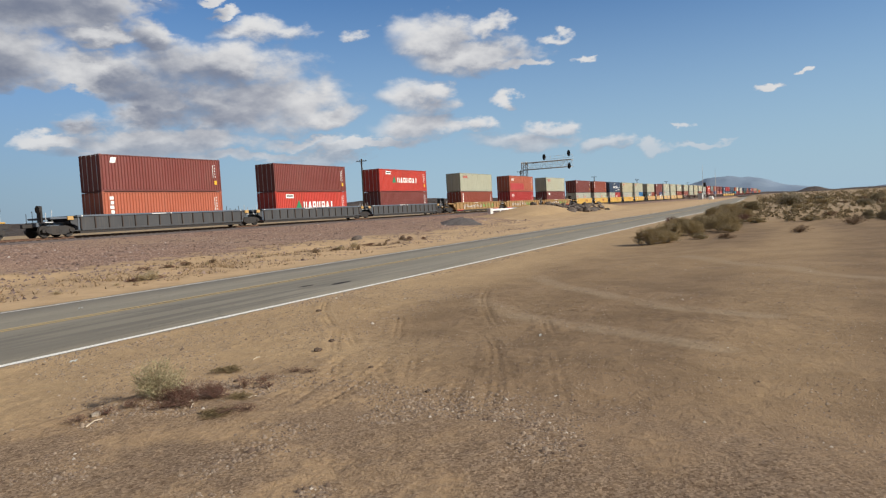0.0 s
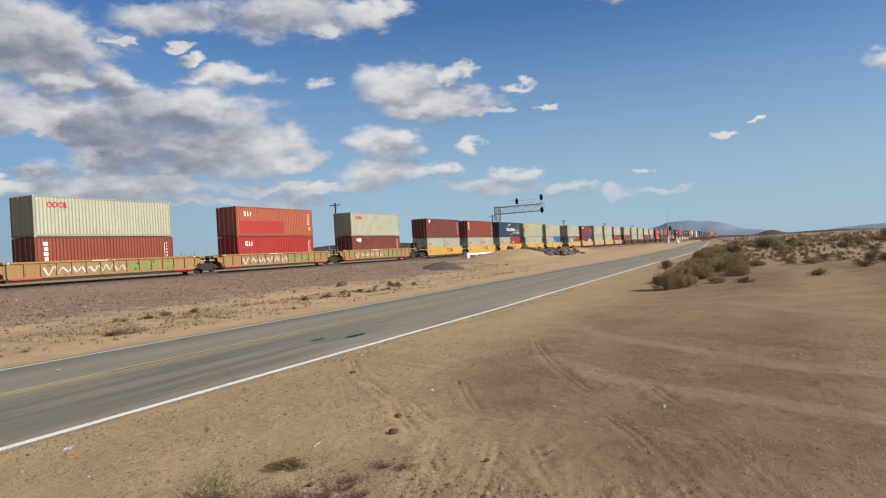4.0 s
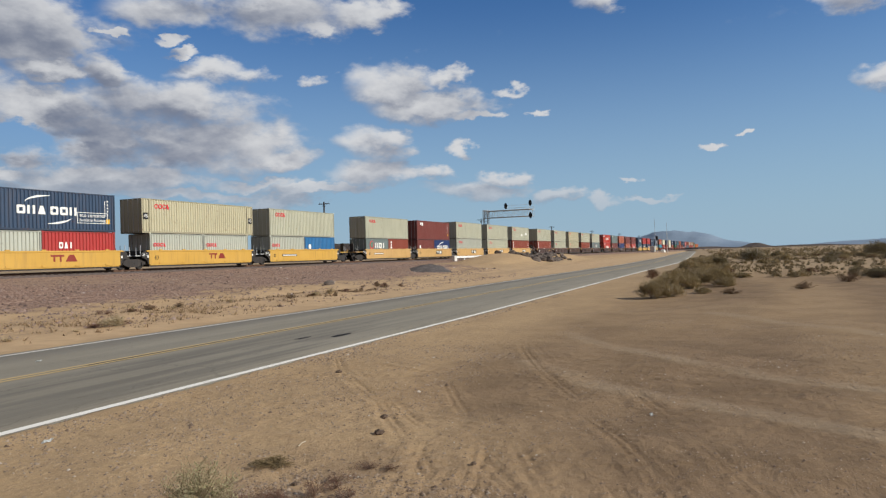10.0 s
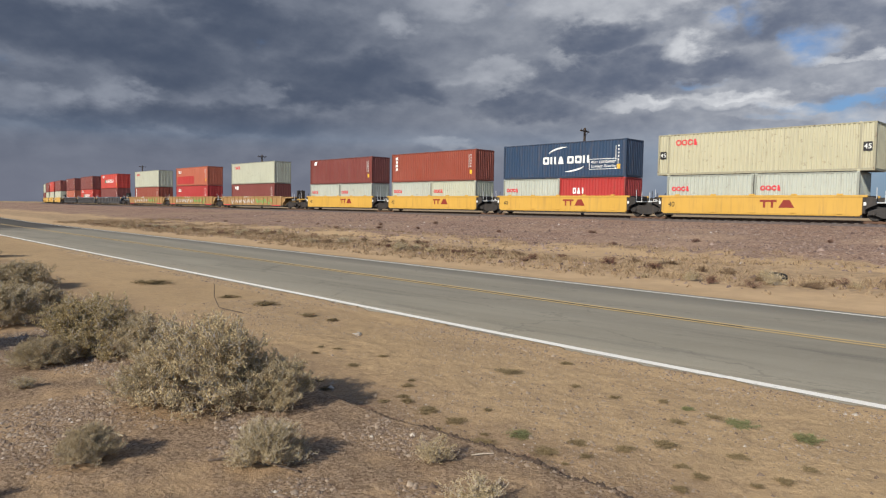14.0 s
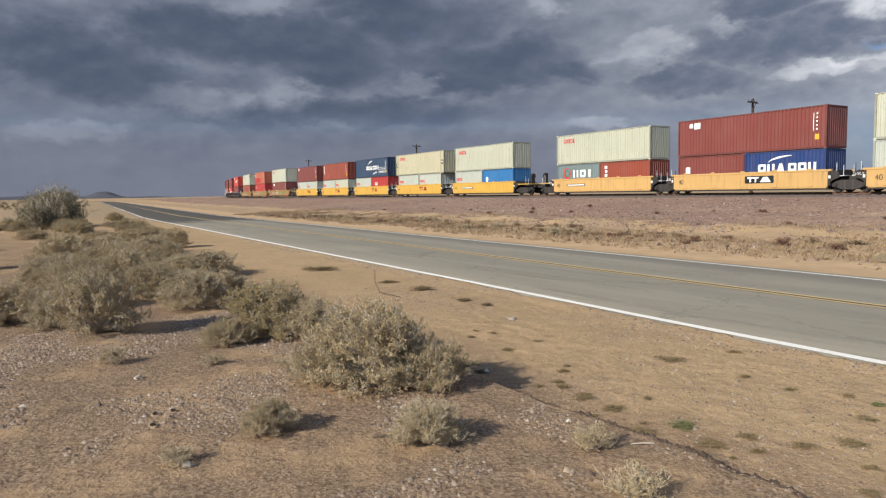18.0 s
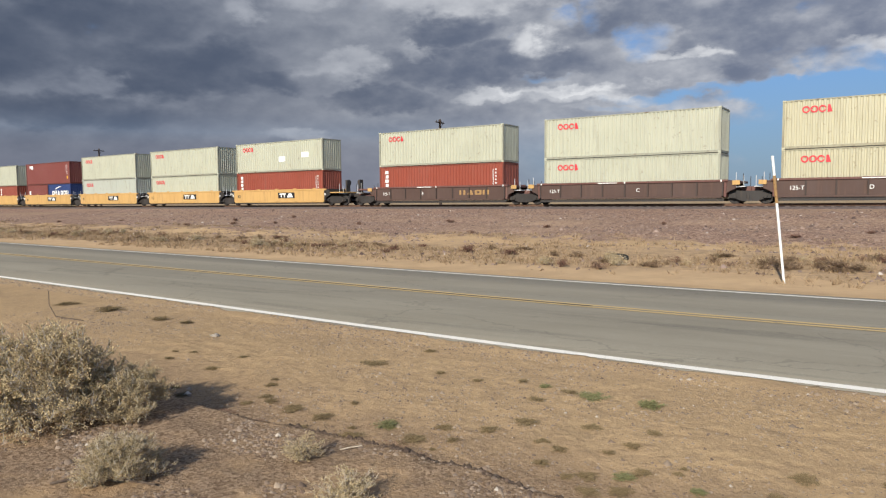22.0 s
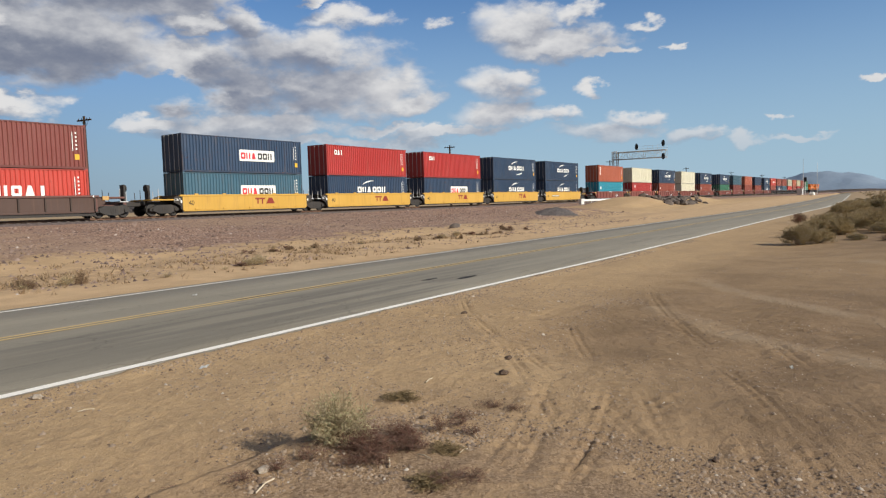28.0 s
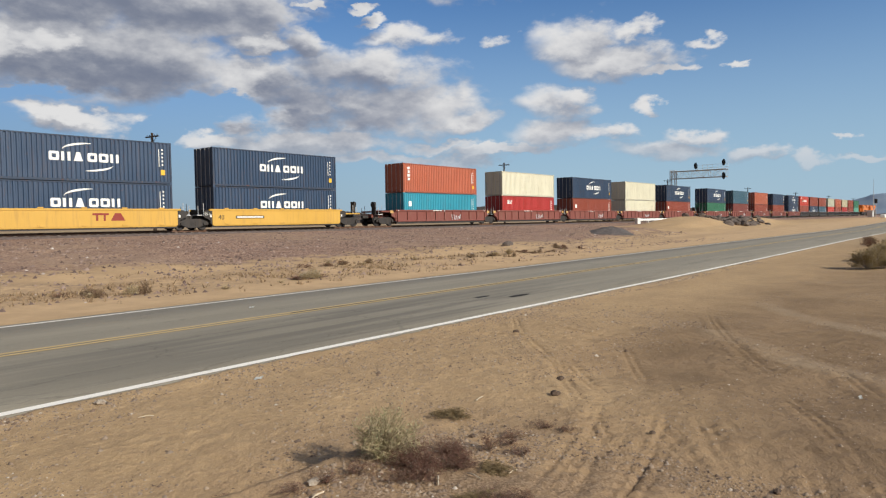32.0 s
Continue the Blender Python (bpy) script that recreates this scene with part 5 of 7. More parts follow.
# the train in order: set kind, unit spacing, well length, place at the clip's start of the first unit; then the loads, lower / upper
H9, H8 = 2.896, 2.591
F40, F45, F20 = 12.19, 13.72, 6.06
SPEED = 16.07
A = lambda c, l="", h=H9: (F40, h, c, l)
P = lambda c1, l1, c2, l2: ((F20, H8, c1, l1), (F20, H8, c2, l2))
TRAIN = (
    ("brown", 15.6, 12.7, -82.0, ((A("brown"), A("white", "rings")), (A("white", "rings"), A("white", "rings")), (A("brown"), A("white", "rings")))),
    ("yellow", 15.6, 12.7, -29.8, ((A("maroon"), A("white")), (A("white"), A("maroon")), (A("white", "rings"), A("hot", "short")), (A("white"), A("maroon")))),
    ("grey", 19.4, 16.4, 39.4, ((A("orange", "upright"), A("maroon", "stamp")), (A("hot", "bigword"), A("maroon")), (A("maroon"), A("hot", "bigword")))),
    ("ochre", 20.1, 16.6, 101.2, ((A("brown", "upright"), A("white", "rings")), (A("red", "short"), A("orange", "short_patched")), (A("maroon", "chip"), A("white", "rings")))),
    ("yellow", 15.6, 12.7, 162.1, ((P("pale", "rings", "pale", "rings"), A("maroon", "stamp")), (P("pale", "rings", "white", "rings"), A("brown", "upright")), (P("pale", "rings", "red", "short"), A("navy", "eco")), (P("pale", "rings", "pale", "rings"), (F45, H9, "cream", "rings")), (P("pale", "rings", "blue", "square"), A("white", "rings")))),
    ("amber", 15.2, 12.7, 244.1, ((P("grey", "round20", "brown", "upright"), A("white", "rings")), (P("maroon", "square", "deep", "swoosh20"), A("maroon", "chip")), (A("pale", "rings"), A("white", "rings")), (A("white", "rings"), A("white", "rings")), (A("brown", "upright"), A("white", "rings_patched")))),
    ("brown", 15.65, 12.7, 323.9, ((A("brown", "upright"), A("white", "rings")), (A("white", "rings"), A("white", "rings")), (A("cream", "rings"), A("cream", "rings")), (A("brown"), A("white", "rings")), (A("grey", "round"), A("white", "rings")))),
    ("brown", 15.57, 12.7, 406.1, ((A("hot", "bigword"), (F45, H9, "hot", "bigword")), (A("maroon", "upright"), A("grey", "chip")), (A("deep", "yellowword"), A("orange", "upright")), (A("orange", "upright"), A("maroon", "stamp")), (A("hot", "bigword"), A("maroon")))),
    ("yellow", 15.42, 12.7, 487.7, ((A("steelblue", "plate"), A("navy", "plate")), (A("navy", "swoosh"), A("red", "short")), (A("navy", "plate"), A("red", "short")), (A("navy", "swoosh"), A("navy", "swoosh")), (A("navy", "swoosh"), A("navy", "swoosh")))),
    ("red", 17.3, 14.6, 570.4, ((A("teal", "square"), A("orange", "upright")), (A("red", "short"), A("ivory")), (A("brown", "square"), A("navy", "swoosh")), (A("ivory"), A("ivory")), (A("brown", "square"), A("navy", "swoosh")))),
    ("red", 17.5, 14.6, 661.6, ((A("green"), A("navy", "swoosh")), (A("maroon"), A("steelblue")), (A("brown"), A("orange")), (A("brown"), A("navy")), (A("navy", "swoosh"), A("navy", "swoosh")))),
    ("grey", 14.2, 12.7, 746.0, ((A("brown"), A("hot", "bigword")), (A("navy", "swoosh"), A("brown")), (A("steelblue"), A("brown")))),
    ("grey", 14.2, 12.7, 790.0, ((A("hot"), A("white")), (A("brown"), A("orange")), (A("red"), A("cream")), (A("brown"), A("brown")), (A("mint"), A("green")))),
)
MOVING = []                       # (thing, place along the track at the clip's start, height, shift of a half-length load)


def base_logo(box):
    return box if not box[3].endswith("20") else (*box[:3], box[3][:-2])


for kind, pitch, well, start, loads in TRAIN:
    for j, (low, top) in enumerate(loads):
        s = start + j * pitch
        car = well_car(kind, pitch, well, j == 0, j == len(loads) - 1)
        if kind == "brown" and start > 400 and j == 2:
            part("graffiti", shifted(scribble(8, -4.6, -1.9, 0.55, 1.2, 13, 0.16), -1.43), SPRAY, car, "pale sprayed scrawl")
        if kind == "brown" and start > 300:
            hang("unit_letter", word("BCDEA"[j], 0.34, WHITE), car, at=pose(0.9 if j % 2 else -1.4, -1.427, 0.92))
            if j in (0, 2):
                part("faded_name", shifted(run_of(2.2, 0.78, 0.62, 0.36, 0.10, "twin trap ring twin"), -1.427), OCHRE, car, "faded tan name shapes")
        MOVING.append((car, s, RAIL))
        lower = low if isinstance(low[0], tuple) else (low,)
        for k, b in enumerate(lower):
            b = base_logo(b)
            MOVING.append((container(*b), s + (0 if len(lower) == 1 else (-3.06, 3.06)[k]), RAIL + 0.345))
        MOVING.append((container(*top), s, RAIL + 0.352 + lower[0][1]))


# ---- engines at the tail ----
def engine():
    root = empty("locomotive", "orange diesel locomotive with black stripe at the train's tail", "locomotive", "locomotives")
    bm = bmn()
    bx(bm, -11.0, 11.0, -1.5, 1.5, 1.15, 1.55, 0.04)
    part("frame", bm, BLACK, root)
    bm = bmn()
    bx(bm, -6.0, 10.6, -0.95, 0.95, 1.55, 4.3, 0.12)
    bx(bm, 4.0, 9.5, -1.35, 1.35, 3.5, 4.6, 0.12)
    part("engine_hood", bm, LOCO, root)
    bm = bmn()
    bx(bm, -8.9, -6.0, -1.5, 1.5, 1.55, 4.6, 0.15)
    cab = part("cab", bm, LOCO, root)
    for y in (-1, 1):
        bm = bmn()
        bx(bm, -8.3, -6.7, *sorted((y * 1.50, y * 1.52)), 3.1, 3.9, 0.02)
        part("cab_window", bm, SIGNALBLACK, cab)
        bm = bmn()
        bx(bm, -6.0, 10.4, *sorted((y * 0.95, y * 0.975)), 1.7, 2.3)
        part("stripe", bm, BLACK, root)
    bm = bmn()
    bx(bm, -10.8, -8.9, -0.9, 0.9, 1.55, 3.1, 0.15)
    part("nose", bm, LOCO, root)
    bm = bmn()
    bx(bm, -3.0, 3.0, -1.3, 1.3, 0.3, 1.15, 0.15)
    part("fuel_tank", bm, BLACK, root)
    for x in (-7.4, 7.4):
        bm = bmn()
        bx(bm, x - 2.4, x + 2.4, -1.2, 1.2, 0.45, 1.0, 0.05)
        t = part("bogie", bm, BLACK, root)
        for q in (-1.7, 0, 1.7):
            wheelset(t, x + q)
    return root


eng = engine()
MOVING.append((eng, 872.0, RAIL))
MOVING.append((copy_thing(eng, Matrix()), 895.5, RAIL))

# ---- plants ----
def tube(verts, faces, pts, r0, r1, seg=3):
    b = len(verts)
    for j, p in enumerate(pts):
        t = j / (len(pts) - 1)
        r = r0 + (r1 - r0) * t
        for k in range(seg):
            a = 2 * math.pi * k / seg
            verts.append((p[0] + r * math.cos(a), p[1] + r * math.sin(a), p[2] + 0.3 * r * math.sin(a * 2)))
    for j in range(len(pts) - 1):
        for k in range(seg):
            a, c = b + j * seg + k, b + j * seg + (k + 1) % seg
            faces.append((a, c, c + seg, a + seg))


def bush_meshes(rng, stems, twigs, leaves, leaf_l, leaf_w, spread=1.0, dome=0.75, mat=SALT, stem_mat=TWIG, uneven=0.35, droop=0.15, tuft=False):
    """A bush of unit radius and height: branching stems and separate small leaves in tufts at their ends."""
    sv, sf, lv, lf = [], [], [], []
    ends = []
    lobes = [(rng.uniform(0, 6.283), rng.uniform(0.3, 1.0)) for _ in range(5)]
    for _ in range(stems):
        a = rng.uniform(0, 6.283)
        lift = rng.random() ** 0.7
        reach = 1.0 + uneven * sum(w * math.cos(a - b) ** 3 for b, w in lobes) * 0.5 + rng.uniform(-0.15, 0.1)
        side = spread * (1 - lift ** (1.2 + 2.0 * dome)) ** 0.5 * (0.75 + 0.25 * rng.random())
        ex = Vector((math.cos(a) * side * reach, math.sin(a) * side * reach, (0.12 + 0.88 * lift) * (0.85 + 0.2 * rng.random()) * (0.8 + 0.2 * reach)))
        pts = []
        for j in range(5):
            t = j / 4
            w = Vector((rng.uniform(-1, 1), rng.uniform(-1, 1), rng.uniform(-1, 1))) * 0.05 * t
            pts.append(Vector((ex.x * t, ex.y * t, ex.z * (t ** (0.8 if droop else 1.0)))) + w)
        tube(sv, sf, pts, 0.011, 0.0035)
        for _ in range(twigs):
            t = rng.uniform(0.62, 1.0) if tuft and rng.random() < 0.75 else rng.uniform(0.35, 1.0)
            j = min(3, int(t * 4))
            o = pts[j].lerp(pts[j + 1], t * 4 - j)
            e = o + Vector((rng.uniform(-1, 1), rng.uniform(-1, 1), rng.uniform(-0.35, 1))).normalized() * (rng.uniform(0.06, 0.17) if tuft else rng.uniform(0.10, 0.26))
            e.z = max(e.z, 0.03)
            tube(sv, sf, [o, e], 0.006, 0.003)
            ends.append((o, e))
    for _ in range(leaves):
        o, e = ends[rng.randrange(len(ends))]
        c = o.lerp(e, rng.uniform(0.35, 1.15)) + Vector((rng.gauss(0, 0.018), rng.gauss(0, 0.018), rng.gauss(0, 0.018)))
        u = ((e - o).normalized() + Vector((rng.uniform(-1, 1), rng.uniform(-1, 1), rng.uniform(-0.3, 1.3))) * 0.8).normalized()
        w = u.cross(Vector((rng.uniform(-1, 1), rng.uniform(-1, 1), rng.uniform(-1, 1)))).normalized()
        l, q = leaf_l * rng.uniform(0.6, 1.3), leaf_w * rng.uniform(0.7, 1.3)
        b = len(lv)
        lv += [tuple(c - u * l * 0.5), tuple(c + w * q), tuple(c + u * l * 0.5), tuple(c - w * q)]
        lf.append((b, b + 1, b + 2, b + 3))
    return mesh_of("stem_work", sv, sf, stem_mat), mesh_of("foliage", lv, lf, mat)


R = random.Random(11)
SALTBUSH = [bush_meshes(R, 170, 15, 40000, 0.030, 0.0068, uneven=0.3, tuft=True) for _ in range(3)]
OLIVEBUSH = [bush_meshes(R, 150, 13, 30000, 0.034, 0.0080, mat=OLIVE, uneven=0.35, tuft=True) for _ in range(2)]
SPARSE = [bush_meshes(R, 60, 10, 5000, 0.06, 0.012) for _ in range(2)]
CREOSOTE = [bush_meshes(R, 150, 16, 30000, 0.030, 0.0075, spread=0.95, dome=0.5, mat=CREOLEAF, uneven=0.5) for _ in range(2)]


def grass_meshes(rng, blades, dry, fresh=FRESH):
    """A tuft of unit radius and height: thin bent blades from one root, dead ones lying low round it."""
    out = []
    for count, lift0, lift1, mat in ((blades, 0.75, 1.3, fresh), (dry, 0.15, 0.7, DRY)):
        v, f = [], []
        for _ in range(count):
            a, r0 = rng.uniform(0, 6.283), 0.45 * rng.random()
            l, up0 = rng.uniform(0.5, 1.0), rng.uniform(lift0, lift1)
            d = Vector((math.cos(a), math.sin(a), 0))
            side = Vector((-d.y, d.x, 0)) * rng.uniform(0.003, 0.006)
            b = len(v)
            for j in range(5):
                t = j / 4
                c = d * (r0 + l * 0.95 * t * (0.35 + 0.65 * t)) + Vector((0, 0, max(0.0, l * up0 * t * (1 - 0.30 * t * t)))) + Vector((rng.uniform(-1, 1), rng.uniform(-1, 1), 0)) * 0.02 * t
                w = side * (1 - 0.85 * t)
                v += [tuple(c - w), tuple(c + w)]
            f += [(b + 2 * j, b + 2 * j + 1, b + 2 * j + 3, b + 2 * j + 2) for j in range(4)]
        out.append(mesh_of("blades", v, f, mat))
    return out[1], out[0]


GRASS = [bush_meshes(R, 120, 10, 3000, 0.055, 0.0060, spread=0.85, dome=0.7, mat=FRESH, stem_mat=STRAWGRASS, uneven=0.3)]
TUFT = grass_meshes(R, 260, 160, STRAWGRASS)
LITTER = bush_meshes(R, 45, 6, 1100, 0.07, 0.010, mat=RUSSET, stem_mat=DEADTWIG, dome=0.6, uneven=0.8)
DEAD = [bush_meshes(R, 60, 12, 4200, 0.055, 0.010, mat=RUSSET, stem_mat=DEADTWIG, dome=0.6), bush_meshes(R, 60, 12, 3600, 0.06, 0.010, mat=DRY, stem_mat=DEADTWIG, dome=0.6)]
MAT = [bush_meshes(R, 60, 8, 3600, 0.07, 0.024, dome=0.5, mat=k, stem_mat=k, uneven=0.7) for k in (GREENWEED, WEED)]
PLANT_PROTO = {}


def plant(name, meshes, x, y, r, h, label, category, group, turn=None, sink=0.02):
    key = (name, meshes[0].name)
    z = float(ground_z(x, y)) - sink * h
    M = pose(x, y, z, 0, 0, R.uniform(0, 360) if turn is None else turn) @ Matrix.Diagonal((r, r, h, 1))
    if key in PLANT_PROTO:
        return copy_thing_scaled(PLANT_PROTO[key], M, label)
    root = empty(name, label, category, group)
    hang("stem_work", meshes[0], root)
    hang("foliage", meshes[1], root)
    root.matrix_basis = M
    PLANT_PROTO[key] = root
    return root


def copy_thing_scaled(ob, M, label):
    c = copy_thing(ob, Matrix())
    c.matrix_basis = M
    c["label"] = label
    return c


SALT_L = "grey-green saltbush with fine twigs on the gravelly ground"
# bushes beside the camera's left
for x, y, r, h, v in ((-5.35, 2.85, 0.64, 0.78, 0), (-4.95, 3.25, 0.40, 0.42, 1), (-5.75, 2.55, 0.45, 0.42, 2), (-8.4, 2.85, 0.72, 0.72, 1), (-7.7, 3.25, 0.45, 0.48, 2), (-8.1, 2.35, 0.36, 0.30, 2), (-9.75, 1.15, 0.62, 0.88, 0), (-10.6, 0.75, 0.45, 0.5, 1), (-11.3, 2.75, 0.66, 0.62, 2),
                      (-12.4, 3.55, 0.55, 0.5, 0), (-13.6, 2.5, 0.7, 0.66, 1), (-12.6, 1.2, 0.7, 0.62, 2), (-3.86, 2.44, 0.29, 0.31, 1), (-4.70, 1.62, 0.24, 0.25, 2), (-16.6, 4.4, 0.8, 0.62, 0), (-15.2, 1.6, 0.8, 0.7, 1), (-15.9, 2.5, 0.7, 0.75, 2), (-17.2, 4.0, 0.9, 0.5, 0), (-16.5, 1.2, 0.9, 0.7, 1), (-21.4, 1.9, 1.0, 0.9, 2), (-19.0, 2.6, 0.9, 0.75, 0), (-11.5, 0.2, 0.7, 0.55, 2)):
    plant("saltbush", OLIVEBUSH[0] if x == -8.4 else SALTBUSH[v], x, y, r, h, "dense olive saltbush on the gravelly ground" if x == -8.4 else SALT_L, "bush", "bushes by the road")
for x, y, r, h in ((-3.12, 3.25, 0.18, 0.18), (-2.46, 2.92, 0.22, 0.18), (-7.76, 1.06, 0.19, 0.2), (-4.54, 0.96, 0.14, 0.12), (-1.9, 2.72, 0.16, 0.12), (-7.1, 1.9, 0.15, 0.12)):
    plant("saltbush", SPARSE[0], x, y, r, h, "small sparse grey-green saltbush on the gravel pad", "bush", "bushes by the road")
for x, y, r, h in ((-18.6, 3.4, 0.6, 0.5), (-20.2, 4.3, 0.7, 0.55), (-22.4, 3.2, 0.7, 0.6), (-24.0, 4.6, 0.8, 0.6), (-26.5, 3.6, 0.8, 0.6), (-17.6, 2.2, 0.6, 0.5), (-14.3, 3.4, 0.5, 0.42), (-29.0, 5.0, 0.8, 0.6)):
    plant("saltbush", SALTBUSH[R.randrange(3)], x, y, r, h, SALT_L, "bush", "bushes by the road")
for _ in range(34):
    x = -R.uniform(20, 60)
    y = float(road_y(x)) - R.uniform(3.0, 14.0)
    plant("saltbush", (SALTBUSH + OLIVEBUSH)[R.randrange(5)], x, y, R.uniform(0.5, 1.1), R.uniform(0.4, 0.8), SALT_L, "bush", "bushes by the road")
plant("creosote_bush", CREOSOTE[0], -52.0, 4.2, 2.3, 2.7, "tall rounded olive creosote bush standing over the scrub", "bush", "tall bushes")
plant("creosote_bush", CREOSOTE[1], -49.0, 3.0, 1.6, 1.7, "tall rounded olive creosote bush standing over the scrub", "bush", "tall bushes")
# the clump on the right, beyond the dirt turnout
for x, y, r, h, v in ((26.8, 3.3, 0.62, 0.70, 0), (27.3, 2.7, 0.55, 0.50, 1), (31.5, 3.2, 0.75, 0.72, 0), (33.0, 2.5, 0.8, 0.70, 1), (34.6, 3.2, 0.85, 0.80, 0), (35.6, 1.2, 0.95, 0.85, 1), (36.6, 2.6, 0.9, 0.85, 0), (33.8, 0.9, 0.6, 0.45, 1), (39.5, 2.4, 0.9, 0.65, 0), (29.0, 1.6, 0.4, 0.25, 1), (43.0, 3.8, 0.8, 0.55, 1), (46.5, 2.6, 0.9, 0.65, 0), (50.0, 4.4, 0.8, 0.55, 1), (55.0, 3.2, 0.9, 0.65, 0), (60.0, 4.6, 1.1, 0.9, 1), (67.0, 3.8, 1.2, 0.9, 0), (75.0, 4.8, 1.3, 1.0, 1), (84.0, 4.4, 1.3, 1.0, 0), (52.0, 1.6, 0.9, 0.7, 0)):
    plant("saltbush", OLIVEBUSH[v], x, y, r, h, "dense olive saltbush in a clump beside the road", "bush", "bushes by the turnout")
for x, y, r, h in ((36.0, -4.2, 0.7, 0.45), (31.0, -2.0, 0.5, 0.3), (40.0, -6.5, 0.8, 0.4), (28.5, 0.6, 0.45, 0.25)):
    plant("dead_bush", DEAD[1], x, y, r, h, "dry brown dead bush on bare sand", "bush", "dry bushes")
for _ in range(330):
    x = 40 + 120 * R.random() ** 1.3
    y = R.uniform(-60, 6.5) if x < 60 else R.uniform(-90, float(road_y(x)) - 2.5)
    if y > float(road_y(x)) - 2.5 or (x < 48 and y < -8 and R.random() < 0.6):
        continue
    k = R.random()
    if k < 0.6:
        k = 0.6 if x < 75 else 1.0
        plant("saltbush", OLIVEBUSH[R.randrange(2)], x, y, k * R.uniform(0.5, 1.2), k * R.uniform(0.30, 0.70), "olive desert scrub bush on the plain", "bush", "scrub on the plain")
    elif k < 0.85:
        plant("dead_bush", DEAD[R.randrange(2)], x, y, R.uniform(0.4, 0.9), R.uniform(0.3, 0.6), "dry brown dead bush on bare sand", "bush", "dry bushes")
    else:
        plant("creosote_bush", CREOSOTE[R.randrange(2)], x, y, R.uniform(0.8, 1.5) * (0.5 if x < 75 else 0.9), R.uniform(0.7, 1.3) * (0.5 if x < 75 else 0.9), "rounded olive creosote bush on the plain", "bush", "tall bushes")
for x, y, r, h in ((92, -0.5, 1.9, 1.7), (106, -16.0, 1.9, 2.0), (98, -10.0, 1.3, 1.0), (120, -30.0, 2.3, 1.8)):
    plant("creosote_bush", CREOSOTE[R.randrange(2)], x, y, r, h, "tall rounded olive creosote bush standing over the scrub", "bush", "tall bushes")
# pale shrub and dead weed at the end of the scarp
plant("pale_shrub", GRASS[0], 3.58, 3.50, 0.36, 0.38, "airy pale green desert shrub at the pad's edge", "bush", "")
for x, y, r, h in ((3.56, 3.25, 0.20, 0.10), (3.78, 3.38, 0.24, 0.13), (4.02, 3.25, 0.18, 0.09), (3.70, 3.12, 0.16, 0.07), (4.38, 3.10, 0.12, 0.11), (4.20, 3.30, 0.12, 0.05), (4.75, 3.12, 0.14, 0.05), (4.58, 3.02, 0.10, 0.05), (5.17, 3.05, 0.15, 0.03), (5.16, 2.85, 0.10, 0.03), (4.42, 2.80, 0.12, 0.06), (3.45, 2.40, 0.18, 0.05), (3.62, 2.30, 0.13, 0.05), (3.25, 3.40, 0.15, 0.07), (3.02, 3.46, 0.13, 0.05), (2.78, 3.52, 0.12, 0.05), (3.36, 3.12, 0.12, 0.05)):
    plant("dead_weed", LITTER, x, y, r * 1.15, h * 1.3, "low dead russet weed at the pad's edge", "weed", "dead weeds")
for x, y, r, h in ((3.62, 3.14, 0.26, 0.12), (3.48, 3.02, 0.20, 0.08), (3.86, 2.98, 0.22, 0.09), (4.06, 3.16, 0.18, 0.07)):
    plant("dead_weed", DEAD[0], x, y, r, h, "tangled dead russet weed beside the pale shrub", "weed", "dead weeds")
for x, y, r, h in ((5.0, 3.95, 0.24, 0.05), (3.95, 2.75, 0.18, 0.04), (3.4, 2.5, 0.2, 0.04), (-15.8, 6.9, 0.55, 0.08), (-12.58, 7.05, 0.26, 0.05), (-11.2, 7.06, 0.34, 0.06), (-9.54, 6.84, 0.2, 0.05), (-8.9, 6.84, 0.13, 0.05)):
    plant("weed", MAT[1], x, y, r, h, "flat dull weed on the sand", "weed", "low weeds")
SHOULDER_WEEDS = ((-4.73, 6.14, 0.18), (-3.85, 6.17, 0.07), (-3.36, 6.09, 0.07), (-2.95, 6.3, 0.07), (-2.39, 6.16, 0.09), (-4.25, 4.35, 0.12), (-3.9, 4.32, 0.11), (-3.89, 4.76, 0.05), (-2.89, 4.23, 0.13), (-2.84, 4.6, 0.09), (-2.62, 4.35, 0.06), (-2.52, 4.74, 0.09), (-2.33, 5.08, 0.12), (-2.04, 4.71, 0.07), (-1.87, 4.62, 0.07), (-1.88, 4.33, 0.07), (-1.65, 4.21, 0.06), (-1.53, 4.3, 0.09))
LOW_WEEDS = ((-1.42, 4.97, 0.08), (-1.53, 4.74, 0.05), (-1.22, 4.5, 0.08), (-1.0, 4.71, 0.04), (-1.45, 4.06, 0.09), (-0.3, 4.99, 0.11), (-0.13, 4.58, 0.06), (0.2, 4.75, 0.06), (0.59, 4.7, 0.11), (-0.4, 4.54, 0.08), (-5.0, 4.82, 0.08), (-4.61, 4.42, 0.08), (-4.59, 7.1, 0.09), (-6.96, 5.08, 0.07), (-5.13, 4.99, 0.05), (-5.79, 4.29, 0.06), (-4.33, 4.42, 0.07), (-3.37, 4.08, 0.12))
for x, y, r in SHOULDER_WEEDS + LOW_WEEDS:
    plant("weed", MAT[1], x, y, r * 1.15, 0.022, "flat withered brown weed on the sand", "weed", "low weeds")
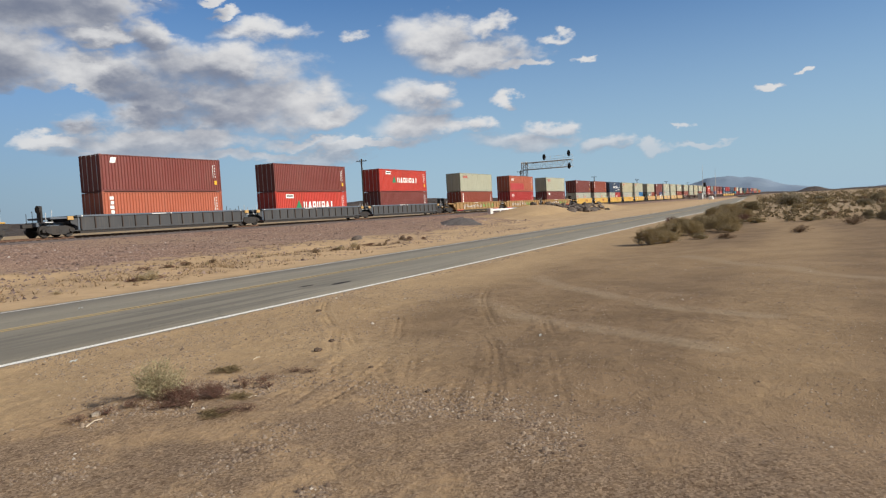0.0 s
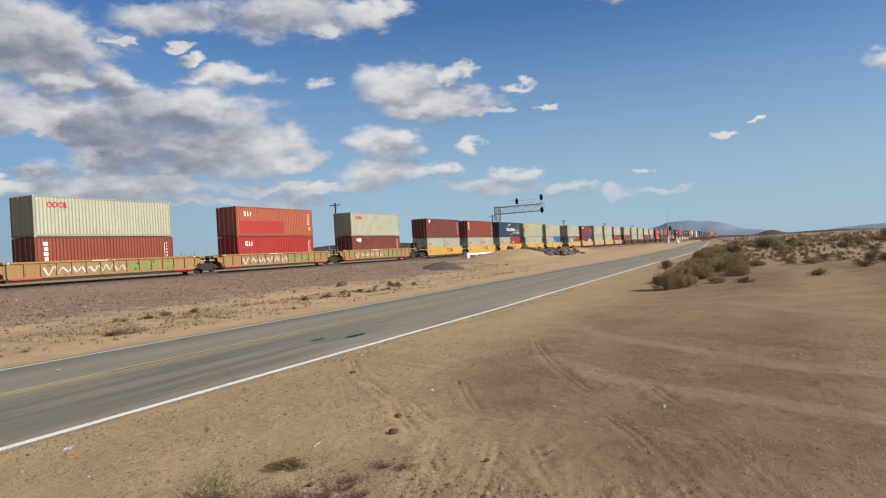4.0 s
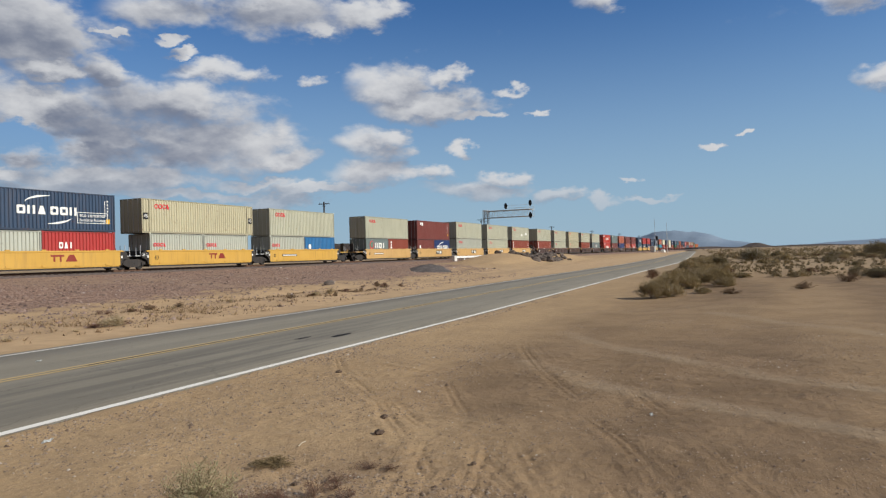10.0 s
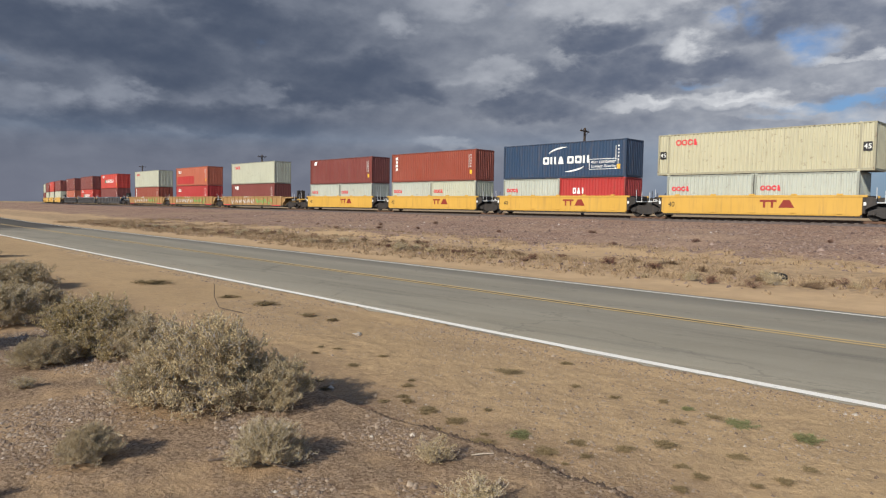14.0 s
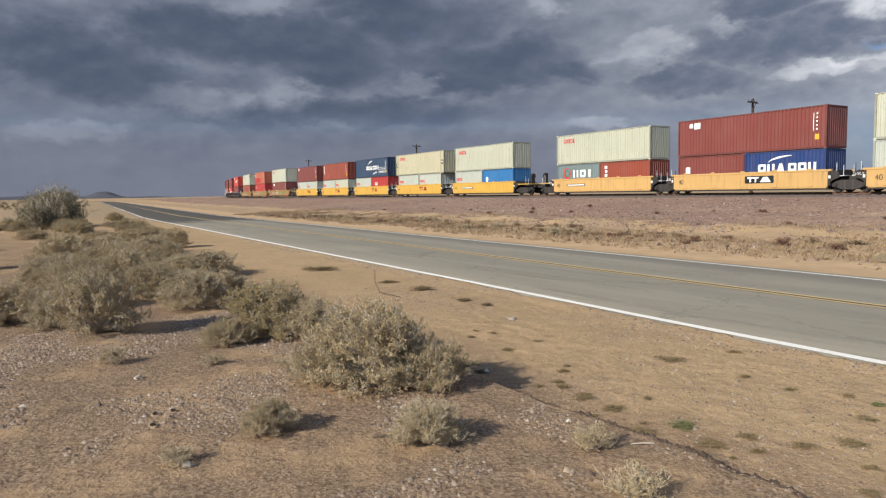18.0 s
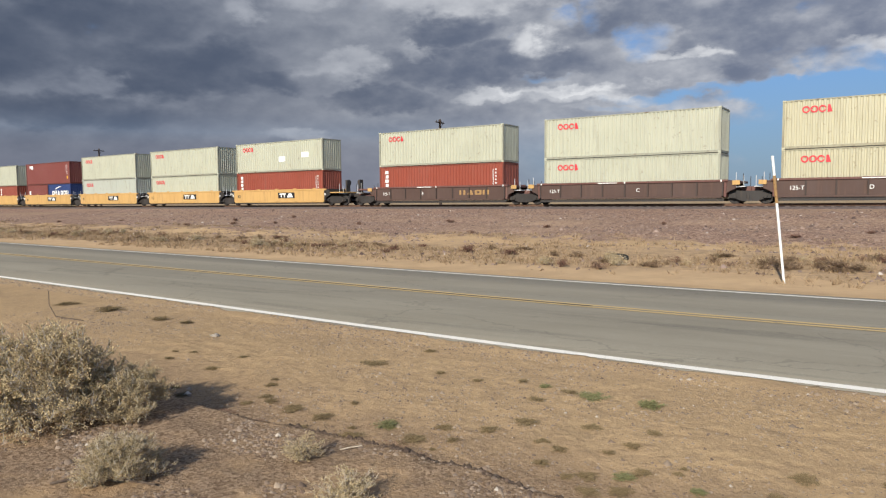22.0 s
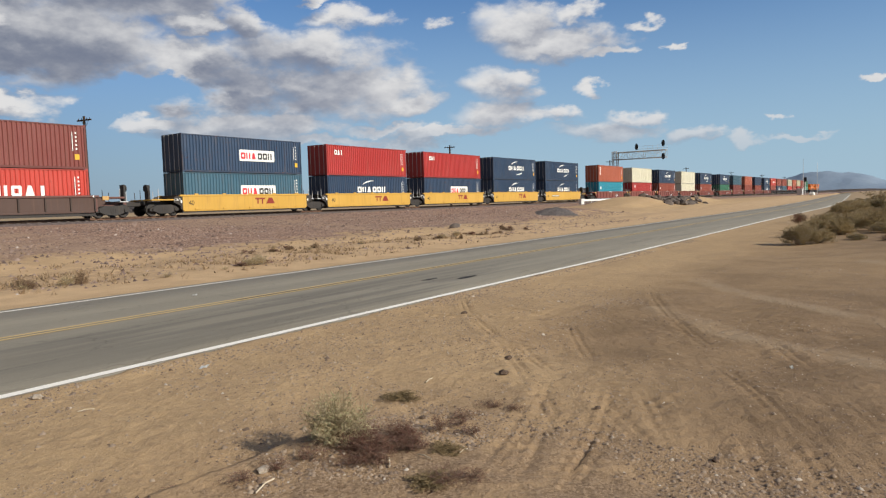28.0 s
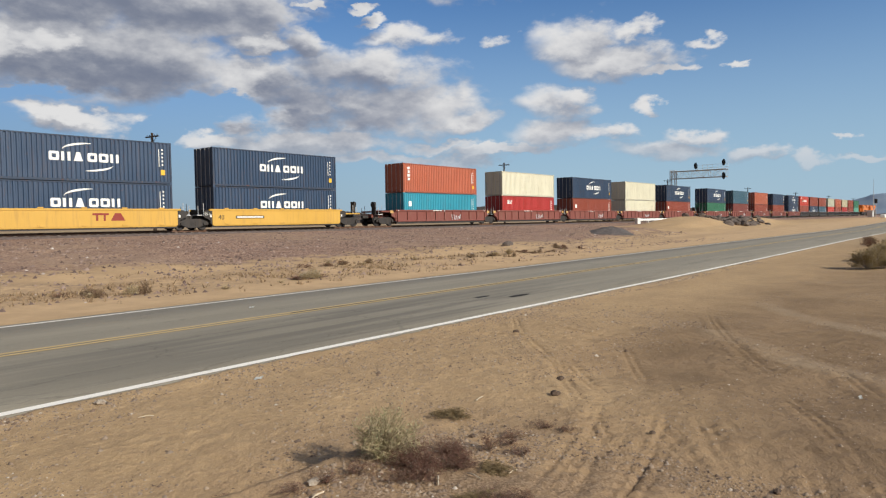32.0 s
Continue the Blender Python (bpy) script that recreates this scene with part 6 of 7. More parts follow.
for x, y, r, h in ((-2.67, 6.21, 0.09, 0.03), (-2.15, 6.09, 0.20, 0.02), (-1.6, 6.08, 0.16, 0.06), (-3.27, 4.43, 0.14, 0.04), (-0.85, 4.4, 0.07, 0.03), (-1.30, 4.38, 0.10, 0.03), (-0.62, 4.30, 0.11, 0.02)):
    plant("green_weed", MAT[0], x, y, r, h, "small fresh green weed on the sand", "weed", "low weeds")
for _ in range(26):
    x, y = R.uniform(-7.5, 1.8), 3.95 + abs(R.gauss(0, 0.7))
    if y < 7.0:
        plant("weed", MAT[1], x, y, R.uniform(0.04, 0.12), 0.016, "flat withered brown weed on the sand", "weed", "low weeds")
# dead weed and debris along the scarp's foot, added to draw its dark line
for j in range(22):
    x = -4.6 + 0.34 * j + R.uniform(-0.15, 0.15)
    plant("dead_weed", LITTER, x, 3.70 + 0.05 * abs(x + 1) + R.uniform(-0.03, 0.08), R.uniform(0.07, 0.16), R.uniform(0.03, 0.06), "low dead brown weed along the pad's edge", "weed", "dead weeds")
# scrub on the verge between road and track
CLUSTERS = [(R.uniform(-60, 3) if R.random() < 0.9 else R.uniform(3, 40), R.uniform(2.8, 7.0)) for _ in range(44)]
for j in range(250):
    cx, off = CLUSTERS[j % 44]
    x = cx + R.gauss(0, 1.5)
    y = float(road_y(x)) + ROAD_W + off + R.gauss(0, 0.35)
    k = R.random()
    if k < 0.70:
        plant("dead_bush", (DEAD[1], DEAD[1], LITTER, DEAD[0])[R.randrange(4)], x, y, R.uniform(0.14, 0.42), R.uniform(0.07, 0.24), "low dry scrub on the sandy verge", "bush", "verge scrub")
    elif k < 0.92:
        plant("grass_tuft", TUFT, x, y, R.uniform(0.15, 0.32), R.uniform(0.15, 0.34), "dry straw-coloured grass tuft on the sandy verge", "grass", "verge scrub")
    else:
        plant("saltbush", SPARSE[1], x, y, R.uniform(0.25, 0.5), R.uniform(0.2, 0.36), "small grey-green bush on the sandy verge", "bush", "verge scrub")
for _ in range(16):
    x = R.uniform(-60, 12)
    y = float(road_y(x)) + ROAD_W + R.uniform(11, 20)
    plant("dead_bush", DEAD[0], x, y, R.uniform(0.2, 0.4), R.uniform(0.12, 0.25), "dark dead tuft on the ballast slope", "bush", "verge scrub")
for x, y, r, h in ((9.35, 17.95, 0.22, 0.36), (-1.6, 18.6, 0.6, 0.22), (-0.4, 18.8, 0.7, 0.25), (0.9, 18.9, 0.7, 0.24), (1.9, 18.6, 0.5, 0.2)):
    plant("dead_bush", DEAD[1], x, y, r, h, "dry tuft on the sandy verge", "bush", "verge scrub")

# dry stubble in a broken band on the verge, joined
g = np.random.default_rng(77)
bx_, bo = g.uniform(-70, 34, 60000), g.uniform(1.6, 12.5, 60000)
by = road_y(bx_) + ROAD_W + bo
wish = 0.75 * np.exp(-((bo - 4.6) / 2.0) ** 2) + 0.16 + 0.9 * (value(bx_ * 0.35, by * 0.8, 81) + 0.7 * value(bx_ * 1.3, by * 1.7, 82)) - 0.45 * step(bx_, -2, 10)
keep = g.uniform(0, 1, 60000) < wish * 0.9
bx_, by = bx_[keep], by[keep]
count = len(bx_)
bz = ground_z(bx_, by)
foot = np.stack([bx_, by, bz - 0.01], -1)[:, None, :] + np.concatenate([g.normal(0, 0.05, (count, 4, 2)), np.zeros((count, 4, 1))], -1)
tip = foot + np.concatenate([g.normal(0, 0.06, (count, 4, 2)), np.abs(g.normal(0.07, 0.045, (count, 4, 1)))], -1)
side = np.concatenate([g.normal(0, 0.016, (count, 4, 2)), np.zeros((count, 4, 1))], -1)
blades = np.stack([foot - side, foot + side, tip], 2).reshape(-1, 3)
stubble = bpy.data.meshes.new("dry_stubble")
stubble.from_pydata([], [], [])
stubble.vertices.add(len(blades))
stubble.vertices.foreach_set("co", blades.ravel())
stubble.loops.add(len(blades))
stubble.loops.foreach_set("vertex_index", np.arange(len(blades)))
stubble.polygons.add(len(blades) // 3)
stubble.polygons.foreach_set("loop_start", np.arange(len(blades) // 3) * 3)
stubble.polygons.foreach_set("loop_total", np.full(len(blades) // 3, 3))
stubble.update(calc_edges=True)
stubble.materials.append(DRYBAND)
tagged(new("dry_stubble", stubble), "low dry stubble along the sandy verge", "grass", kind="stuff")

# far scrub, joined
fv, ff = [], []
rng = random.Random(5)
for j in range(6400):
    a = radians(rng.choice((rng.uniform(-112, -62), rng.uniform(-112, -72), rng.uniform(60, 110), rng.uniform(110, 250))) if j < 5200 else rng.uniform(-112, -80))
    d = 120 * (14 ** rng.random()) if j < 5200 else 42 + 80 * rng.random()
    x, y = -math.sin(a) * d, math.cos(a) * d
    ry = float(road_y(x))
    if -5 < y - ry < 12 or abs(y - float(track_y(x))) < 7 or (ry < y < float(track_y(x))):
        continue
    z, r, h = float(ground_z(x, y)), rng.uniform(0.5, 1.6), rng.uniform(0.3, 1.1)
    if j >= 5200:
        r, h = 0.3 * r, 0.35 * h
    for _ in range(16 if j < 5200 else 34):
        u, w = rng.uniform(0, 6.283), rng.random()
        c = Vector((x + math.cos(u) * r * (1 - 0.7 * w) * rng.random(), y + math.sin(u) * r * (1 - 0.7 * w) * rng.random(), z + h * (0.1 + 0.85 * w)))
        s = 0.22 * r + (0.1 if j < 5200 else 0.02)
        b = len(fv)
        for _ in range(3):
            fv.append(tuple(c + Vector((rng.uniform(-s, s), rng.uniform(-s, s), rng.uniform(-s, s) * 0.9))))
        ff.append((b, b + 1, b + 2))
tagged(new("far_scrub", mesh_of("far_scrub", fv, ff, FARLEAF)), "far desert scrub spread over the plain", "scrub", kind="stuff")

# stones and pebbles
def stone_mesh(rng, name, mat):
    bm = bmn()
    bmesh.ops.create_icosphere(bm, subdivisions=2, radius=1.0)
    for v in bm.verts:
        v.co *= 1 + 0.45 * (noise.noise(v.co * 1.3 + Vector((rng.random() * 9, 0, 0))))
        v.co.z *= 0.65
    me = bpy.data.meshes.new(name)
    bm.to_mesh(me)
    bm.free()
    me.materials.append(mat)
    return me


STONES = [stone_mesh(R, "stone", STONE) for _ in range(3)]
for x, y, r in ((-6.95, 1.15, 0.035), (2.95, 3.52, 0.04), (3.6, 3.05, 0.03), (-7.6, 6.3, 0.045), (3.3, 7.35, 0.05), (-4.45, 1.0, 0.03)):
    o = tagged(hang("stone", STONES[R.randrange(3)], at=pose(x, y, float(ground_z(x, y)) + r * 0.3, 0, 0, R.uniform(0, 360)) @ Matrix.Diagonal((r * 1.4, r, r, 1))), "small pale stone lying on the ground", "stone", "stones")
for x, y, r, q in ((6.15, 3.50, 0.045, "dark clod of earth lying on the sand"), (6.98, 3.90, 0.04, "dark clod of earth lying on the sand"), (4.57, 3.40, 0.025, "dark clod of earth lying on the sand"), (5.47, 2.20, 0.025, "dark clod of earth lying on the sand"), (4.82, 1.09, 0.025, "dark clod of earth lying on the sand"), (9.56, 6.17, 0.045, "dark clod of earth lying on the sand"), (36.4, 24.0, 0.28, "dark rock on the sandy verge")):
    tagged(hang("rock", stone_mesh(R, "rock", DARKROCK if "rock" in q else SOIL), at=pose(x, y, float(ground_z(x, y)) + r * 0.35) @ Matrix.Diagonal((r * 1.5, r, r, 1))), q, "rock")
def strew(name, label, mat, seed, fields):
    """Loose stones as small faceted lumps; fields are count, x range, y range, size, spread of sizes, clumping."""
    g = np.random.default_rng(seed)
    px, py, pr = [], [], []
    for count, x0, x1, y0, y1, size, spread, clump, along in fields:
        x, y = g.uniform(x0, x1, count), g.uniform(y0, y1, count)
        if along:
            y = y + road_y(x)
        keep = (value(x * 0.7, y * 0.7, 31) + value(x * 2.1, y * 2.1, 32) + g.uniform(-0.5, 0.5, count) * (1 - clump)) > -0.02
        r = np.minimum(size * 3.0, size * np.exp(g.normal(0.1, spread, count)))
        px.append(x[keep]); py.append(y[keep]); pr.append(r[keep])
    x, y, r = np.concatenate(px), np.concatenate(py), np.concatenate(pr)
    z, k = ground_z(x, y), len(x)
    turn = g.uniform(0, 6.283, k)
    co = np.zeros((k, 5, 3))
    for q in range(4):
        s = r * g.uniform(0.7, 1.4, k)
        co[:, q] = np.stack([x + s * np.cos(turn + q * 1.571), y + s * np.sin(turn + q * 1.571), z - 0.1 * r], -1)
    co[:, 4] = np.stack([x + r * g.uniform(-0.4, 0.4, k), y + r * g.uniform(-0.4, 0.4, k), z + r * g.uniform(0.5, 1.0, k)], -1)
    tri = (np.arange(k)[:, None, None] * 5 + np.array([[0, 1, 4], [1, 2, 4], [2, 3, 4], [3, 0, 4]])[None]).reshape(-1, 3)
    me = bpy.data.meshes.new(name)
    me.vertices.add(k * 5)
    me.vertices.foreach_set("co", co.ravel())
    me.loops.add(tri.size)
    me.loops.foreach_set("vertex_index", tri.ravel())
    me.polygons.add(len(tri))
    me.polygons.foreach_set("loop_start", np.arange(len(tri)) * 3)
    me.polygons.foreach_set("loop_total", np.full(len(tri), 3))
    me.update(calc_edges=True)
    me.materials.append(mat)
    tagged(new(name, me), label, "gravel", kind="stuff")


def mixed_stone(name, dark, pale, white):
    m, n = material(name)
    isl = n.add("ShaderNodeNewGeometry").outputs["Random Per Island"]
    c = n.mix(isl, dark, pale)
    finish(n, n.mix(n.ramp(isl, 0.975, 0.99), c, white), 0.9)
    return m


PEBBLE = mixed_stone("pebbles", (0.15, 0.098, 0.068), (0.41, 0.312, 0.222), (0.56, 0.48, 0.39))
BALLASTSTONE = mixed_stone("ballast_stones", (0.105, 0.064, 0.052), (0.40, 0.285, 0.225), (0.60, 0.52, 0.46))
strew("pebbles", "loose pebbles strewn over the sand and gravel", PEBBLE, 21, (
    (60000, -10.5, 5.0, -1.0, 3.7, 0.0075, 0.5, 0.75, False), (22000, -10.5, 4.5, -1.0, 3.6, 0.0125, 0.35, 0.85, False), (1500, -10.5, -1.0, -1.0, 3.6, 0.019, 0.3, 0.9, False),
    (52000, -12.0, 13.0, -4.2, -0.25, 0.0060, 0.5, 0.3, True), (26000, 4.0, 18.0, -4.0, 4.0, 0.0062, 0.5, 0.5, False),
    (9000, -30.0, 30.0, -0.7, -0.2, 0.012, 0.4, 0.3, True), (4500, -12.0, 14.0, -4.0, -0.3, 0.013, 0.35, 0.2, True)))
# dark lumps added on the rim to draw the scarp's dark line
strew("scarp_crumbs", "dark crumbs added to draw the dark line along the pad", SOIL, 23, tuple(
    (420, x, x + 0.5, 3.64 + 0.05 * abs(x + 1.25), 3.76 + 0.05 * abs(x + 1.25), 0.016, 0.4, 0.1, False) for x in (-5.0 + 0.5 * j for j in range(17))))
strew("ballast_stones", "loose purple-grey ballast stones and clods over the apron", BALLASTSTONE, 22, (
    (26000, -70.0, 70.0, 15.0, 34.5, 0.050, 0.35, 0.35, True), (7000, -70.0, 60.0, 9.0, 15.5, 0.040, 0.4, 0.8, True)))

STRAW = grainy("straw_coloured_stick", (0.55, 0.45, 0.32), (0.70, 0.60, 0.46), 30.0)
DARKTWIG = grainy("dark_twig", (0.09, 0.065, 0.05), (0.16, 0.12, 0.09), 30.0)


def stick(pts, r, mat, label):
    bm = bmn()
    base = Vector((pts[0][0], pts[0][1], float(ground_z(pts[0][0], pts[0][1]))))
    q = [Vector((x, y, float(ground_z(x, y)) + z)) - base for x, y, z in pts]
    for a, b in zip(q, q[1:]):
        rod(bm, a, b, r, 5, r * 0.8)
    o = part("stick", bm, mat, None)
    o.matrix_basis = Matrix.Translation(base)
    tagged(o, label, "stick", "sticks on the ground")


for x, y, l, a, r in ((5.52, 4.05, 0.17, 12, 0.006), (3.25, 6.45, 0.14, -20, 0.005), (3.45, 2.85, 0.16, 40, 0.005), (3.72, 2.70, 0.15, 75, 0.005), (3.95, 2.62, 0.12, 5, 0.004), (4.35, 2.72, 0.22, 55, 0.004), (4.6, 3.0, 0.10, 30, 0.004), (2.7, 3.3, 0.2, 15, 0.006), (-3.0, 3.5, 0.16, 60, 0.005), (-5.2, 1.9, 0.2, 20, 0.005)):
    c, d = math.cos(radians(a)), math.sin(radians(a))
    stick([(x, y, 0.012), (x + c * l * 0.5, y + d * l * 0.5, 0.02), (x + c * l, y + d * l, 0.012)], r, STRAW, "pale straw-coloured dry stick on the sand")
stick([(-10.35, 6.05, 0.01), (-11.0, 5.98, 0.03), (-11.25, 6.02, 0.20), (-11.28, 6.04, 0.42)], 0.008, DARKTWIG, "thin dark bent twig standing in the sand")
stick([(-4.2, 2.2, 0.01), (-4.0, 2.35, 0.05), (-3.6, 2.5, 0.02)], 0.008, DARKTWIG, "thin dark bent twig lying on gravel")
# a scrap of paper by the road and a white fleck on the asphalt
for x, y, z, sx_, sy_ in ((5.02, 6.96, float(ground_z(5.02, 6.96)), 0.07, 0.035), (9.15, 12.88, 0.028, 0.05, 0.04), (7.88, 1.02, float(ground_z(7.88, 1.02)), 0.03, 0.018), (-7.68, 6.35, float(ground_z(-7.68, 6.35)), 0.06, 0.05)):
    bm = bmn()
    w = [bm.verts.new((u * sx_, v * sy_, 0.012 + 0.015 * math.sin(u * 2.5 + v))) for v in (-1, 0, 1) for u in (-1, 0, 1)]
    for j in (0, 1, 3, 4):
        bm.faces.new((w[j], w[j + 1], w[j + 4], w[j + 3]))
    bmesh.ops.solidify(bm, geom=bm.faces[:], thickness=0.004)
    o = part("paper_scrap", bm, POSTWHITE, None)
    o.matrix_basis = pose(x, y, z, 0, 0, 25)
    tagged(o, "crumpled white paper scrap lying on the ground", "litter", "paper scraps")
# burrow mouths in the gravel pad
for x, y, r in ((-5.69, 1.06, 0.036), (-5.68, 1.19, 0.030), (-5.40, 0.98, 0.030)):
    z = float(ground_z(x, y))
    v, f = [], []
    for j, (rr, dz) in enumerate(((1.7, -0.006), (1.25, 0.009), (1.0, 0.007), (0.6, 0.006), (0.05, 0.006))):
        for k in range(12):
            a = 2 * math.pi * k / 12
            v.append((r * rr * 1.3 * math.cos(a), r * rr * math.sin(a) * 0.8, dz * (1.2 + 0.5 * math.sin(a * 2 + x))))
    f = [(j * 12 + k, j * 12 + (k + 1) % 12, (j + 1) * 12 + (k + 1) % 12, (j + 1) * 12 + k) for j in range(4) for k in range(12)]
    root = empty("burrow", "small dark burrow mouth with a low dirt rim", "burrow", "burrows", pose(x, y, z))
    hang("rim", mesh_of("rim", v[:36], [q for q in f if max(q) < 36], RIMSAND, True), root)
    hang("mouth", mesh_of("mouth", [(a, b, c) for a, b, c in v[24:]], [tuple(i - 24 for i in q) for q in f if min(q) >= 24], BURROW, True), root)

# ---- things beside the line ----
def utility_pole(x, y, top, turn=0.0):
    z = float(ground_z(x, y))
    root = empty("utility_pole", "dark weathered wooden utility pole with one crossarm", "utility pole", "poles behind the track", pose(x, y, z, 0, 0, turn))
    h = top - z
    part("pole", rod(bmn(), (0, 0, -0.3), (0, 0, h), 0.17, 10, 0.11), WOODPOLE, root)
    bm = bmn()
    bx(bm, -0.06, 0.06, -0.95, 0.95, h - 0.40, h - 0.29, 0.01)
    part("crossarm", bm, WOODPOLE, root)
    for q in (-0.75, -0.35, 0.35, 0.75):
        part("insulator", rod(bmn(), (0, q, h - 0.29), (0, q, h - 0.15), 0.03, 6), WOODPOLE, root)
    for q in (-1, 1):
        part("brace", rod(bmn(), (0.09, q * 0.5, h - 0.36), (0.09, 0, h - 0.95), 0.018, 5), WOODPOLE, root)


for x, y, top, turn in ((90.0, 60, 10.8, 35), (32.4, 60, 10.3, 20), (-37.3, 60, 10.1, 25), (-103.0, 64, 10.4, 20), (-172, 73, 11.2, 15), (159, 60, 10.8, 30), (226, 60, 10.8, 30), (292, 60, 10.8, 30), (360, 60, 10.8, 30), (430, 60, 10.8, 30)):
    utility_pole(x, y, top, 6)


def lattice_box(root, name, a, b, w, h, bays, axis, mat):
    """Four chords and zigzag braces between the points a and b (along z or y); each is a part."""
    a, b = Vector(a), Vector(b)
    u = Vector((1, 0, 0))
    v = Vector((0, 1, 0)) if axis == "z" else Vector((0, 0, 1))
    cor = [u * sx * w / 2 + v * sy * h / 2 for sx, sy in ((-1, -1), (1, -1), (1, 1), (-1, 1))]
    chords = []
    for c in cor:
        chords.append(part("chord", rod(bmn(), a + c, b + c, 0.085, 6), mat, root))
    for j in range(bays):
        p, q = a.lerp(b, j / bays), a.lerp(b, (j + 1) / bays)
        for k in range(4):
            c, d = cor[k], cor[(k + 1) % 4]
            part("brace", rod(bmn(), p + (c if j % 2 else d), q + (d if j % 2 else c), 0.03, 5), mat, root)
            part("strut", rod(bmn(), q + c, q + d, 0.03, 5), mat, root)


SBX = 142.0
sb = empty("signal_bridge", "galvanised cantilever signal bridge reaching over the track", "signal bridge", "", pose(SBX, 52.4, float(ground_z(SBX, 52.4))))
top = 12.6 - float(ground_z(SBX, 52.4))
lattice_box(sb, "mast", (0, 0, 0), (0, 0, top - 1.0), 1.0, 1.0, 9, "z", GALV)
lattice_box(sb, "arm", (0, 0.5, top - 2.0), (0, -10.8, top - 2.0), 1.2, 1.5, 10, "y", GALV)
bm = bmn()
for q in range(7):
    rod(bm, (0.6, -4.8 - q, top - 1.4), (0.6, -4.8 - q, top - 0.15), 0.025, 5)
for z in (0.75, 0.15):
    rod(bm, (0.6, -4.6, top - z), (0.6, -10.9, top - z), 0.025, 5)
part("hand_rail", bm, GALV, sb)
bm = bmn()
bx(bm, -0.5, 0.6, -10.8, 0.2, top - 1.36, top - 1.32)
part("walkway", bm, GALV, sb)
for yy, zz_ in ((-4.9, top - 0.35), (-10.4, top + 0.05), (-10.4, top - 2.6)):
    bm = bmn()
    rod(bm, (-0.85, yy, zz_), (-0.80, yy, zz_), 0.47, 20)
    bmesh.ops.scale(bm, vec=(1, 0.74, 1.45), space=Matrix.Translation((0, -yy, -zz_)), verts=bm.verts)
    head = part("signal_head", bm, SIGNALBLACK, sb, "black oval signal backing with hoods")
    for dz in (-0.42, 0.0, 0.42):
        part("hood", rod(bmn(), (-0.86, yy, zz_ + dz), (-1.15, yy, zz_ + dz), 0.13, 10), SIGNALBLACK, head)
    part("bracket", rod(bmn(), (-0.8, yy, zz_), (-0.4, yy, zz_ - 0.3), 0.04, 6), GALV, sb)

# white guard beam over the culvert
bar = empty("guard_beam", "white-painted guard beam on short posts beside the track", "barrier", "", pose(94, 40.0, float(ground_z(94, 40.0))))
bm = bmn()
bx(bm, 0, 14.0, -0.15, 0.15, 0.42, 0.72, 0.02)
part("beam", bm, POSTWHITE, bar)
for q in (0.3, 13.7):
    bm = bmn()
    bx(bm, q - 0.5, q + 0.5, -0.25, 0.25, -0.3, 0.80, 0.03)
    part("end_block", bm, CONCRETE, bar)
for q in (4.0, 7.0, 10.0):
    bm = bmn()
    bx(bm, q - 0.12, q + 0.12, -0.12, 0.12, -0.2, 0.42)
    part("post", bm, POSTWHITE, bar)
# heap of dark gravel
gv, gf = [], []
for j in range(13):
    for k in range(28):
        a, t = 2 * math.pi * k / 28, j / 12
        r = 2.6 * t * (1 + 0.12 * math.sin(3 * a) + 0.08 * math.sin(7 * a + 1))
        x, y = 59.0 + r * math.cos(a) * 1.1, 27.5 + r * math.sin(a) * 0.8
        gv.append((x, y, float(ground_z(x, y)) - 0.06 + 0.60 * max(0.0, math.cos(1.57 * t)) ** 1.2 * (1 + 0.1 * math.sin(5 * a + j))))
for j in range(12):
    for k in range(28):
        gf.append((j * 28 + k, (j + 1) * 28 + k, (j + 1) * 28 + (k + 1) % 28, j * 28 + (k + 1) % 28))
tagged(new("earth_mound", mesh_of("earth_mound", gv, gf, DARKGRAVEL, True)), "low dark mound of dumped gravel on the dirt", "mound")
# broken rock on the bank
ROCKS = [stone_mesh(R, "riprap_rock", DARKROCK) for _ in range(4)]
for _ in range(110):
    x = R.gauss(111, 5.5)
    y = R.uniform(28.0, 34.5)
    r = R.uniform(0.25, 0.7)
    o = tagged(hang("rock", ROCKS[R.randrange(4)], at=pose(x, y, float(ground_z(x, y)) + 0.15 * r, R.uniform(-30, 30), R.uniform(-30, 30), R.uniform(0, 360)) @ Matrix.Diagonal((r * 1.2, r, r, 1))), "dark broken rock dumped on the bank", "rock", "riprap on the bank")
# leaning white marker post
pz = float(ground_z(-1.47, 16.5))
post = empty("marker_post", "thin leaning white marker post with a worn yellow sleeve", "marker post", "", pose(-1.47, 16.45, pz, 0, -6.0, 0))
part("post", rod(bmn(), (0, 0, -0.1), (0, 0, 1.75), 0.027, 8), POSTWHITE, post)
part("sleeve", rod(bmn(), (0, 0, 1.75), (0, 0, 2.35), 0.033, 8), OCHRE, post, "worn brownish sleeve")
part("cap_band", rod(bmn(), (0, 0, 2.35), (0, 0, 2.78), 0.028, 8), POSTWHITE, post)
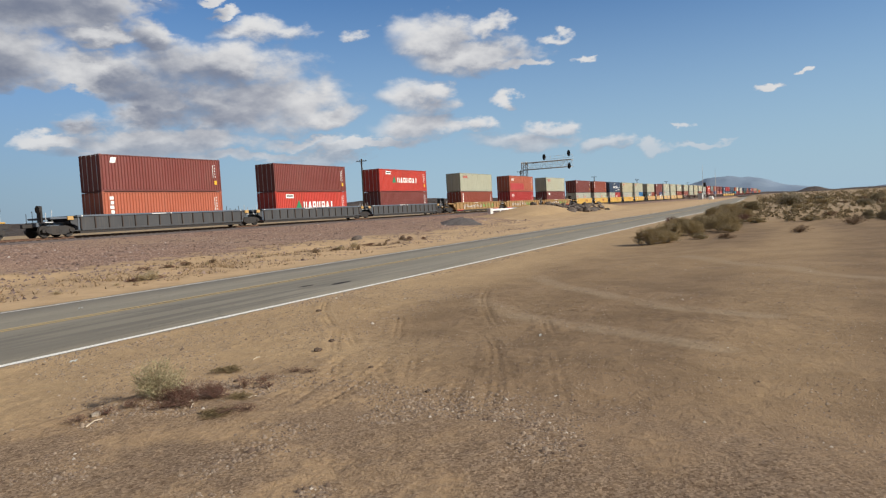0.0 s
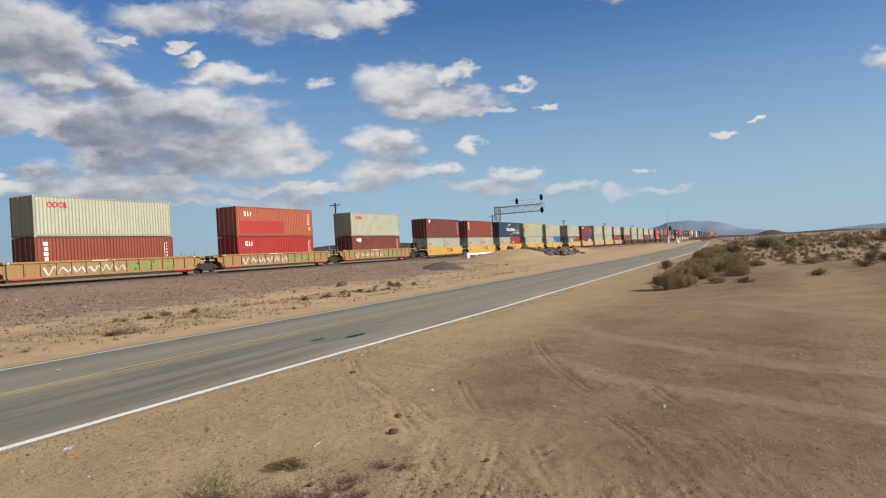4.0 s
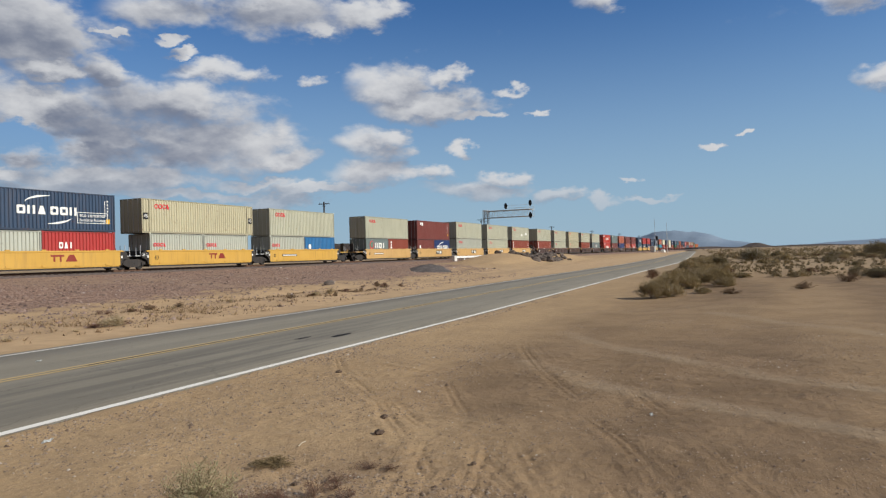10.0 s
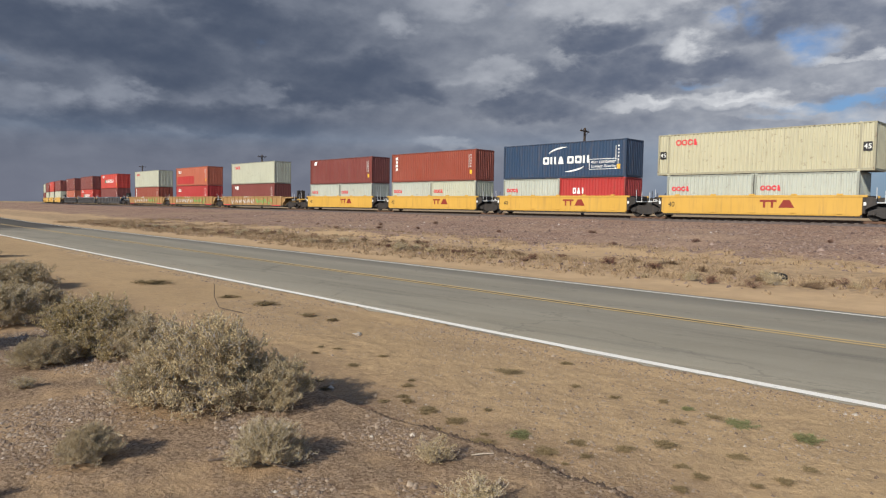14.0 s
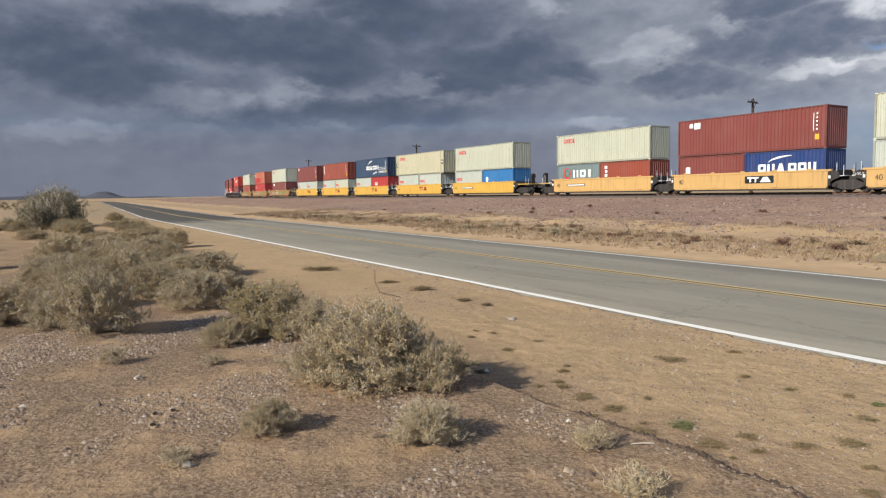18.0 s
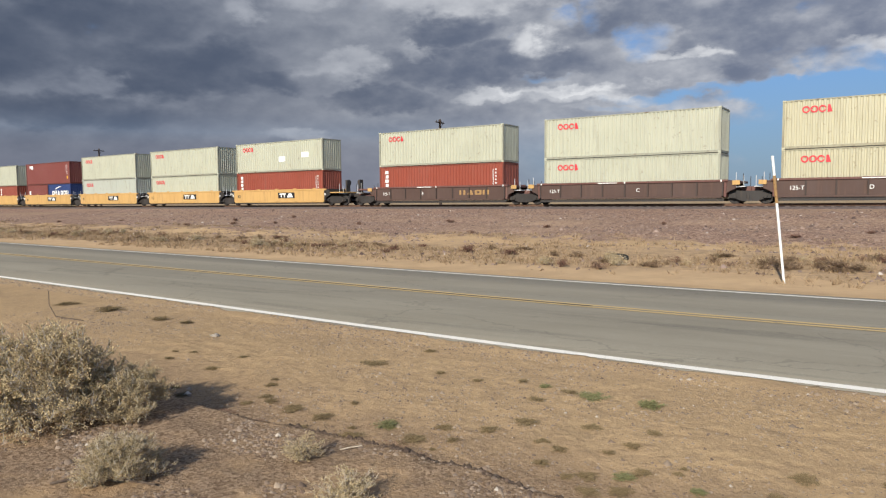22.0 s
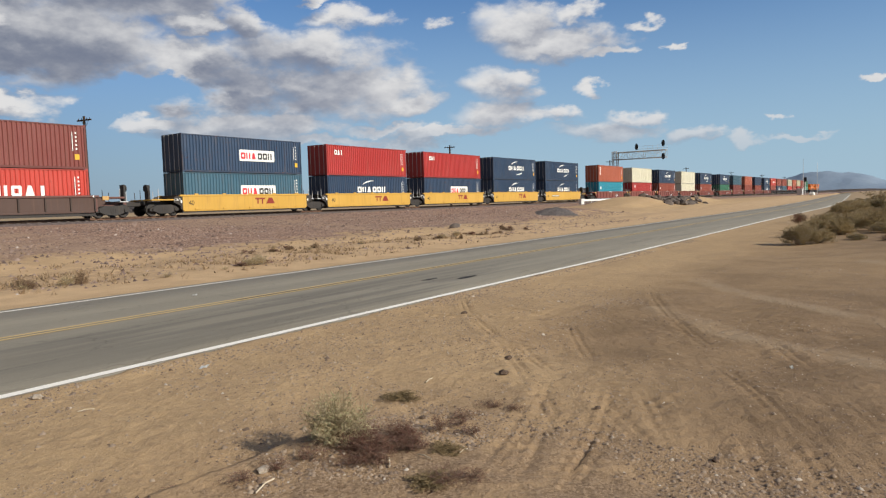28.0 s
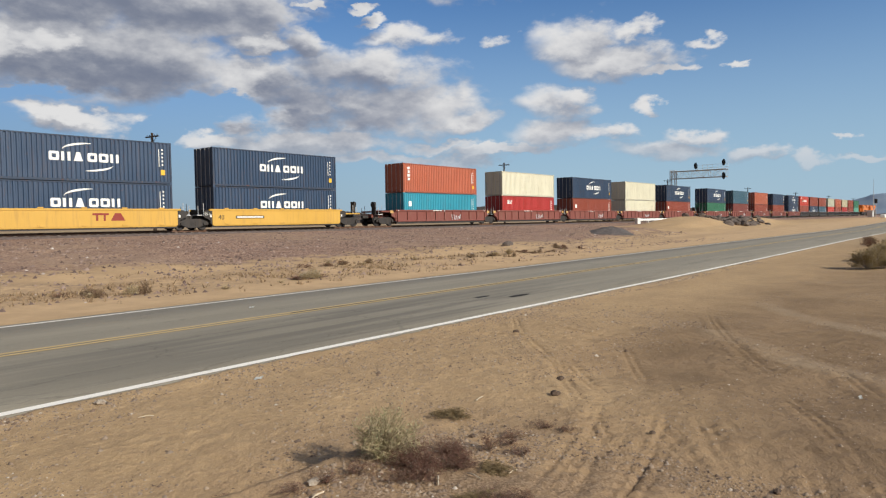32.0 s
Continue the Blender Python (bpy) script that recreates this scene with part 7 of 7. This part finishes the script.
# old tyre
tz = float(ground_z(-6.2, 20.0))
tv, tf = [], []
for j in range(28):
    for k in range(10):
        a, b = 2 * math.pi * j / 28, 2 * math.pi * k / 10
        rr = 0.30 + 0.10 * math.cos(b)
        tv.append((rr * math.cos(a), rr * math.sin(a), 0.11 * math.copysign(abs(math.sin(b)) ** 0.6, math.sin(b))))
for j in range(28):
    for k in range(10):
        tf.append((j * 10 + k, ((j + 1) % 28) * 10 + k, ((j + 1) % 28) * 10 + (k + 1) % 10, j * 10 + (k + 1) % 10))
tagged(hang("tyre", mesh_of("tyre", tv, tf, RUBBER, True), at=pose(-6.25, 20.05, tz + 0.08, 8, 4, 0) @ Matrix.Diagonal((0.78, 0.78, 0.85, 1))), "old black car tyre lying on the verge", "tyre")
# dark patches of spilled tar on the road
for x, y, r in ((13.6, 9.77, 0.30), (14.34, 9.17, 0.40)):
    v = [(x, y, 0.020)] + [(x + r * (1 + 0.2 * math.sin(3 * a + x)) * math.cos(a), y + 0.32 * r * (1 + 0.2 * math.cos(2 * a)) * math.sin(a), 0.020) for a in [2 * math.pi * k / 18 for k in range(18)]]
    tagged(new("tar_patch", mesh_of("tar_patch", v, [(0, k + 1, (k + 1) % 18 + 1) for k in range(18)], RUBBER)), "black tar patch on the asphalt", "patch", "tar patches")
# instrument house, a white car and masts far along the line
hut = empty("relay_hut", "small pale steel relay hut beside the track", "hut", "", pose(322, 39.0, float(ground_z(322, 39.0))))
bm = bmn()
bx(bm, -1.2, 1.2, -1.0, 1.0, 0, 2.6, 0.05)
part("hut_wall", bm, GALV, hut)
bm = bmn()
bx(bm, -1.35, 1.35, -1.15, 1.15, 2.6, 2.75, 0.03)
part("hut_roof", bm, POSTWHITE, hut)
bm = bmn()
bx(bm, -0.5, 0.5, -1.03, -1.0, 0.1, 2.1)
part("hut_door", bm, POSTWHITE, hut)
# two bevelled boxes standing in for a far white car
box_ = empty("equipment_cabinet", "low white car of plain box shapes on the gravel", "cabinet", "", pose(312, 33.5, float(ground_z(312, 33.5))))
bm = bmn()
bx(bm, -2.2, 2.2, -0.9, 0.9, 0.25, 1.0, 0.12)
bx(bm, -0.9, 1.6, -0.8, 0.8, 0.95, 1.6, 0.2)
part("cabinet_body", bm, POSTWHITE, box_)
for x, y, h in ((330, 38.8, 15.5), (332, 33.7, 14.0)):
    mast = empty("radio_mast", "thin grey steel radio mast", "mast", "radio masts", pose(x, y, float(ground_z(x, y))))
    part("mast", rod(bmn(), (0, 0, 0), (0, 0, h), 0.14, 6, 0.05), GALV, mast)
sm = empty("signal_mast", "far black signal head on a steel mast", "signal", "", pose(318, 36.6, float(ground_z(318, 36.6))))
part("mast", rod(bmn(), (0, 0, 0), (0, 0, 6.6), 0.12, 8), GALV, sm)
bm = bmn()
bx(bm, -0.25, 0.05, -0.55, 0.55, 5.6, 7.4, 0.15)
part("signal_head", bm, SIGNALBLACK, sm)

# ---- hills ----
def hills(name, label, mat, peaks, yaw0, yaw1, d0, d1, base, seed, rough):
    """A belt of terrain between two distances: peaks are (yaw, elevation, half width in degrees)."""
    na, nd = 220, 16
    verts, faces = [], []
    for j in range(nd):
        t = j / (nd - 1)
        for k in range(na):
            a = yaw0 + (yaw1 - yaw0) * k / (na - 1)
            d = d0 + (d1 - d0) * t
            e = sum(p * math.exp(-abs((a - y) / w) ** 2.6) for y, p, w in peaks)
            env = math.sin(math.pi * min(1.0, t * 1.0)) if t < 0.5 else 1.0 - 0.9 * (t - 0.5) * 2
            env = max(0.0, env)
            z = base + (0.5 * (d0 + d1)) * math.tan(radians(e)) * env
            rid = noise.fractal(Vector((a * 0.45 + seed, t * 3.0, seed)), 1.0, 2.1, 5)
            z += rough * rid * (0.5 * (d0 + d1)) * math.tan(radians(max(e, 0.02))) * min(1.0, 3 * t)
            verts.append((-math.sin(radians(a)) * d, math.cos(radians(a)) * d, z if j else base - 1))
    for j in range(nd - 1):
        for k in range(na - 1):
            faces.append((j * na + k, (j + 1) * na + k, (j + 1) * na + k + 1, j * na + k + 1))
    return tagged(new(name, mesh_of(name, verts, faces, mat, True)), label, "hill", kind="structure")


hills("hill", "brown rocky desert hill behind the railway", HILLROCK, ((-12.3, 4.9, 5.2), (-2.0, 3.7, 4.2), (-19.5, 1.1, 3.0), (-8.5, 1.2, 2.6), (-16.0, 0.6, 3.0), (-24.0, 1.3, 5.0), (-38.0, 1.2, 9.0), (-57.0, 1.3, 8.0), (-70, 0.8, 7.0)), 14, -80, 560, 960, 0.5, 3.3, 0.05)
hills("far_range", "mountain range on the horizon with blue-grey haze painted in", RANGE, ((-85.2, 1.45, 2.6), (-80.8, 0.85, 3.0), (-89.0, 0.5, 2.2), (-97.5, 0.32, 3.2), (-75, 0.8, 3.0), (-104, 0.4, 4.0)), -66, -118, 3500, 4300, 0.0, 7.7, 0.20)
hills("far_peak", "small dark hill on the horizon", FARDARK, ((82.4, 0.50, 1.1), (85.5, 0.42, 1.5), (89.0, 0.25, 3.0), (79.5, 0.12, 2.0)), 70, 110, 2500, 3100, 0.0, 1.2, 0.10)
hills("near_knoll", "small brown knoll on the plain", HILLROCK, ((-90.6, 0.34, 0.8), (-86.5, 0.2, 3.0), (-94.0, 0.15, 3.0)), -80, -100, 1500, 1900, 0.0, 4.1, 0.12)


# ---- what moves ----
def motions():
    times = (0.0, 4.0, 8.0, 12.0, 16.0, 20.0, 24.0, 28.0, 32.0)
    for thing, s, z in MOVING:
        rows = []
        for t in times:
            x, y, a = track(s - SPEED * t)
            rows.append((t, pose(x, y, z, 0, 0, a)))
        walk(thing, rows)


motions()
